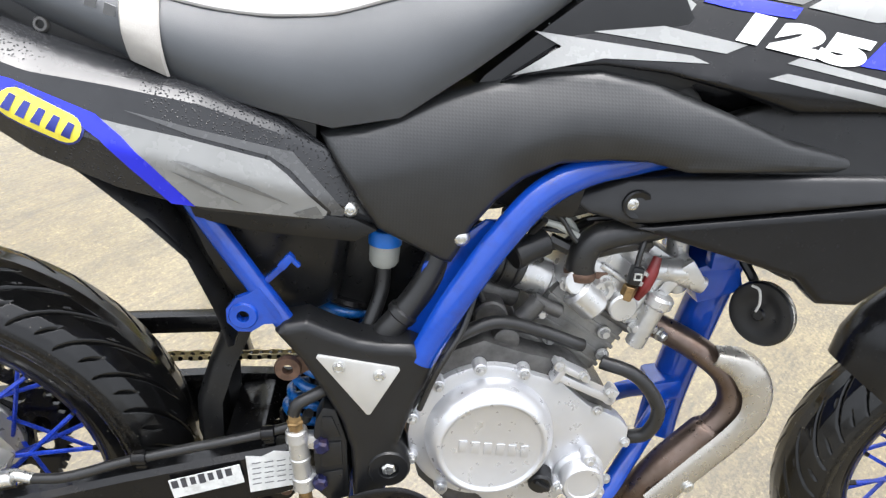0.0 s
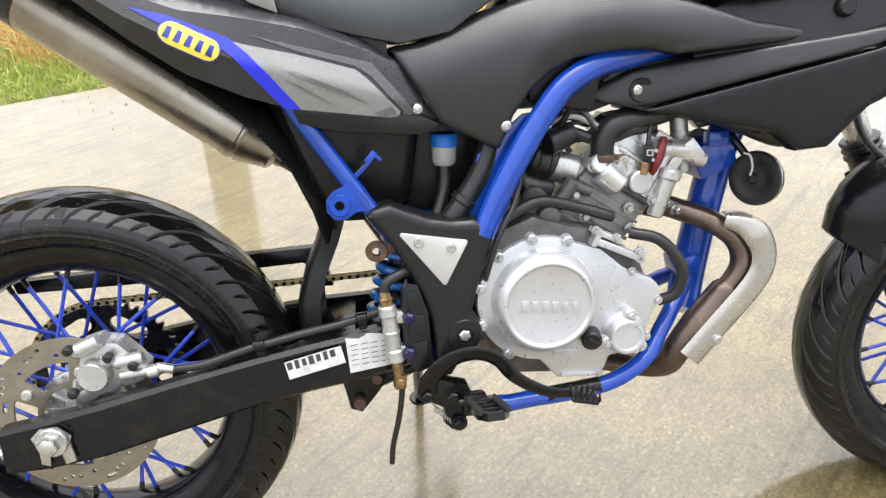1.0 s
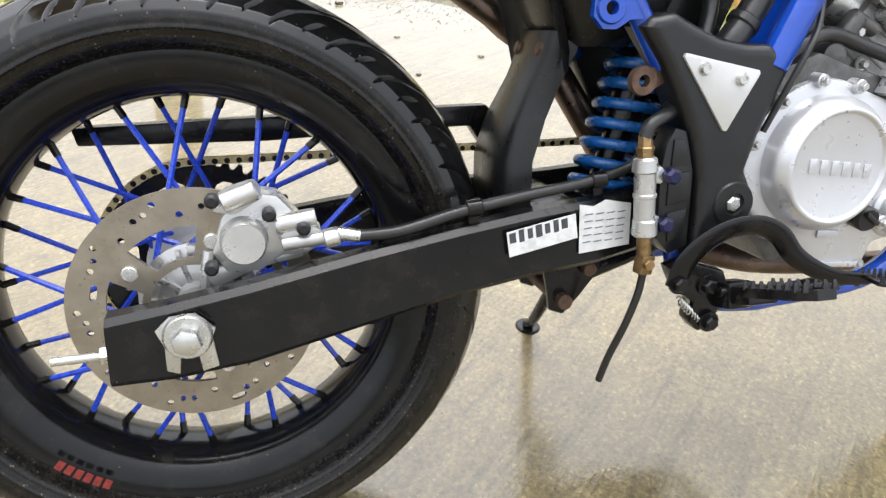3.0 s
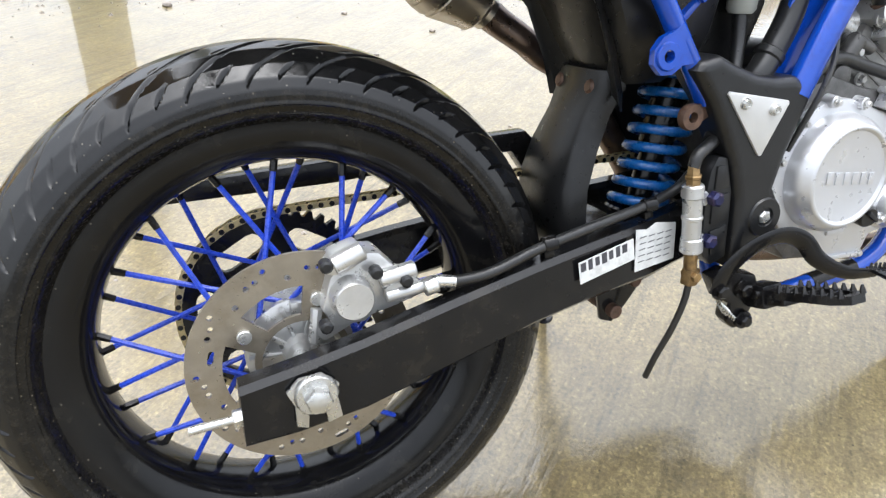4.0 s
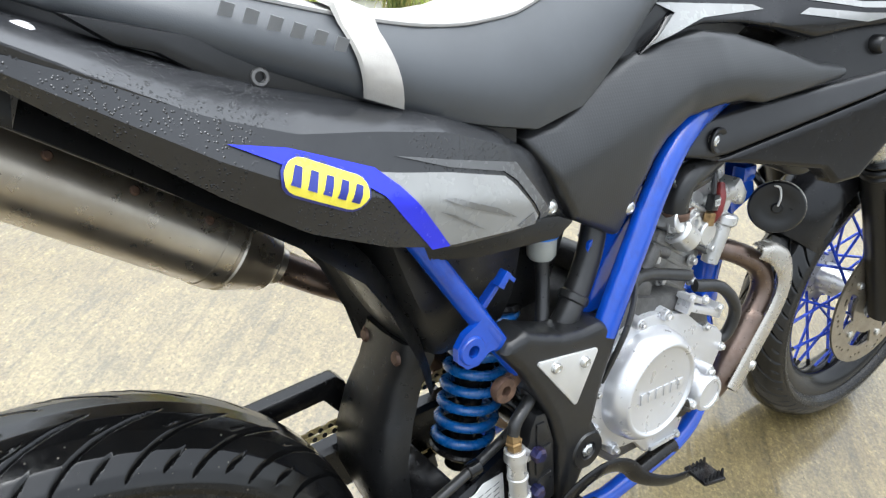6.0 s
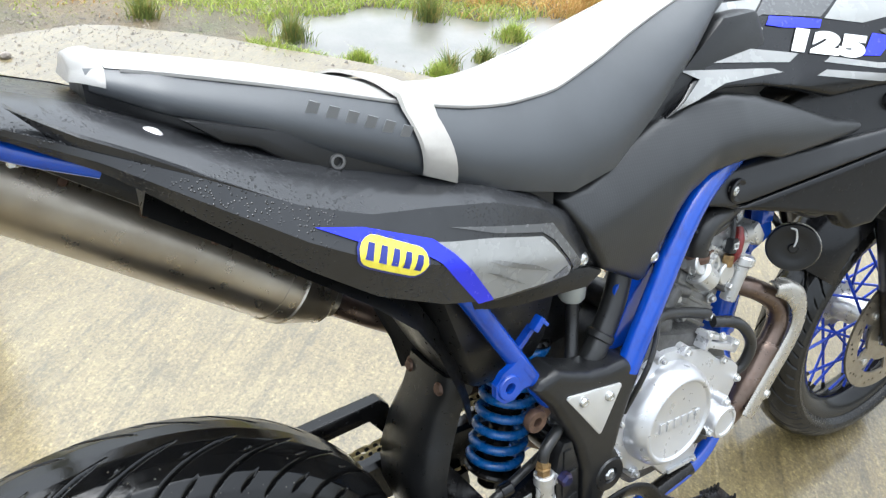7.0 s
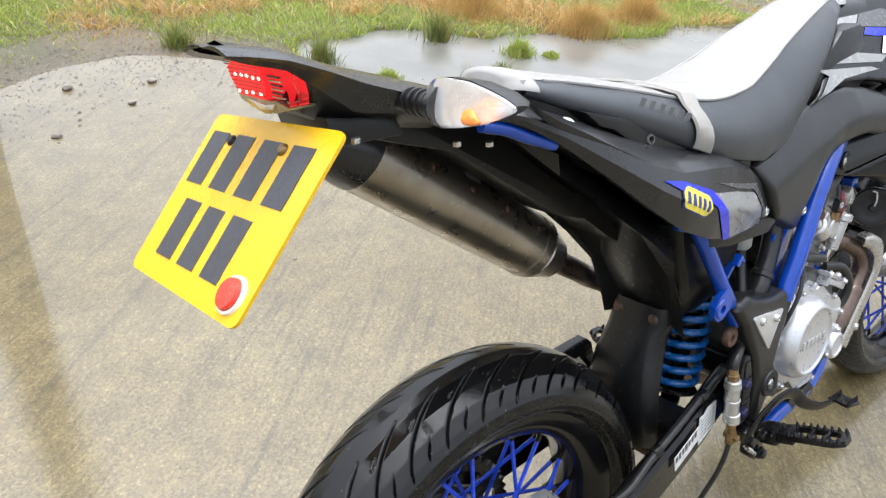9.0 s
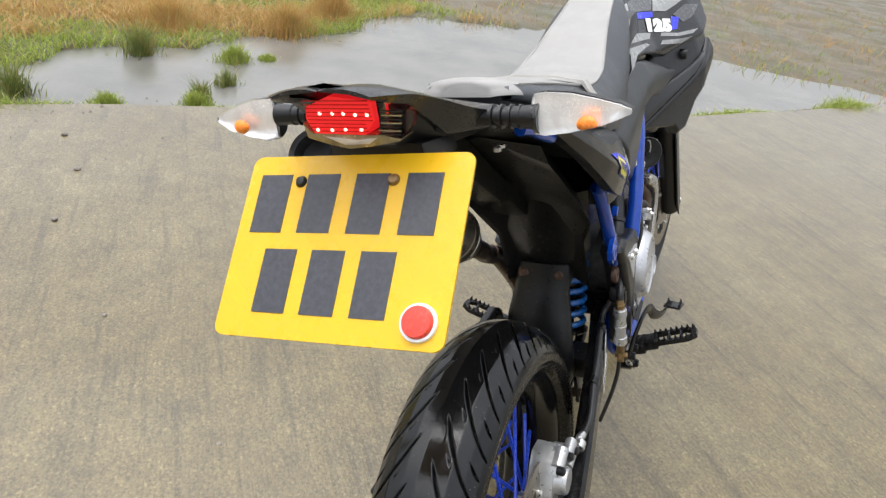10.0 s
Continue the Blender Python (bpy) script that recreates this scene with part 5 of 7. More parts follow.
box(bm, (0.066, -0.052, 0.160), (0.034, 0.034, 0.020), (0, 20, 0), 0.004)
box(bm, (0.052, -0.052, 0.135), (0.016, 0.030, 0.034), (0, 0, 0), 0.003)
part("thermostat_housing", leaning(bm), "cast", engine, "bright cast thermostat housing")
for q in ((-0.05, -0.068, 0.07), (0.052, -0.068, 0.072), (-0.015, -0.066, 0.098), (0.05, -0.07, 0.118), (-0.05, -0.064, 0.025), (0.048, -0.064, 0.022), (0.03, -0.064, 0.046), (-0.02, -0.064, 0.004)):
    bolt(CYL @ Vector(q), engine, 0.0058, "cast", (0, 1, 0), 0.008)
# fittings on the head
bm = B()
rod(bm, (0.806, -0.078, 0.607), (0.809, -0.078, 0.624), 0.0080, seg=6)
part("sensor", bm, "brass", engine, "brass temperature sensor")
bm = B()
box(bm, (0.812, -0.078, 0.637), (0.014, 0.012, 0.022), (0, 10, 0), 0.003)
part("plug", bm, "black", engine)
bm = B()
turned(bm, [(0.0042, -0.0135), (0.0058, -0.0135), (0.0058, -0.010), (0.0042, -0.010)], (0.8125, -0.073, 0.638), (0, 1, 0), 4, closed=True)
part("plug_clip", bm, "whitewire", engine)
bm = B()
tube(bm, [(0.821, -0.074, 0.606), (0.826, -0.078, 0.622), (0.832, -0.076, 0.640), (0.838, -0.070, 0.656)], [0.004, 0.0065, 0.007, 0.005], 12)
part("plug_cap", bm, "redwire", engine, "dull red rubber clip")
bm = B()
tube(bm, [(0.812, -0.078, 0.648), (0.816, -0.074, 0.668), (0.83, -0.06, 0.69), (0.86, -0.05, 0.70)], 0.0035, 8)
part("sensor_lead", bm, "hose", engine)
bm = B()
rod(bm, (0.884, -0.035, 0.600), (0.872, -0.035, 0.690), 0.013, seg=18)
part("coolant_pipe", bm, "cast", engine, "grey metal coolant pipe")
for p in ((0.846, -0.05, 0.580), (0.868, -0.052, 0.548), (0.852, -0.055, 0.560)):
    bolt(p, engine, 0.0062, "steel", (-0.5, 1, 0.2), 0.010)
# ribs and ledges cast on the head and the cylinder
for q0, q1, w in (((-0.045, -0.064, 0.066), (0.055, -0.064, 0.066), 0.0045), ((-0.03, -0.064, 0.110), (0.05, -0.064, 0.110), 0.004), ((0.036, -0.064, 0.07), (0.036, -0.064, 0.15), 0.007)):
    bm = B()
    tube(bm, [CYL @ Vector(q0), CYL @ Vector(q1)], w, 10, 0)
    part("cast_ridge", bm, "cast" if q1[2] > 0.066 else "castdark", engine)
for q, r in (((-0.012, -0.068, 0.088), 0.013), ((0.014, -0.070, 0.125), 0.010), ((0.056, -0.066, 0.09), 0.011)):
    bm = B()
    turned(bm, [(r * 0.45, 0.002), (r * 0.5, -0.006), (r * 0.9, -0.006), (r, -0.003), (r, 0.010)], CYL @ Vector(q), (0, 1, 0), 20)
    turned(bm, [(0, -0.001), (r * 0.48, -0.001)], CYL @ Vector(q), (0, 1, 0), 20)
    part("head_boss", bm, "cast", engine)
# outlet pipe with its flange, and the round housing behind it
bm = B()
rod(bm, (0.848, -0.078, 0.613), (0.829, -0.072, 0.545), 0.0125, 0.0115, 20)
rod(bm, (0.848, -0.078, 0.613), (0.844, -0.077, 0.598), 0.0165, 0.0165, 20, 0.003)
part("outlet_pipe", bm, "cast", engine, "bright cast outlet pipe")
bm = B()
tube(bm, [(0.847, -0.070, 0.641), (0.903, -0.062, 0.619)], 0.0105, 16, 0, 0.7)
part("outlet_flange", bm, "cast", engine)
bm = B()
rod(bm, (0.748, -0.070, 0.616), (0.777, -0.072, 0.591), 0.020, 0.0185, 26, 0.004)
part("round_housing", bm, "cast", engine, "bright round cast housing")
# intake: rubber boot, throttle body, big coolant hose
bm = B()
rod(bm, (0.672, -0.035, 0.628), (0.722, -0.035, 0.610), 0.021, 0.024, 24)
rod(bm, (0.70, -0.035, 0.618), (0.745, -0.035, 0.604), 0.018, 0.020, 24)
part("throttle_body", bm, "cast", engine, "grey cast throttle body")
bm = B()
rod(bm, (0.655, -0.035, 0.637), (0.690, -0.035, 0.623), 0.027, 0.027, 28)
rod(bm, (0.664, -0.035, 0.633), (0.668, -0.035, 0.632), 0.0285, 0.0285, 28)
rod(bm, (0.679, -0.035, 0.627), (0.683, -0.035, 0.626), 0.0285, 0.0285, 28)
part("intake_boot", bm, "hose", engine, "black rubber intake boot")
bm = B()
tube(bm, [(0.752, -0.065, 0.628), (0.752, -0.066, 0.655), (0.765, -0.066, 0.674), (0.80, -0.062, 0.682), (0.84, -0.055, 0.690), (0.88, -0.05, 0.705)], 0.0165, 18)
ch = part("coolant_hose", bm, "hose", engine, "thick black coolant hose")
bm = B()
turned(bm, [(0.0178, -0.005), (0.0185, -0.004), (0.0185, 0.004), (0.0178, 0.005)], (0.752, -0.065, 0.632), (0, 0, 1), 28)
box(bm, (0.776, -0.068, 0.632), (0.014, 0.008, 0.008), (0, 0, 0), 0.001)
part("hose_clamp", bm, "rust", ch)
bm = B()
tube(bm, [(0.585, -0.10, 0.545), (0.62, -0.095, 0.568), (0.66, -0.088, 0.580), (0.71, -0.085, 0.568), (0.75, -0.09, 0.556), (0.76, -0.088, 0.552)], 0.0078, 14)
part("breather_hose", bm, "hose", engine, "black breather hose over the gearbox")
bm = B()
tube(bm, [(0.79, -0.08, 0.525), (0.83, -0.095, 0.515), (0.862, -0.10, 0.475), (0.858, -0.095, 0.435), (0.835, -0.085, 0.42)], 0.0085, 14)
part("oil_hose", bm, "hose", engine, "black hose looping to the crankcase")
bm = B()
tube(bm, [(0.64, -0.085, 0.69), (0.632, -0.098, 0.64), (0.617, -0.118, 0.59), (0.600, -0.127, 0.56), (0.588, -0.125, 0.53), (0.576, -0.112, 0.48)], 0.0035, 8)
tube(bm, [(0.66, -0.09, 0.70), (0.655, -0.06, 0.66), (0.64, -0.06, 0.61), (0.66, -0.06, 0.57)], 0.004, 8)
tube(bm, [(0.70, -0.08, 0.70), (0.69, -0.06, 0.67), (0.71, -0.05, 0.64)], 0.004, 8)
tube(bm, [(0.66, -0.05, 0.70), (0.70, -0.05, 0.69), (0.76, -0.05, 0.71), (0.82, -0.06, 0.70)], 0.006, 8)
part("cable", bm, "hose", engine, "thin black control cables")
for p0, p1, r in [((0.64, -0.03, 0.60), (0.69, -0.03, 0.585), 0.016), ((0.635, -0.045, 0.575), (0.665, -0.045, 0.57), 0.02), ((0.69, -0.07, 0.575), (0.71, -0.07, 0.60), 0.012), ((0.67, -0.075, 0.655), (0.71, -0.06, 0.668), 0.017), ((0.70, -0.07, 0.60), (0.735, -0.07, 0.585), 0.009)]:
    bm = B()
    rod(bm, p0, p1, r, r * 0.9, 16)
    part("engine_fitting", bm, "castdark" if r < 0.017 else "black", engine)
rnd = random.Random(11)
for k in range(16):
    x, z = rnd.uniform(0.60, 0.74), rnd.uniform(0.655, 0.735)
    y = rnd.uniform(-0.065, -0.02)
    pts = [(x, y, z)]
    for _ in range(3):
        x += rnd.uniform(0.015, 0.05)
        z = min(0.745, max(0.64, z + rnd.uniform(-0.03, 0.03)))
        y = min(-0.015, max(-0.07, y + rnd.uniform(-0.02, 0.02)))
        pts.append((x, y, z))
    bm = B()
    tube(bm, pts, rnd.choice((0.0028, 0.004, 0.0055, 0.008)), 8, 4)
    part("wiring", bm, "hose" if k % 6 else "bottle", engine)
for p, size in (((0.70, -0.045, 0.70), (0.05, 0.03, 0.035)), ((0.755, -0.03, 0.715), (0.06, 0.05, 0.03)), ((0.66, -0.05, 0.665), (0.03, 0.03, 0.03)), ((0.82, -0.03, 0.715), (0.08, 0.06, 0.02))):
    bm = B()
    box(bm, p, size, (0, -18, 0), 0.005)
    part("connector_block", bm, "black", engine)
# brown-painted gasket line at the cylinder's foot
bm = B()
box(bm, (0, 0, -0.030), (0.112, 0.122, 0.02), (0, 0, 0), 0.004)
part("cylinder_base", leaning(bm), "cast", engine)

# brake pedal, pegs, stand
bm = B()
tube(bm, [(0.487, -0.125, 0.318), (0.492, -0.130, 0.345), (0.508, -0.136, 0.368), (0.532, -0.142, 0.384), (0.560, -0.146, 0.388), (0.585, -0.150, 0.378), (0.604, -0.155, 0.356), (0.628, -0.162, 0.341), (0.655, -0.168, 0.332), (0.69, -0.174, 0.330)], [0.013, 0.013, 0.0125, 0.012, 0.012, 0.0115, 0.011, 0.010, 0.009, 0.007], 14, 6, 0.34)
pedal = part("brake_pedal", bm, "blackmetal", bike, "bent black steel rear brake pedal")
bm = B()
box(bm, (0.694, -0.186, 0.332), (0.036, 0.036, 0.005), (0, 8, -10), 0.002)
part("pedal_pad", bm, "blackmetal", pedal)
for i in range(5):
    for j in (0, 1):
        bm = B()
        rod(bm, (0.679 + 0.008 * i, -0.173 - 0.026 * j, 0.333 - 0.0010 * i), (0.679 + 0.008 * i, -0.173 - 0.026 * j, 0.344 - 0.0010 * i), 0.0028, 0.0015, 5)
        part("tooth", bm, "blackmetal", pedal)
bm = B()
block(bm, [(0.478, 0.338), (0.500, 0.345), (0.522, 0.338), (0.545, 0.332), (0.555, 0.310), (0.548, 0.292), (0.538, 0.268), (0.522, 0.262), (0.510, 0.275), (0.512, 0.298), (0.494, 0.308)], -0.126, -0.102, 0.004)
hanger = part("peg_hanger", bm, "blackmetal", bike, "black footpeg hanger plate", mirror=True)
for x, z in ((0.524, 0.318), (0.532, 0.275), (0.488, 0.322)):
    bolt((x, -0.129, z), hanger, 0.0085, "blackmetal", (0, 1, 0), 0.009)


def peg(sign):
    m = pose(0.558, sign * (0.146 if sign < 0 else 0.160), 0.316, sign * 18, 0, 3 if sign < 0 else -3)
    bm = B()
    outl = [(-0.017, 0.0), (-0.021, 0.03), (-0.021, 0.088), (-0.011, 0.106), (0.011, 0.106), (0.021, 0.088), (0.021, 0.03), (0.017, 0.0)]
    one = B()
    inner = [(-0.013, 0.026), (-0.014, 0.084), (-0.007, 0.096), (0.007, 0.096), (0.014, 0.084), (0.013, 0.026)]
    holed(one, outl, [inner], (0, 0, 0), -0.005, 0.005)
    # turn the plate flat: its z becomes the way outwards
    moved(one, pose(0, 0, 0, 90, 0, 0) if sign < 0 else pose(0, 0, 0, -90, 0, 0))
    merge(bm, one)
    box(bm, (0, sign * 0.012, -0.004), (0.038, 0.03, 0.020), (0, 0, 0), 0.004)
    box(bm, (0, sign * 0.05, 0.001), (0.03, 0.006, 0.008), (0, 0, 0), 0.001)
    box(bm, (0, sign * 0.075, 0.001), (0.03, 0.006, 0.008), (0, 0, 0), 0.001)
    pg = part("footpeg", moved(bm, m), "blackmetal", bike, "black serrated steel footpeg")
    for i in range(8):
        for s in (-1, 1):
            t = B()
            y = sign * (0.022 + 0.011 * i)
            rod(t, (s * 0.0175, y, 0.003), (s * 0.0175, y, 0.0125), 0.0042, 0.0015, 5)
            part("tooth", moved(t, m), "blackmetal", pg)
    return pg


peg(-1)
peg(1)
# clevis that joins the peg to its hanger
bm = B()
box(bm, (0.553, -0.134, 0.308), (0.034, 0.030, 0.030), (-14, 0, 3), 0.005)
rod(bm, (0.530, -0.141, 0.314), (0.580, -0.141, 0.314), 0.0055, seg=10)
part("peg_clevis", bm, "blackmetal", hanger)
bm = B()
tube(bm, [(0.500, -0.118, 0.318), (0.520, -0.116, 0.286)], 0.004, 8, 0)
coil = [Vector((0.496, -0.122, 0.300)).lerp(Vector((0.528, -0.122, 0.270)), k / 80) + 0.005 * Vector((0, math.cos(k * 0.7), math.sin(k * 0.7))) for k in range(81)]
tube(bm, coil, 0.0011, 5, 0)
part("pedal_spring", bm, "steel", pedal, "small steel return spring")
bm = B()
tube(bm, [(0.50, 0.115, 0.30), (0.496, 0.19, 0.21), (0.500, 0.272, 0.115), (0.504, 0.312, 0.085)], [0.012, 0.010, 0.009, 0.009], 12)
rod(bm, (0.504, 0.308, 0.086), (0.504, 0.3106, 0.0765), 0.022, seg=20)
part("side_stand", bm, "blackmetal", bike, "rusty black side stand")

# -- exhaust --
bm = B()
rod(bm, (0.845, -0.012, 0.556), (0.868, -0.020, 0.546), 0.026, 0.022, 20)
part("exhaust_flange", bm, "rust", bike, "rusty exhaust flange")
bm = B()
tube(bm, [(0.855, -0.015, 0.551), (0.885, -0.028, 0.541), (0.92, -0.055, 0.529), (0.952, -0.073, 0.506), (0.964, -0.079, 0.474), (0.956, -0.080, 0.446), (0.935, -0.080, 0.420)], 0.0165, 18)
pipe = part("header_pipe", bm, "header", bike, "brown heat-stained exhaust header")
bm = B()
tube(bm, [(0.945, -0.081, 0.436), (0.938, -0.081, 0.425), (0.90, -0.080, 0.377), (0.874, -0.076, 0.335), (0.864, -0.062, 0.306), (0.838, -0.030, 0.290), (0.79, 0.012, 0.284), (0.70, 0.04, 0.284), (0.60, 0.075, 0.31), (0.53, 0.088, 0.38), (0.47, 0.095, 0.47), (0.42, 0.11, 0.545), (0.395, 0.12, 0.568)], [0.0165, 0.021, 0.022, 0.021, 0.019, 0.018, 0.018, 0.018, 0.018, 0.018, 0.018, 0.018, 0.018], 18)
part("mid_pipe", bm, "header", pipe, "brown stained mid pipe under the engine")
# heat shield: a curved strip
spine = spline([(0.925, 0, 0.537), (0.957, 0, 0.526), (0.980, 0, 0.500), (0.984, 0, 0.466), (0.966, 0, 0.432), (0.925, 0, 0.383), (0.882, 0, 0.331)], 6)
def bent(c):
    """Squares off a round section."""
    return math.copysign(abs(c) ** 0.6, c)


bm = B()
rings = []
for i, p in enumerate(spine):
    d = (spine[min(i + 1, len(spine) - 1)] - spine[max(i - 1, 0)]).normalized()
    out_way = Vector((d.z, 0, -d.x)) * (-1 if Vector((d.z, 0, -d.x)).x < 0 else 1)
    f = i / (len(spine) - 1)
    w = 0.011 + 0.014 * min(1, f * 4)
    ring = []
    for k in range(11):
        a = radians(-42 + 132 * k / 10)
        ring.append(Vector((p.x, -0.076, p.z)) + out_way * (w * 0.95 * bent(math.sin(a))) + Vector((0, -0.031, 0)) * bent(math.cos(a)) * (0.6 + 0.4 * min(1, f * 4)))
    for k in reversed(range(11)):
        a = radians(-42 + 132 * k / 10)
        ring.append(Vector((p.x, -0.076, p.z)) + out_way * ((w * 0.95 - 0.0022) * bent(math.sin(a))) + Vector((0, -0.0285, 0)) * bent(math.cos(a)) * (0.6 + 0.4 * min(1, f * 4)))
    rings.append(ring)
loft(bm, rings)
hs = part("heat_shield", bm, "shield", bike, "satin metal exhaust heat shield", sharp=50)
bolt((0.996, -0.096, 0.472), hs, 0.0075, "steel", (-0.6, 1, 0), 0.006, False)
bolt((0.921, -0.104, 0.360), hs, 0.0075, "steel", (-0.2, 1, 0.1), 0.006, False)
# silencer on the far side
m0, m1 = Vector((-0.048, 0.126, 0.882)), Vector((0.244, 0.126, 0.670))
axis = (m1 - m0).normalized()
L = (m1 - m0).length
bm = B()
turned(bm, [(0.0485, 0.0), (0.0495, 0.004), (0.0495, L - 0.022), (0.0508, L - 0.022), (0.0508, L - 0.006), (0.0478, L - 0.004), (0.0478, L), (0.0495, L + 0.002), (0.0470, L + 0.010), (0.0350, L + 0.046), (0.0350, L + 0.050), (0.0305, L + 0.054), (0.0225, L + 0.058), (0.0225, L + 0.066), (0.019, L + 0.067)], m0, axis, 56)
muff = part("silencer", bm, "titanium", bike, "heat-tinted titanium exhaust silencer", sharp=30)
bm = B()
turned(bm, [(0.0, -0.050), (0.020, -0.050), (0.024, -0.062), (0.030, -0.064), (0.036, -0.056), (0.046, -0.030), (0.0497, -0.006), (0.0503, 0.0), (0.0503, 0.012), (0.0485, 0.012)], m0, axis, 48)
part("end_cap", bm, "gloss", muff, "black carbon silencer end cap")
bm = B()
tube(bm, [m1 + axis * 0.055, m1 + axis * 0.085, Vector((0.348, 0.12, 0.596)), Vector((0.375, 0.125, 0.577)), Vector((0.405, 0.118, 0.56))], [0.021, 0.019, 0.018, 0.018, 0.018], 18)
part("link_pipe", bm, "header", muff, "stained link pipe")
uu = axis.orthogonal().normalized()
side_way = Vector((0.1, -0.85, 0.5))
side_way = (side_way - axis * side_way.dot(axis)).normalized()
for s in (0.09, 0.165, 0.24, 0.315):
    q = m0 + axis * s + side_way * 0.0495
    bm = B()
    turned(bm, [(0, 0.0025), (0.0035, 0.002), (0.005, 0.0), (0.005, -0.002)], q, side_way, 12)
    part("rivet", bm, "rust", muff)
bm = B()
box(bm, m0 + axis * 0.20 + Vector((0, -0.02, 0.055)), (0.03, 0.03, 0.035), (0, 37, 0), 0.004)
part("mount_lug", bm, "black", muff)

# -- body panels --
TAIL_REAR = [  # x, low (y, z), middle, crease, deck
    (-0.247, 0.046, 1.0150, 0.047, 1.0160, 0.048, 1.0170, 0.000, 1.0215),
    (-0.236, 0.054, 1.0100, 0.057, 1.013, 0.059, 1.016, 0.000, 1.0215),
    (-0.205, 0.058, 1.002, 0.062, 1.006, 0.065, 1.010, 0.000, 1.018),
    (-0.178, 0.062, 0.982, 0.072, 0.992, 0.078, 0.999, 0.000, 1.009),
    (-0.150, 0.066, 0.960, 0.080, 0.976, 0.088, 0.986, 0.000, 0.998),
    (-0.095, 0.090, 0.953, 0.096, 0.960, 0.100, 0.967, 0.010, 0.982),
    (-0.050, 0.103, 0.944, 0.107, 0.948, 0.110, 0.953, 0.030, 0.966),
    (0.000, 0.113, 0.929, 0.117, 0.933, 0.118, 0.937, 0.046, 0.951),
]
TAIL_SIDE = [
    (0.050, 0.116, 0.900, 0.125, 0.908, 0.124, 0.914, 0.060, 0.936),
    (0.110, 0.133, 0.853, 0.141, 0.870, 0.135, 0.888, 0.074, 0.912),
    (0.170, 0.143, 0.806, 0.154, 0.832, 0.143, 0.858, 0.083, 0.886),
    (0.225, 0.145, 0.768, 0.157, 0.803, 0.142, 0.838, 0.088, 0.866),
    (0.290, 0.142, 0.739, 0.152, 0.780, 0.136, 0.828, 0.091, 0.846),
    (0.360, 0.130, 0.716, 0.143, 0.758, 0.126, 0.814, 0.092, 0.827),
    (0.430, 0.117, 0.706, 0.127, 0.740, 0.115, 0.788, 0.094, 0.800),
    (0.480, 0.106, 0.700, 0.112, 0.722, 0.106, 0.752, 0.098, 0.768),
    (0.522, 0.099, 0.695, 0.101, 0.700, 0.100, 0.705, 0.099, 0.708),
]
STATIONS = TAIL_REAR + TAIL_SIDE
SX = [s[0] for s in STATIONS]


def station(x):
    return [float(np.interp(x, SX, [s[i] for s in STATIONS])) for i in range(1, 9)]


def side_y(x, z):
    """Half width of the tail panel at x and z."""
    ly, lz, my, mz, cy, cz, dy, dz = station(x)
    return float(np.interp(z, [lz, mz, cz, dz + 1e-4], [ly, my, cy, dy]))


bm = B()
rings = []
for x in np.linspace(SX[0], SX[-1], 90):
    ly, lz, my, mz, cy, cz, dy, dz = station(x)
    ring = [(x, -ly + 0.018, lz + 0.004), (x, -ly, lz)]
    for a in (0.35, 0.7):
        ring.append((x, -(ly + (my - ly) * a), lz + (mz - lz) * a))
    ring.append((x, -my, mz))
    for a in (0.35, 0.7):
        ring.append((x, -(my + (cy - my) * a), mz + (cz - mz) * a))
    ring.append((x, -cy, cz))
    for a in (0.25, 0.5, 0.75, 1.0):
        ring.append((x, -(cy + (dy - cy) * a), cz + (dz - cz) * a + 0.004 * math.sin(math.pi * a)))
    rings.append(ring)
loft(bm, rings, close=False)
bm.verts.ensure_lookup_table()
n_ring = len(rings[0])
bm.faces.new([bm.verts[i] for i in range(n_ring)])
tail = part("tail_panel", bm, "gloss", bike, "glossy black tail side panel beaded with rain", sharp=25, mirror=True)
bm = B()
rings = []
for x in np.linspace(-0.236, 0.12, 20):
    ly, lz, my, mz, cy, cz, dy, dz = station(x)
    rings.append([(x, -ly + 0.014, lz + 0.006), (x, -ly * 0.45, lz + 0.012), (x, 0, lz + 0.016), (x, ly * 0.45, lz + 0.012), (x, ly - 0.014, lz + 0.006)])
loft(bm, rings, close=False)
part("tail_underside", bm, "rubber", bike, "matt black tail underside")


bm = B()
rings = []
for x in np.linspace(-0.246, 0.12, 24):
    ly, lz, my, mz, cy, cz, dy, dz = station(x)
    rings.append([(x, q * (dy + 0.004), dz + 0.0008 - 0.002 * abs(q)) for q in (-1, -0.5, 0, 0.5, 1)])
loft(bm, rings, close=False)
part("tail_deck", bm, "deck", bike, "glossy black tail top beaded with rain")


def on_tail(off):
    return lambda x, z: -(side_y(x, z) + off)


def decal(name, poly, off, mat, parent, label="", yf=None, mirror=False, step=0.006):
    bm = B()
    sheet(bm, poly, yf(off) if yf else on_tail(off), 0.0004, step)
    return part(name, bm, mat, parent, label, mirror=mirror)


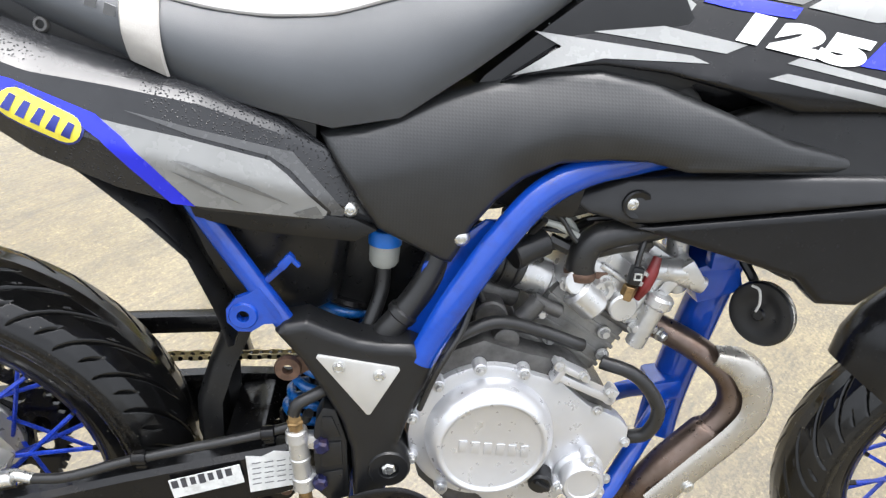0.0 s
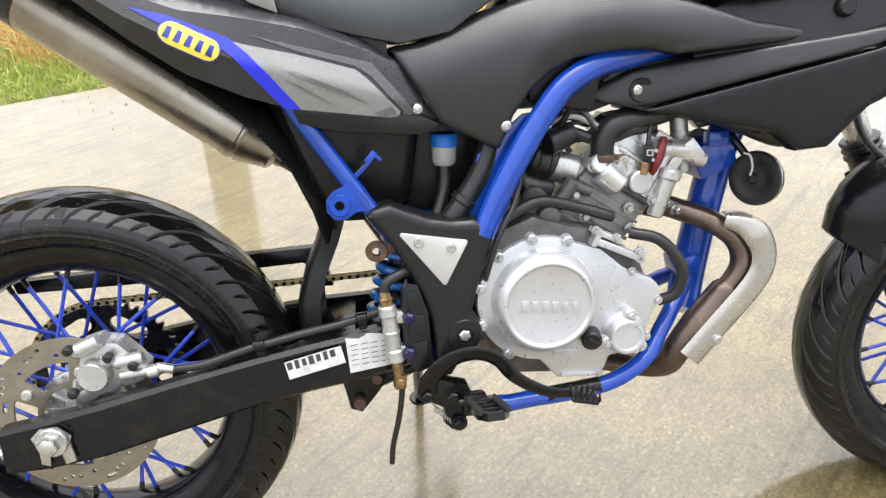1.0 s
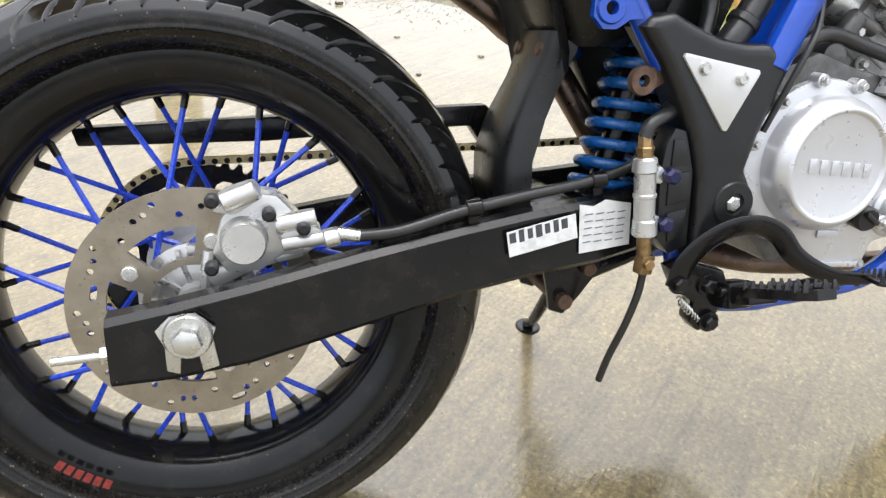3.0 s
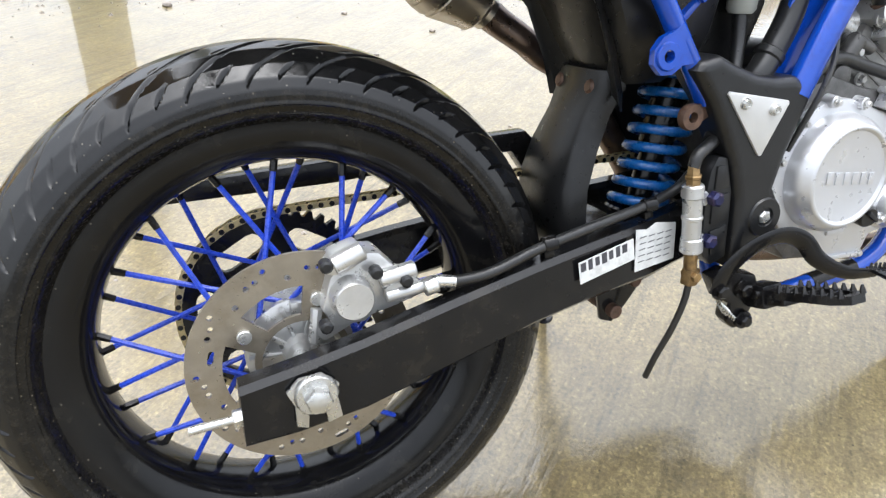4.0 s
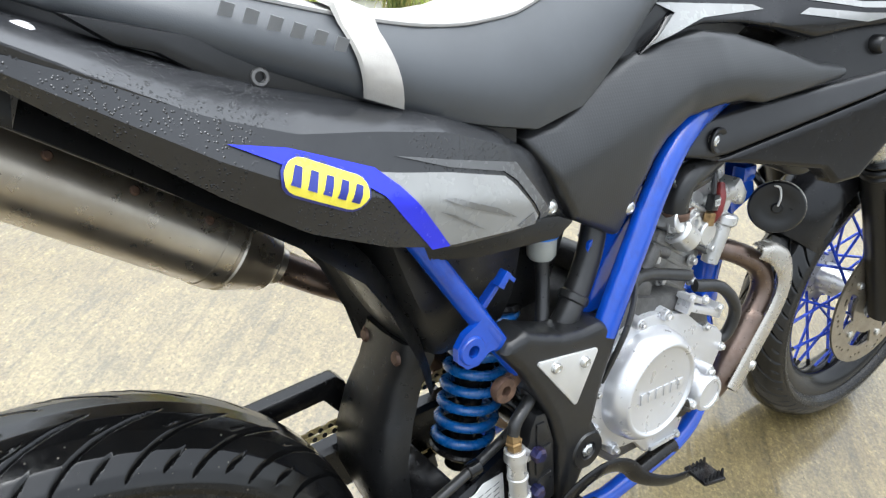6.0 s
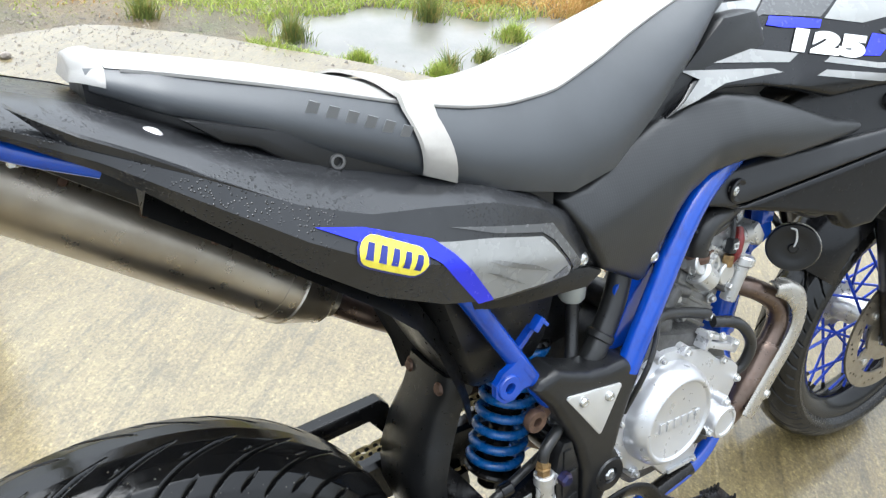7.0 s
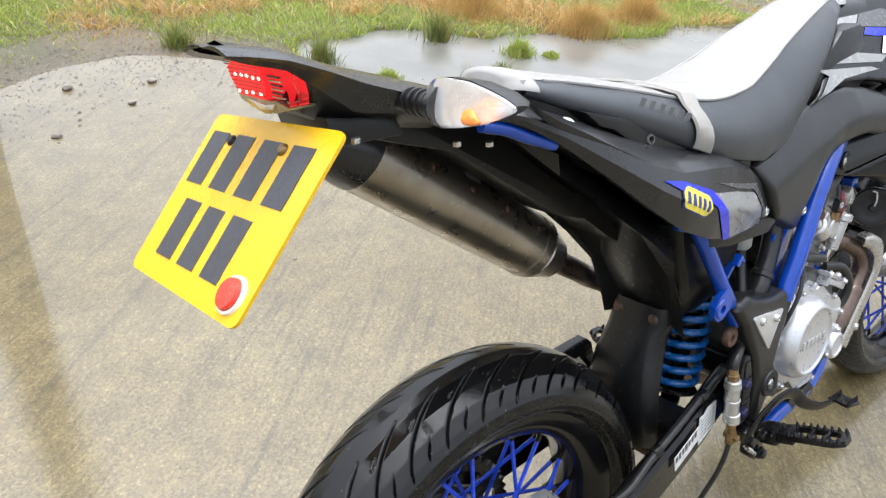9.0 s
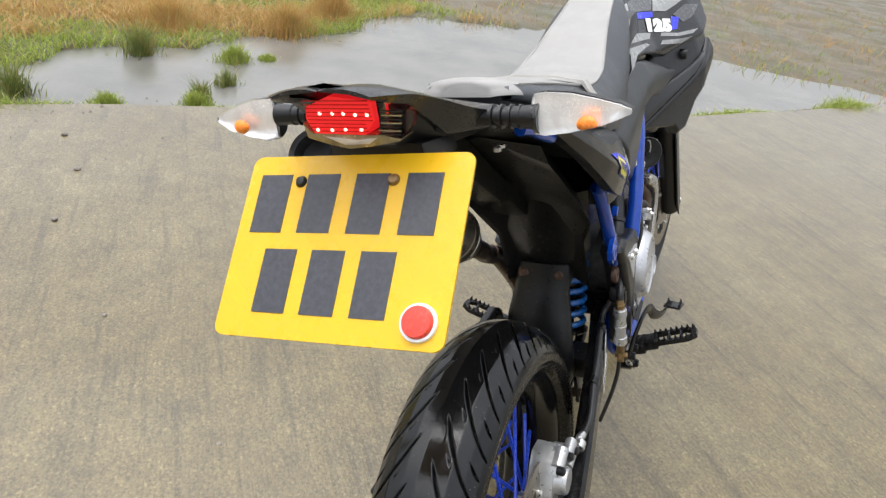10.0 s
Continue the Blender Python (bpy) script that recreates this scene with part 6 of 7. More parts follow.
decal("grey_graphic", [(0.245, 0.812), (0.30, 0.797), (0.352, 0.785), (0.420, 0.765), (0.435, 0.752), (0.472, 0.712), (0.470, 0.703), (0.352, 0.721), (0.318, 0.765), (0.298, 0.788)], 0.0012, "greysticker", tail, "silver-grey sticker panel with dark slashes")
decal("dark_graphic", [(0.30, 0.797 + 0.012), (0.352, 0.795), (0.440, 0.772), (0.49, 0.712), (0.485, 0.703), (0.474, 0.7025), (0.476, 0.712), (0.438, 0.756), (0.42, 0.769), (0.352, 0.789)], 0.0012, "greydark", tail)
for q in ([(0.338, 0.768), (0.352, 0.765), (0.405, 0.741), (0.436, 0.722), (0.372, 0.750)], [(0.335, 0.758), (0.352, 0.750), (0.395, 0.722), (0.372, 0.735)], [(0.462, 0.719), (0.470, 0.704), (0.446, 0.7075), (0.440, 0.712)]):
    decal("slash", q, 0.0022, "greymid", tail)
decal("blue_stripe", [(0.175, 0.842), (0.215, 0.832), (0.278, 0.806), (0.298, 0.788), (0.318, 0.765), (0.352, 0.7205), (0.332, 0.7235), (0.300, 0.762), (0.282, 0.785), (0.268, 0.796), (0.21, 0.822)], 0.0016, "bluesticker", tail, "bright blue stripe sticker")
bm = B()
rings = []
for x, y, z, h in ((0.006, 0.116, 0.948, 0.0006), (0.020, 0.1195, 0.9385, 0.006), (0.040, 0.1235, 0.926, 0.011), (0.070, 0.127, 0.911, 0.016), (0.110, 0.1345, 0.889, 0.016), (0.150, 0.1395, 0.868, 0.008)):
    rings.append([(x, -y - 0.001, z), (x, -y + 0.006, z + 0.0015), (x, -y + 0.010, z - h * 0.6), (x, -y + 0.003, z - h)])
loft(bm, rings)
part("panel_fin", bm, "gloss", tail, "pointed rear fin of the side panel", sharp=25)
# yellow oval badge with plain marks
c, w2, h2, tilt = (0.237, 0.8035), 0.034, 0.0125, radians(-27)


def badge(k):
    pts = slot(c[0], c[1], tilt, 2 * (w2 - h2), h2 * k, 8)
    return pts


decal("badge_border", badge(1.16), 0.0016, "navy", tail, "", None, False, 0.006)
bd = decal("badge", badge(1.0), 0.0025, "yellow", tail, "yellow oval badge with dark blue marks", None, False, 0.006)
for k in range(5):
    s = -0.0245 + 0.0122 * k
    cx, cz = c[0] + s * math.cos(tilt), c[1] + s * math.sin(tilt)
    decal("badge_mark", [(cx + a * math.cos(tilt) - b * math.sin(tilt), cz + a * math.sin(tilt) + b * math.cos(tilt)) for a, b in ((-0.0036, -0.0066), (0.0036, -0.0066), (0.0028, 0.0066), (-0.0028, 0.0066))], 0.0034, "navy", tail, "", None, False, 0.006)
bm = B()
turned(bm, [(0, -0.006), (0.0035, -0.0045), (0.004, -0.006), (0.0065, -0.005), (0.009, -0.001), (0.010, 0.003)], (0.494, -0.104, 0.713), (0, 1, 0.1), 24)
part("panel_screw", bm, "steel", tail, "bright panel screw")
bm = B()
block(bm, [(0.335, 0.728), (0.50, 0.705), (0.524, 0.694), (0.50, 0.680), (0.40, 0.688), (0.345, 0.700)], -0.112, -0.04, 0.005)
part("panel_shelf", bm, "rubber", bike, "matt black ledge under the side panel", mirror=True)

# seat: dark sides, light top
SEAT = [  # x, low z, edge z, top z, low half width, edge half width
    (0.050, 0.947, 0.957, 0.965, 0.045, 0.038),
    (0.068, 0.940, 0.957, 0.965, 0.064, 0.054),
    (0.10, 0.926, 0.952, 0.959, 0.080, 0.064),
    (0.20, 0.886, 0.930, 0.939, 0.092, 0.074),
    (0.30, 0.846, 0.905, 0.914, 0.100, 0.079),
    (0.36, 0.822, 0.893, 0.903, 0.104, 0.080),
    (0.42, 0.806, 0.889, 0.899, 0.106, 0.078),
    (0.476, 0.794, 0.895, 0.903, 0.106, 0.074),
    (0.54, 0.806, 0.914, 0.920, 0.102, 0.064),
    (0.607, 0.852, 0.941, 0.945, 0.094, 0.054),
    (0.68, 0.906, 0.966, 0.969, 0.080, 0.046),
    (0.735, 0.948, 0.985, 0.988, 0.062, 0.042),
    (0.77, 0.962, 0.990, 0.992, 0.050, 0.036),
]
TX = [s[0] for s in SEAT]


def seat_at(x):
    return [float(np.interp(x, TX, [s[i] for s in SEAT])) for i in range(1, 6)]


dense = spline([(s[0], 0, 0) for s in SEAT], 5)
rows = {}
for side in (-1, 1):
    bm = B()
    rings = []
    for p in [q for q in dense if q.x > 0.0585]:
        lz, ez, tz, lw, ew = seat_at(p.x)
        ring = [(p.x, side * (lw - 0.03), lz - 0.002), (p.x, side * (lw - 0.006), lz - 0.002)]
        for a in np.linspace(0, 1, 9):
            bul = 0.012 * math.sin(math.pi * a) * min(1, (ez - lz) / 0.05)
            ring.append((p.x, side * (lw + (ew - lw) * a ** 1.4 + bul), lz + (ez - lz) * a))
        rings.append(ring)
    loft(bm, rings, close=False)
    rows[side] = part("seat_side", bm, "seat", bike, "dark grey vinyl seat flank", sharp=50)
bm = B()
rings = []
for p in [q for q in dense if q.x > 0.070]:
    lz, ez, tz, lw, ew = seat_at(p.x)
    ring = []
    for a in np.linspace(-1, 1, 13):
        ring.append((p.x, a * (ew + 0.0005), ez + 0.0005 + (tz - ez) * (1 - abs(a) ** 2.5)))
    rings.append(ring)
loft(bm, rings, close=False)
top_seat = part("seat_top", bm, "seatlight", bike, "light grey vinyl seat top", sharp=50)
# seam welt along the edge
for side in (-1, 1):
    bm = B()
    tube(bm, [(p.x, side * (seat_at(p.x)[4] + 0.001), seat_at(p.x)[1]) for p in [q for q in dense if q.x > 0.08][::3]], 0.0022, 6, 2)
    part("welt", bm, "seatlight", top_seat)
# light rear end of the pillion seat, wrapped round the flanks
bm = B()
rings = []
for x, k in ((0.0505, 0.70), (0.052, 0.84), (0.056, 0.94), (0.059, 1.01), (0.063, 1.025), (0.067, 1.025), (0.070, 1.012)):
    lz, ez, tz, lw, ew = seat_at(x)
    ring = []
    for sgn in (-1, 1):
        flank = []
        for a in np.linspace(0.30, 1, 9):
            bul = 0.012 * math.sin(math.pi * a) * min(1, (ez - lz) / 0.05)
            flank.append((x + 0.004 * (a - 0.5), sgn * k * (lw + (ew - lw) * a ** 1.4 + bul), lz + (ez - lz) * a - (1 - k) * 0.01))
        if sgn < 0:
            ring += flank
            for a in np.linspace(-0.9, 0.9, 11):
                ring.append((x + 0.002, a * ew * k, ez + 0.0016 + (tz - ez) * (1 - abs(a) ** 2.5) - (1 - k) * 0.012))
        else:
            ring += flank[::-1]
    rings.append(ring)
loft(bm, rings, close=False)
bm.verts.ensure_lookup_table()
bm.faces.new([bm.verts[i] for i in range(len(rings[0]))])
part("seat_nose", bm, "seatlight", top_seat, "light grey rear edge of the seat", sharp=60)
bm = B()
rings = []
for x in np.linspace(0.058, 0.46, 14):
    lz, ez, tz, lw, ew = seat_at(x)
    dz = station(x)[7]
    w = lw - 0.012
    rings.append([(x, -w, lz + 0.006), (x, -w, dz - 0.012), (x, w, dz - 0.012), (x, w, lz + 0.006)])
loft(bm, rings)
part("seat_pan", bm, "black", bike, "black plastic seat pan")
# strap round the seat
bm = B()
rings = []
for x0, lift in ((0.288, 0.004), (0.290, 0.0075), (0.320, 0.0075), (0.322, 0.004)):
    ring = []
    for sgn in (-1, 1):
        pts = []
        for a in np.linspace(0, 1, 9):
            x = x0 + 0.010 * (1 - a)
            lz, ez, tz, lw, ew = seat_at(x)
            bul = 0.012 * math.sin(math.pi * a)
            pts.append((x, sgn * (lw + (ew - lw) * a ** 1.4 + bul + lift), lz + (ez - lz) * a + (lift if a > 0.95 else 0)))
        ring += pts if sgn < 0 else pts[::-1]
        if sgn < 0:
            for a in np.linspace(-0.85, 0.85, 9):
                lz, ez, tz, lw, ew = seat_at(x0)
                ring.append((x0, a * ew, ez + lift + (tz - ez) * (1 - abs(a) ** 2.5)))
    rings.append(ring)
loft(bm, rings, close=False)
part("seat_strap", bm, "strapgrey", bike, "light grey stitched grab strap across the seat", sharp=60)
# plain lettering marks on the flank
bm = B()
for k in range(6):
    x = 0.206 + 0.0155 * k
    lz, ez, tz, lw, ew = seat_at(x)
    a = 0.66 - 0.02 * k
    y = -(lw + (ew - lw) * a ** 1.4 + 0.012 * math.sin(math.pi * a) * min(1, (ez - lz) / 0.05) + 0.0008)
    z = lz + (ez - lz) * a
    box(bm, (x, y, z), (0.0095, 0.0012, 0.0165), (14, 20, 0), 0)
part("seat_print", bm, "logo", rows[-1], "grey printed mark")
# pad under the pillion seat with its bolt
bm = B()
block(bm, [(0.107, 0.922), (0.136, 0.900), (0.159, 0.893), (0.205, 0.862), (0.225, 0.856), (0.262, 0.843), (0.33, 0.842), (0.30, 0.856), (0.246, 0.880), (0.211, 0.895), (0.160, 0.908)], -0.094, -0.06, 0.004)
sb = part("seat_base", bm, "black", bike, "black seat base lug", mirror=True)
bm = B()
turned(bm, [(0, 0.001), (0.0035, 0.001), (0.004, -0.0025), (0.0060, -0.0025), (0.0070, -0.001), (0.0072, 0.006)], (0.223, -0.0945, 0.8705), (0.1, 1, -0.15), 24)
part("seat_bolt", bm, "castdark", sb, "steel seat bolt")
bm = B()
turned(bm, [(0, -0.003), (0.008, -0.002), (0.0105, 0.0), (0.011, 0.002)], (0.085, -0.092, 0.9115), (0.1, 0.7, -0.7), 20)
part("deck_screw", bm, "chrome", tail, "bright dome screw")


# tank side cover, shrouds, tank
def cover_y(off):
    def f(x, z):
        mid = max(0.0, min(1.2, (x - 0.62) / 0.38))
        edge = float(np.interp(x, [0.45, 0.53, 0.62, 0.75, 0.85, 1.05], [0.785, 0.806, 0.838, 0.857, 0.832, 0.792]))
        foot = float(np.interp(x, [0.45, 0.52, 0.60, 0.607, 0.64, 0.70, 0.79, 1.03], [0.78, 0.695, 0.657, 0.672, 0.728, 0.768, 0.776, 0.784]))
        over = min(1.0, max(0.0, 1 - (edge - z) / 0.055))
        under = min(1.0, max(0.0, 1 - (z - foot) / 0.05)) * min(1.0, max(0.0, (x - 0.60) / 0.06))
        return -(0.106 + 0.045 * mid ** 1.3 + 0.012 * math.sin(math.pi * min(1, max(0, (z - 0.655) / 0.19))) - 0.020 * over ** 1.6 - 0.014 * under ** 1.5 + off)
    return f


cover_poly = [(0.463, 0.786), (0.480, 0.792), (0.505, 0.794), (0.533, 0.806), (0.575, 0.826), (0.62, 0.840), (0.68, 0.853), (0.735, 0.858), (0.79, 0.850), (0.848, 0.833), (0.925, 0.806), (1.03, 0.790), (1.035, 0.782), (0.925, 0.776), (0.828, 0.768), (0.79, 0.776), (0.746, 0.775), (0.70, 0.768), (0.668, 0.752), (0.640, 0.728), (0.618, 0.700), (0.607, 0.672), (0.600, 0.657), (0.592, 0.657), (0.521, 0.695), (0.49, 0.745)]
bm = B()
sheet(bm, cover_poly, cover_y(0), 0.03, 0.008, 0.008)
tc = part("tank_cover", bm, "carbon", bike, "ribbed matt black tank side cover", sharp=30, mirror=True)
bm = B()
turned(bm, [(0, -0.006), (0.0035, -0.0045), (0.004, -0.006), (0.0065, -0.005), (0.009, -0.001), (0.010, 0.003)], (0.607, -0.1075, 0.687), (0, 1, 0.05), 24)
part("panel_screw", bm, "steel", tc, "bright panel screw")


def upper_y(off):
    def f(x, z):
        b = float(np.interp(x, [0.62, 0.70, 0.80, 0.87, 0.99, 1.1, 1.2], [0.090, 0.094, 0.101, 0.110, 0.142, 0.180, 0.202]))
        return -(b - 0.52 * max(0.0, z - 0.858) - 0.9 * max(0.0, z - 0.93) ** 1.3 - 0.25 * max(0.0, 0.85 - z) + off)
    return f


upper_poly = [(0.630, 0.838), (0.70, 0.890), (0.745, 0.935), (0.775, 0.968), (0.86, 0.985), (1.0, 0.985), (1.12, 0.965), (1.19, 0.93), (1.17, 0.875), (1.10, 0.845), (1.0, 0.840), (0.925, 0.832), (0.87, 0.846), (0.80, 0.860), (0.735, 0.864), (0.68, 0.858)]
bm = B()
sheet(bm, upper_poly, upper_y(0), 0.02, 0.010, 0.007)
up = part("tank_shroud", bm, "blacksatin", bike, "satin black tank shroud with grey graphics", sharp=30, mirror=True)
for mat, q in (("greysticker", [(0.678, 0.898), (0.734, 0.912), (0.873, 0.892), (0.852, 0.883)]),
               ("greysticker", [(0.665, 0.891), (0.819, 0.879), (0.836, 0.873), (0.733, 0.871), (0.67, 0.856), (0.644, 0.85), (0.692, 0.879)]),
               ("greysticker", [(0.762, 0.956), (0.724, 0.928), (0.817, 0.916), (0.824, 0.925), (0.808, 0.935), (0.848, 0.958)]),
               ("greydark", [(0.852, 0.958), (0.814, 0.936), (0.833, 0.94), (0.923, 0.932), (0.958, 0.95), (0.911, 0.963)]),
               ("greysticker", [(0.928, 0.93), (0.987, 0.921), (1.084, 0.935), (1.028, 0.956), (0.963, 0.95)]),
               ("greysticker", [(0.908, 0.879), (0.92, 0.885), (0.992, 0.872), (1.087, 0.867), (1.055, 0.861), (0.992, 0.865)]),
               ("greysticker", [(0.891, 0.864), (0.908, 0.87), (0.992, 0.859), (1.054, 0.855), (0.996, 0.848)]),
               ("greydark", [(1.009, 0.911), (1.082, 0.924), (1.155, 0.914), (1.077, 0.893), (1.036, 0.89)])):
    decal("graphic", q, 0.0012, mat, up, "", upper_y)
# the number on the shroud, in white outlined shapes
bm = B()
txt = bpy.data.curves.new("number", "FONT")
txt.body, txt.size, txt.extrude, txt.align_x = "125", 0.046, 0.0004, "CENTER"
txt.offset, txt.space_character = 0.0042, 1.15
txt.shear = 0.25
tmp = bpy.data.objects.new("scratch", txt)
dep = bpy.context.evaluated_depsgraph_get()
scene.collection.objects.link(tmp)
dep.update()
me = bpy.data.meshes.new_from_object(tmp.evaluated_get(bpy.context.evaluated_depsgraph_get()))
bm.from_mesh(me)
bpy.data.objects.remove(tmp)
bpy.data.meshes.remove(me)
bmesh.ops.scale(bm, vec=(1.52, 0.72, 1), verts=bm.verts)
yf = upper_y(0.002)
tl = radians(-9)
for v in bm.verts:
    a, b, d = v.co.x, v.co.y, v.co.z
    x, z = 0.912 + a * math.cos(tl) - b * math.sin(tl), 0.8905 + a * math.sin(tl) + b * math.cos(tl)
    v.co = (x, yf(x, z) - d, z)
part("number", bm, "whitesticker", up, "white number 125")
decal("blue_mark", [(0.831, 0.928), (0.843, 0.938), (0.883, 0.934), (0.923, 0.929), (0.916, 0.919), (0.861, 0.923)], 0.0016, "bluesticker", up, "bright blue mark", upper_y)
decal("blue_mark", [(0.972, 0.882), (0.997, 0.908), (1.028, 0.902), (0.998, 0.88)], 0.0016, "bluesticker", up, "", upper_y)


def lower_y(off):
    def f(x, z):
        b = float(np.interp(x, [0.70, 0.736, 0.80, 0.95, 1.1, 1.2], [0.060, 0.068, 0.088, 0.142, 0.194, 0.206]))
        crease = float(np.interp(x, [0.7, 1.15], [0.700, 0.785]))
        return -(b - 0.03 * max(0.0, crease - z) - 0.30 * max(0.0, z - crease) + off)
    return f


lower_poly = [(0.815, 0.7005), (1.06, 0.7675), (1.13, 0.800), (1.19, 0.83), (1.21, 0.80), (1.16, 0.757), (1.12, 0.735), (1.06, 0.697), (1.02, 0.645), (0.985, 0.640), (0.96, 0.664), (0.89, 0.678), (0.80, 0.694), (0.79, 0.697)]
bm = B()
sheet(bm, lower_poly, lower_y(0), 0.02, 0.009, 0.007)
low = part("radiator_shroud", bm, "blacksatin", bike, "glossy black radiator shroud", sharp=30, mirror=True)
wing_poly = [(0.730, 0.716), (0.740, 0.727), (0.785, 0.748), (0.838, 0.758), (0.93, 0.771), (1.04, 0.787), (1.13, 0.806), (1.058, 0.7705), (0.813, 0.7035), (0.787, 0.700), (0.750, 0.706)]
bm = B()
sheet(bm, wing_poly, lower_y(0.001), 0.016, 0.009, 0.005)
wing = part("shroud_wing", bm, "wing", bike, "dark grey grained shroud wing", sharp=30, mirror=True)
bm = B()
turned(bm, [(0, -0.006), (0.0035, -0.0045), (0.004, -0.006), (0.0065, -0.005), (0.0075, -0.001), (0.0075, 0.004)], (0.790, -0.083, 0.7235), (0, 1, 0.05), 24)
part("panel_screw", bm, "steel", wing, "bright panel screw")
bm = B()
turned(bm, [(0.009, -0.0005), (0.0145, -0.0022), (0.0165, -0.0005), (0.0165, 0.003)], (0.796, -0.0868, 0.7225), (0, 1, 0.02), 28)
part("screw_recess", bm, "black", wing)
bm = B()
sheet(bm, [(0.86, 0.760), (1.04, 0.783), (1.18, 0.825), (1.19, 0.868), (1.10, 0.856), (1.0, 0.850), (0.925, 0.842), (0.88, 0.822)], lower_y(-0.008), 0.008, 0.012, 0.004)
inner = part("shroud_inner", bm, "rubber", bike, "black inner shroud panel", mirror=True)
bm = B()
turned(bm, [(0, -0.010), (0.009, -0.010), (0.012, -0.006), (0.012, 0.006)], (1.03, -0.146, 0.818), (0.1, 1, 0), 20)
part("shroud_bush", bm, "black", inner)
# dark tank body and radiator between the shrouds
bm = B()
rings = []
for x, w, zb, zt in [(0.70, 0.04, 0.86, 0.955), (0.74, 0.045, 0.83, 0.968), (0.80, 0.048, 0.80, 0.980), (0.90, 0.058, 0.79, 0.985), (1.0, 0.075, 0.79, 0.975), (1.10, 0.09, 0.80, 0.95), (1.18, 0.08, 0.84, 0.92)]:
    rings.append([(x, w * math.copysign(abs(math.cos(a)) ** 0.6, math.cos(a)), (zt + zb) / 2 + (zt - zb) / 2 * math.copysign(abs(math.sin(a)) ** 0.6, math.sin(a))) for a in np.linspace(0, 2 * math.pi, 25)[:-1]])
loft(bm, rings)
tank = part("fuel_tank", bm, "blacksatin", bike, "black fuel tank")
bm = B()
turned(bm, [(0.030, 0.0), (0.034, 0.006), (0.038, 0.007), (0.041, 0.004), (0.042, -0.004)], (0.815, 0.005, 0.980), (0.06, 0, 1), 40)
part("filler_ring", bm, "steel", tank, "steel filler cap ring")
bm = B()
turned(bm, [(0.0, 0.004), (0.028, 0.004), (0.030, 0.002), (0.030, -0.004)], (0.815, 0.005, 0.980), (0.06, 0, 1), 40)
part("filler_cap", bm, "black", tank, "black filler cap")
bm = B()
box(bm, (1.03, 0, 0.72), (0.05, 0.17, 0.15), (0, -14, 0), 0.006)
part("radiator", bm, "black", bike, "dark radiator core")
bm = B()
box(bm, (0.70, 0, 0.76), (0.10, 0.15, 0.12), (0, 10, 0), 0.02)
box(bm, (0.86, 0, 0.745), (0.22, 0.12, 0.05), (0, -6, 0), 0.015)
part("air_duct", bm, "black", bike, "black air duct under the tank")
bm = B()
block(bm, [(0.585, 0.690), (0.625, 0.700), (0.66, 0.738), (0.72, 0.760), (0.80, 0.768), (0.86, 0.83), (0.78, 0.90), (0.70, 0.885), (0.62, 0.83), (0.54, 0.795), (0.53, 0.74)], -0.070, 0.070, 0.012)
part("tank_base", bm, "black", bike, "black inner panel beneath the tank")
bm = B()
block(bm, [(0.585, 0.80), (0.62, 0.848), (0.68, 0.900), (0.735, 0.945), (0.80, 0.950), (0.86, 0.86), (0.75, 0.80)], -0.078, 0.078, 0.010)
part("tank_collar", bm, "black", bike, "black trim between seat and tank")
# under-shroud pipework
bm = B()
tube(bm, [(0.88, -0.05, 0.70), (0.95, -0.07, 0.672), (1.01, -0.085, 0.652), (1.05, -0.08, 0.69)], 0.016, 14)
tube(bm, [(0.80, -0.065, 0.705), (0.90, -0.08, 0.685), (0.97, -0.09, 0.668)], 0.012, 12)
part("radiator_hose", bm, "hose", bike, "black radiator hose")
# horn
hw = Vector((-0.82, -0.54, 0.05)).normalized()
bm = B()
turned(bm, [(0, 0.009), (0.006, 0.009), (0.008, 0.006), (0.022, 0.0045), (0.024, 0.0055), (0.0365, 0.005), (0.0385, 0.003), (0.0385, -0.006), (0.032, -0.014), (0.020, -0.024), (0, -0.024)], (0.974, -0.078, 0.592), hw, 40)
horn = part("horn", bm, "black", bike, "round black horn with a bright rim")
bm = B()
turned(bm, [(0.0384, -0.004), (0.0392, -0.003), (0.0392, 0.001), (0.0384, 0.002)], (0.974, -0.078, 0.592), hw, 48, closed=True)
part("horn_rim", bm, "shield", horn)
bm = B()
tube(bm, [Vector((0.974, -0.078, 0.592)) + hw * 0.010 + Vector(q) for q in ((-0.016, 0, 0.038), (-0.008, -0.004, 0.034), (-0.004, -0.005, 0.018), (-0.005, -0.003, 0.006))], 0.0016, 8)
part("horn_wire", bm, "whitewire", horn)
bm = B()
tube(bm, [(0.955, -0.03, 0.65), (0.968, -0.045, 0.63), (0.985, -0.058, 0.60)], 0.006, 8)
part("horn_bracket", bm, "black", horn)

# -- airbox, inner mudguard, flap, reservoir --
bm = B()
rings = []
for z, x0, x1, w in [(0.735, 0.300, 0.500, 0.085), (0.69, 0.315, 0.498, 0.082), (0.65, 0.330, 0.492, 0.080), (0.615, 0.347, 0.487, 0.076), (0.585, 0.362, 0.480, 0.066), (0.560, 0.376, 0.45, 0.05)]:
    r = 0.018
    rings.append([(x0 + r, -w, z), (x0, -w * 0.72, z), (x0 - 0.004, 0, z), (x0, w * 0.72, z), (x0 + r, w, z), (x1 - r, w, z), (x1, w - r, z), (x1, -w + r, z), (x1 - r, -w, z)])
loft(bm, rings)
part("airbox", bm, "rubber", bike, "black plastic airbox behind the shock", sharp=50)
bm = B()
rings = []
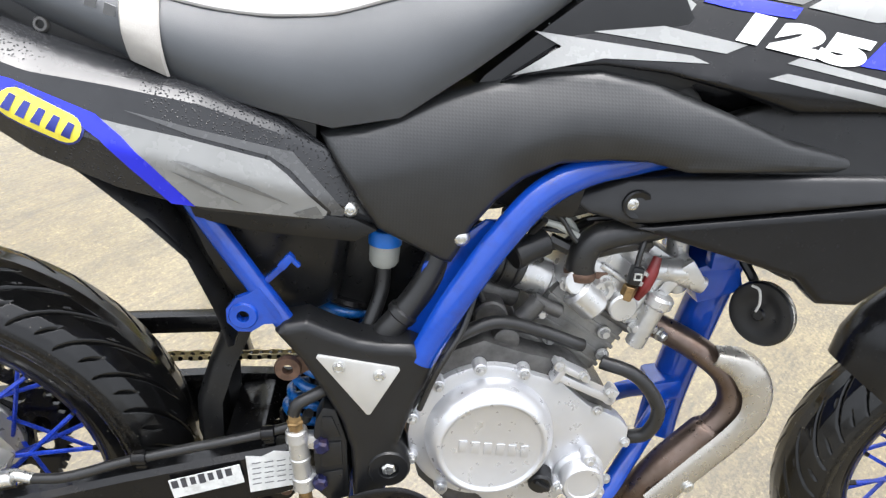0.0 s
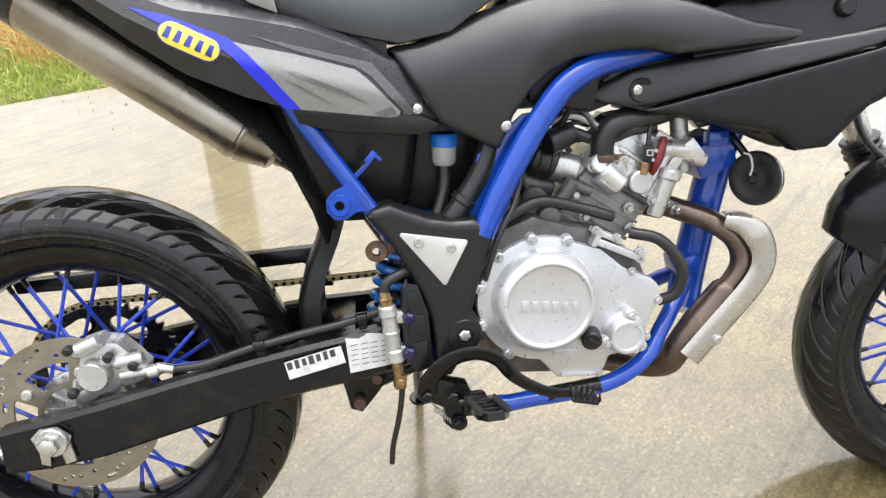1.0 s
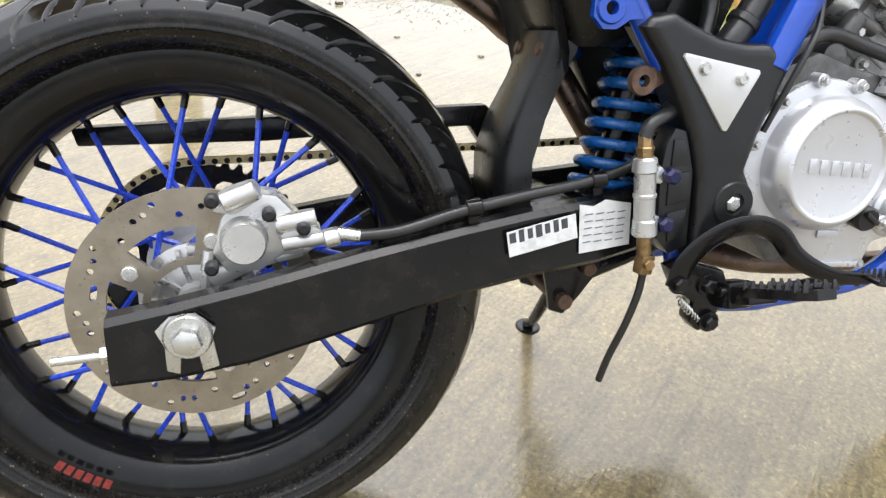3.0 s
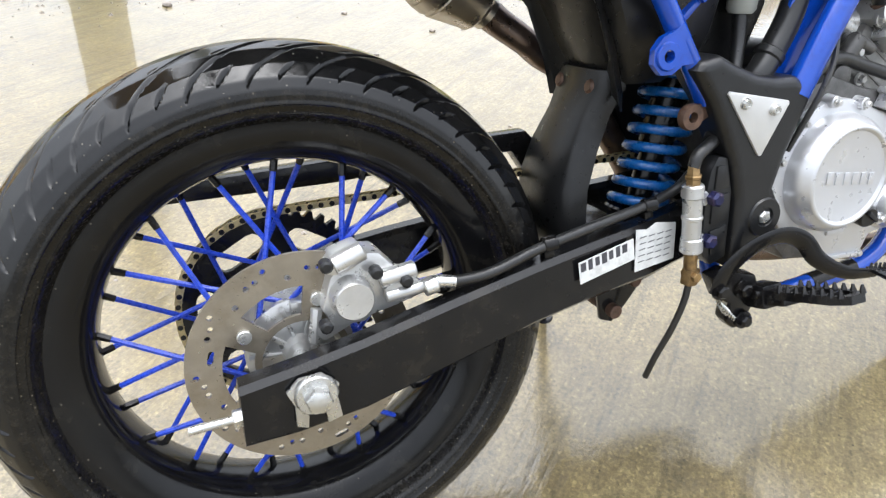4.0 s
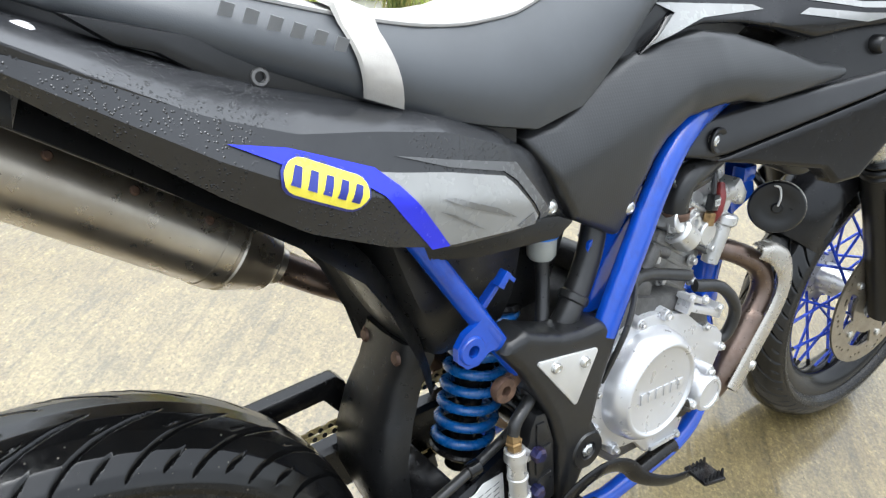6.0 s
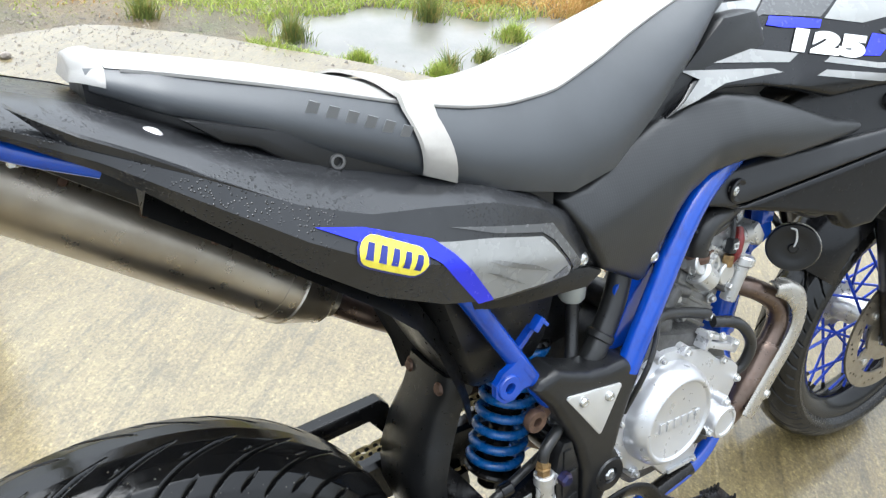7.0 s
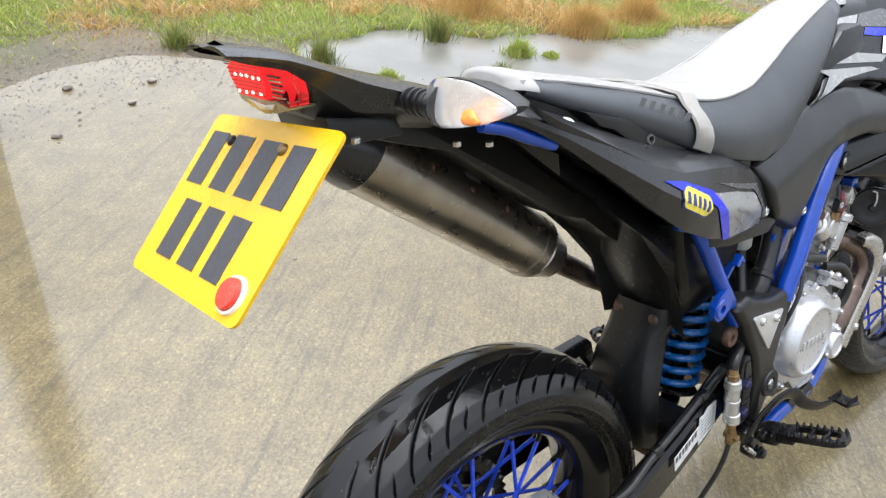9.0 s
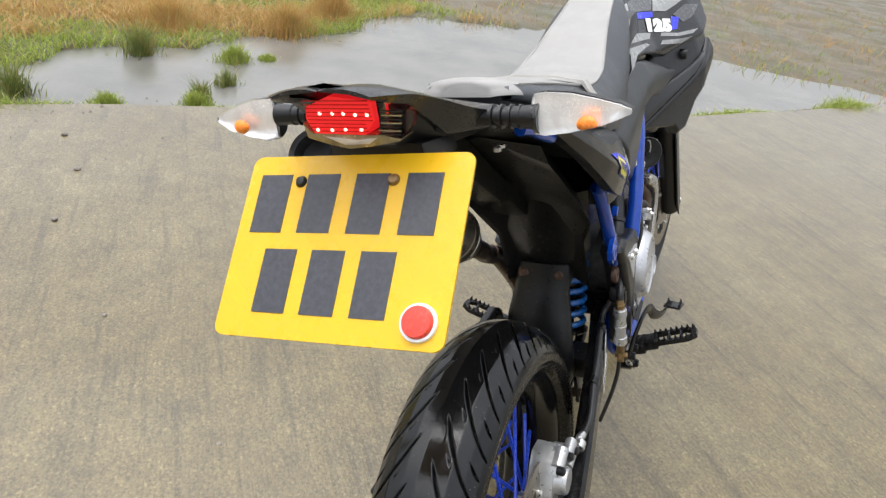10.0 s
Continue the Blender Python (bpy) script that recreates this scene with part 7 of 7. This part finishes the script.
for x, z in [(0.07, 0.88), (0.12, 0.845), (0.18, 0.80), (0.24, 0.755), (0.29, 0.71), (0.325, 0.66), (0.35, 0.60), (0.362, 0.555)]:
    w = 0.095 if z > 0.7 else 0.075
    rings.append([(x, -w, z - 0.02), (x + 0.01, -w + 0.012, z), (x + 0.014, 0, z + 0.008), (x + 0.01, w - 0.012, z), (x, w, z - 0.02), (x + 0.006, w - 0.004, z - 0.02), (x + 0.018, 0, z + 0.014), (x + 0.006, -w + 0.004, z - 0.02)])
loft(bm, rings)
part("inner_mudguard", bm, "rubber", bike, "black inner rear mudguard", sharp=60)
bm = B()
rings = []
for x, z, a, b in [(0.366, 0.575, -0.042, 0.056), (0.362, 0.555, -0.044, 0.058), (0.352, 0.525, -0.034, 0.060), (0.334, 0.485, -0.040, 0.068), (0.320, 0.44, -0.046, 0.072), (0.320, 0.395, -0.048, 0.070), (0.330, 0.355, -0.046, 0.05), (0.336, 0.335, -0.04, 0.03)]:
    rings.append([(x + 0.026, a - 0.002, z), (x + 0.004, a - 0.001, z), (x - 0.006, a + 0.012, z), (x - 0.008, (a + b) / 2, z), (x - 0.006, b - 0.012, z), (x + 0.004, b + 0.001, z), (x + 0.026, b + 0.002, z), (x + 0.026, b - 0.001, z), (x + 0.008, b - 0.004, z), (x - 0.002, (a + b) / 2, z), (x + 0.008, a + 0.004, z), (x + 0.026, a + 0.001, z)])
loft(bm, rings)
flap = part("mud_flap", bm, "rubber", bike, "black rubber mud flap ahead of the rear tyre", sharp=60)
for y in (-0.022, 0.042):
    bm = B()
    turned(bm, [(0, 0.005), (0.006, 0.005), (0.009, 0.002), (0.012, 0.0), (0.012, -0.004)], (0.358, y, 0.556), (-1, 0, 0.25), 16)
    part("flap_bolt", bm, "rust", flap, "rusty bolt")
bm = B()
turned(bm, [(0, 0.0), (0.013, 0.0), (0.0165, 0.005), (0.017, 0.025), (0.016, 0.027)], (0.531, -0.055, 0.632), (0.02, 0, 1), 28)
res = part("brake_reservoir", bm, "bottle", bike, "milky plastic rear brake fluid reservoir")
bm = B()
turned(bm, [(0.0165, 0.0), (0.0185, 0.001), (0.0185, 0.015), (0.0165, 0.018), (0, 0.0185)], (0.5315, -0.055, 0.657), (0.02, 0, 1), 28)
part("reservoir_cap", bm, "capblue", res, "blue reservoir cap")
bm = B()
tube(bm, [(0.531, -0.055, 0.635), (0.529, -0.060, 0.60), (0.51, -0.078, 0.55), (0.49, -0.085, 0.52), (0.47, -0.10, 0.50)], 0.0085, 12)
part("reservoir_hose", bm, "hose", res)
bm = B()
tube(bm, [(0.600, -0.07, 0.690), (0.592, -0.075, 0.660), (0.578, -0.080, 0.625), (0.555, -0.085, 0.590), (0.535, -0.088, 0.565), (0.52, -0.08, 0.54)], 0.0150, 18)
bh = part("drain_tube", bm, "hose", bike, "thick black airbox tube")
bm = B()
rod(bm, (0.556, -0.085, 0.592), (0.549, -0.0855, 0.583), 0.0175, seg=20)
part("tube_clip", bm, "hose", bh)
# dark mass deep inside the frame
bm = B()
block(bm, [(0.475, 0.555), (0.56, 0.565), (0.59, 0.64), (0.59, 0.72), (0.47, 0.74), (0.48, 0.65)], -0.035, 0.075, 0.01)
part("battery_box", bm, "rubber", bike, "black box deep in the frame")
bm = B()
box(bm, (0.281, -0.114, 0.751), (0.040, 0.010, 0.008), (0, 20, 0), 0.002)
box(bm, (0.264, -0.116, 0.757), (0.008, 0.012, 0.014), (0, 20, 0), 0.001)
box(bm, (0.295, -0.116, 0.745), (0.012, 0.012, 0.012), (0, 20, 0), 0.002)
part("blue_lug", bm, "blue", bike, "blue subframe lug")

bm = B()
block(bm, [(-0.11, 0.945), (-0.05, 0.935), (0.05, 0.91), (0.11, 0.868), (0.17, 0.82), (0.225, 0.78), (0.29, 0.75), (0.36, 0.725), (0.37, 0.665), (0.335, 0.672), (0.29, 0.700), (0.24, 0.740), (0.19, 0.758), (0.105, 0.818), (0.016, 0.880), (-0.05, 0.901), (-0.10, 0.918)], 0.015, 0.088, 0.006)
part("under_tray", bm, "rubber", bike, "black plastic tray between tail and silencer")

# -- tail light, plate, indicators --
bm = B()
rings = []
for x, zt, zb, w in [(-0.182, 1.004, 0.960, 0.054), (-0.17, 1.000, 0.952, 0.056), (-0.15, 0.990, 0.945, 0.060), (-0.10, 0.975, 0.935, 0.066), (-0.05, 0.955, 0.925, 0.070)]:
    rings.append([(x, -w, zt), (x, w, zt), (x, w, (zt + zb) / 2), (x, w * 0.5, zb), (x, -w * 0.5, zb), (x, -w, (zt + zb) / 2)])
loft(bm, rings)
round_edges(bm, 0.003)
tlb = part("tail_light", bm, "black", bike, "LED tail light with red and clear lens")
def on_lamp(poly, out0, out1, bevel=0.0015):
    """A plate on the lamp's leaning face: poly in y and z, out0 and out1 how far behind the face it reaches."""
    bm = B()
    a = [bm.verts.new((-0.205 - 0.3 * (z - 0.98) - out0, y, z)) for y, z in poly]
    b = [bm.verts.new((-0.205 - 0.3 * (z - 0.98) - out1, y, z)) for y, z in poly]
    bm.faces.new(a)
    bm.faces.new(b[::-1])
    for i in range(len(poly)):
        j = (i + 1) % len(poly)
        bm.faces.new((a[i], b[i], b[j], a[j]))
    bmesh.ops.recalc_face_normals(bm, faces=bm.faces)
    return round_edges(bm, bevel)


clear_edge = [(-0.031, 1.0068), (-0.058, 0.998), (-0.053, 0.980), (-0.046, 0.9705), (-0.026, 0.9745), (-0.029, 0.989)]
bm = on_lamp(clear_edge, -0.020, -0.0015, 0.001)
part("clear_side", bm, "clearlens", tlb, "clear ribbed side of the lamp")
bm = on_lamp([(0.050, 0.985), (0.043, 0.9740), (-0.014, 0.9735), (-0.030, 0.9740), (-0.046, 0.970), (-0.044, 0.968), (-0.015, 0.962), (0.009, 0.959), (0.030, 0.963), (0.050, 0.969)], -0.026, 0.0, 0.001)
part("lamp_bowl", bm, "lampbowl", tlb, "yellowed lamp bowl under clear plastic")
bm = on_lamp([(0.030, 0.9715), (0.012, 0.9635), (-0.014, 0.9650), (-0.024, 0.9715), (-0.004, 0.9690)], -0.001, 0.0018, 0.0008)
part("lamp_mirror", bm, "chrome", tlb, "bright plate lamp mirror")
red_edge = [(0.038, 1.001), (0.010, 1.0115), (-0.030, 1.006), (-0.028, 0.989), (-0.014, 0.9745), (0.038, 0.9750), (0.042, 0.990)]
bm = on_lamp(red_edge, -0.028, 0.0035, 0.0012)
red = part("red_lens", bm, "redlit", tlb, "glowing red lens over lit LEDs")
# ribs moulded in the lens
for k in range(9):
    z = 0.9775 + 0.0036 * k
    y0, y1 = 0.040 - 0.0002 * k, -0.026 if z > 0.988 else -0.018
    bm = on_lamp([(y0, z + 0.0009), (y1, z + 0.0009), (y1, z), (y0, z)], 0.003, 0.0042, 0)
    part("lens_rib", bm, "redlens", red)
for k in range(7):
    z = 0.9745 + 0.0036 * k
    y0 = -0.034 + 0.002 * max(0, 4 - k)
    bm = on_lamp([(y0, z + 0.0013), (-0.047 - 0.0012 * k, z + 0.0010), (-0.047 - 0.0012 * k, z - 0.0003), (y0, z)], -0.001, 0.0016, 0)
    part("side_rib", bm, "lampbowl" if k % 2 else "black", tlb)
for y, z in ((0.025, 0.995), (0.012, 0.995), (0.001, 0.995), (-0.0105, 0.994), (-0.022, 0.994), (0.033, 0.979), (0.018, 0.979), (0.004, 0.980), (-0.012, 0.980)):
    bm = B()
    bmesh.ops.create_uvsphere(bm, u_segments=10, v_segments=6, radius=0.0018)
    moved(bm, Matrix.Translation((-0.2085 - 0.3 * (z - 0.98), y, z)))
    part("led", bm, "led", red)
# plate and its marks
TLp, TRp, BLp, BRp = Vector((-0.200, 0.115, 0.947)), Vector((-0.184, -0.108, 0.955)), Vector((-0.316, 0.107, 0.820)), Vector((-0.303, -0.115, 0.829))


def on_plate(u, v, out=0.0):
    p = TLp.lerp(TRp, u).lerp(BLp.lerp(BRp, u), v)
    n = (TRp - TLp).cross(BLp - TLp).normalized()
    if n.x > 0:
        n = -n
    return p + n * out


bm = B()
outl = []
for cu, cv, a0 in ((0.045, 0.055, 180), (0.955, 0.055, 270), (0.955, 0.945, 0), (0.045, 0.945, 90)):
    for k in range(6):
        a = radians(a0 + 90 * k / 5)
        outl.append((cu + 0.045 * math.cos(a), cv + 0.055 * math.sin(a)))
fr, bk = [bm.verts.new(on_plate(u, v, 0.0015)) for u, v in outl], [bm.verts.new(on_plate(u, v, -0.0015)) for u, v in outl]
bm.faces.new(fr)
bm.faces.new(bk[::-1])
for i in range(len(outl)):
    j = (i + 1) % len(outl)
    bm.faces.new((fr[i], bk[i], bk[j], fr[j]))
plate = part("number_plate", bm, "plate", bike, "yellow rear number plate with dark bars")


def bar(u0, v0, u1, v1):
    bm = B()
    f = [bm.verts.new(on_plate(u, v, 0.0024)) for u, v in ((u0, v0), (u1, v0), (u1, v1), (u0, v1))]
    b = [bm.verts.new(on_plate(u, v, 0.0010)) for u, v in ((u0, v0), (u1, v0), (u1, v1), (u0, v1))]
    bm.faces.new(f)
    for i in range(4):
        bm.faces.new((f[i], b[i], b[(i + 1) % 4], f[(i + 1) % 4]))
    part("plate_bar", bm, "plateink", plate)


for k in range(4):
    bar(0.06 + 0.225 * k, 0.11, 0.06 + 0.225 * k + 0.15, 0.44)
for k in range(3):
    bar(0.16 + 0.22 * k, 0.53, 0.16 + 0.22 * k + 0.15, 0.87)
for u, v, mat, label in ((0.255, 0.15, "black", "black plate screw"), (0.675, 0.145, "brass", "brass plate screw")):
    bm = B()
    n = (on_plate(u, v, 1) - on_plate(u, v, 0)).normalized()
    turned(bm, [(0, 0.006), (0.004, 0.005), (0.006, 0.002), (0.006, -0.002)], on_plate(u, v), n, 14)
    part("plate_screw", bm, mat, plate, label)
bm = B()
n = (on_plate(0.5, 0.5, 1) - on_plate(0.5, 0.5, 0)).normalized()
turned(bm, [(0, 0.010), (0.0125, 0.009), (0.0135, 0.007), (0.0138, 0.002)], on_plate(0.89, 0.87), n, 32)
rf = part("reflector", bm, "reflred", plate, "round red reflector")
bm = B()
turned(bm, [(0.0138, 0.005), (0.016, 0.005), (0.0165, 0.003), (0.0165, 0.001)], on_plate(0.89, 0.87), n, 32)
part("reflector_rim", bm, "whitesticker", plate, "white reflector rim")
bm = B()
block(bm, [(-0.172, 0.958), (-0.10, 0.948), (-0.09, 0.928), (-0.165, 0.930)], -0.05, 0.05, 0.004)
part("plate_bracket", bm, "black", bike, "black plate bracket")
for p, h in (((-0.150, -0.06, 0.938), 0.005), ((-0.05, -0.075, 0.918), 0.005), ((0.004, -0.060, 0.905), 0.005)):
    bm = B()
    rod(bm, p, (p[0], p[1], p[2] - h), 0.0045, seg=6)
    part("tail_nut", bm, "steel", bike)


def indicator(sign):
    bm = B()
    tube(bm, [(-0.115, sign * 0.060, 0.968), (-0.115, sign * 0.105, 0.968), (-0.117, sign * 0.145, 0.968)], [0.011, 0.0085, 0.012], 16, 4)
    for k in range(4):
        y = sign * (0.098 + 0.009 * k)
        turned(bm, [(0.0085, -0.002), (0.0115, -0.001), (0.0115, 0.001), (0.0085, 0.002)], (-0.115, y, 0.968), (0, 1, 0), 18)
    ind = part("indicator", bm, "black", bike, "clear-lens indicator on a black rubber stalk")
    rings_l, rings_b = [], []
    for y, zt, zb, dx in [(0.140, 0.992, 0.946, 0.014), (0.150, 0.993, 0.945, 0.022), (0.175, 0.991, 0.949, 0.026), (0.200, 0.985, 0.955, 0.024), (0.220, 0.979, 0.963, 0.017), (0.232, 0.974, 0.969, 0.008)]:
        zc, h = (zt + zb) / 2 + (0.003 if sign < 0 else -0.006), (zt - zb) / 2 * (0.82 if sign < 0 else 0.95)
        y = 0.140 + (y - 0.140) * (0.92 if sign < 0 else 0.80) + (0.0 if sign < 0 else 0.010)
        rings_l.append([(-0.118 + dx * min(0.15, math.cos(a)) , sign * y, zc + h * math.sin(a)) for a in np.linspace(0, 2 * math.pi, 21)[:-1]])
        rings_b.append([(-0.1165 + dx * max(0.08, math.cos(a)) ** 0.8 * 1.45, sign * y, zc + h * math.sin(a) * 0.97) for a in np.linspace(0, 2 * math.pi, 21)[:-1]])
    bm = B()
    loft(bm, rings_b)
    part("indicator_body", bm, "black", ind)
    bm = B()
    loft(bm, [[(-0.1195 + 0.3 * (p[0] + 0.1165), p[1], 0.967 + (p[2] - 0.967) * 0.95) for p in ring] for ring in rings_b])
    part("indicator_bowl", bm, "chrome", ind, "bright crinkled reflector")
    bm = B()
    loft(bm, rings_l)
    lens = part("indicator_lens", bm, "clearlens", ind, "clear ribbed lens")
    lens.visible_shadow = False
    bm = B()
    bmesh.ops.create_uvsphere(bm, u_segments=14, v_segments=10, radius=0.0066)
    bmesh.ops.scale(bm, vec=(0.7, 1.35, 0.9), verts=bm.verts)
    moved(bm, Matrix.Translation((-0.126, sign * 0.188, 0.966 if sign < 0 else 0.958)))
    part("amber_bulb", bm, "orange", ind, "amber bulb")


indicator(-1)
indicator(1)

# -- front end --
for sign in (-1, 1):
    bm = B()
    y = sign * 0.088
    fx = lambda z: 1.435 - 0.025 + 0.488 * (0.293 - z) + 0.0
    rod(bm, (fx(0.60), y, 0.60), (fx(0.95), y, 0.95), 0.021, seg=20)
    fk = part("fork_leg", bm, "steel", bike, "upside-up fork leg with black slider")
    bm = B()
    rod(bm, (fx(0.27), y, 0.27), (fx(0.60), y, 0.60), 0.028, seg=22)
    for k in range(3):
        rod(bm, (fx(0.585 + 0.012 * k), y, 0.585 + 0.012 * k), (fx(0.593 + 0.012 * k), y, 0.593 + 0.012 * k), 0.032, seg=22)
    part("fork_slider", bm, "black", fk, "black fork slider and guard")
    bm = B()
    block(bm, [(fx(0.55) - 0.030, 0.55), (fx(0.56), 0.565), (fx(0.55) + 0.024, 0.55), (fx(0.30) + 0.030, 0.30), (fx(0.26), 0.25), (fx(0.30) - 0.030, 0.30)], y + sign * 0.024, y + sign * 0.029, 0.002)
    part("fork_guard", bm, "black", fk, "black fork guard")
bm = B()
rod(bm, (1.435, -0.12, 0.293), (1.435, 0.12, 0.293), 0.010, seg=16)
part("front_axle", bm, "steel", bike)
bm = B()
rings = []
for k in range(19):
    a = radians(-56 + 106 * k / 18)
    ring = []
    w = 0.060 * (0.62 + 0.38 * math.sin(math.pi * min(1, (k + 2) / 14)))
    drop = 0.048 + 0.030 * max(0.0, 1 - k / 9)
    roll = (0.040, 0.018, 0.006, 0.0)[min(k, 3)]
    for q in np.linspace(-1, 1, 9):
        r = 0.352 - drop * q * q + 0.024 * (1 - k / 18) - roll
        ring.append(STEER @ Vector((r * math.sin(a), w * 1.15 * q, r * math.cos(a))))
    for q in np.linspace(1, -1, 9):
        r = 0.348 - drop * q * q + 0.024 * (1 - k / 18) - roll
        ring.append(STEER @ Vector((r * math.sin(a), w * 1.12 * q, r * math.cos(a))))
    rings.append(ring)
loft(bm, rings)
part("front_mudguard", bm, "blacksatin", bike, "matt black front mudguard", sharp=60)
bm = B()
tube(bm, [(1.17, 0.06, 0.80), (1.20, 0.05, 0.70), (1.215, 0.02, 0.62), (1.27, -0.04, 0.56), (1.36, -0.09, 0.50), (1.40, -0.10, 0.38)], 0.006, 10)
part("front_brake_hose", bm, "hose", bike, "black front brake hose")
bm = B()
block(bm, [(1.375, 0.33), (1.37, 0.38), (1.40, 0.41), (1.43, 0.40), (1.42, 0.34)], -0.105, -0.055, 0.006)
part("front_caliper", bm, "cast", bike, "silver front brake caliper")
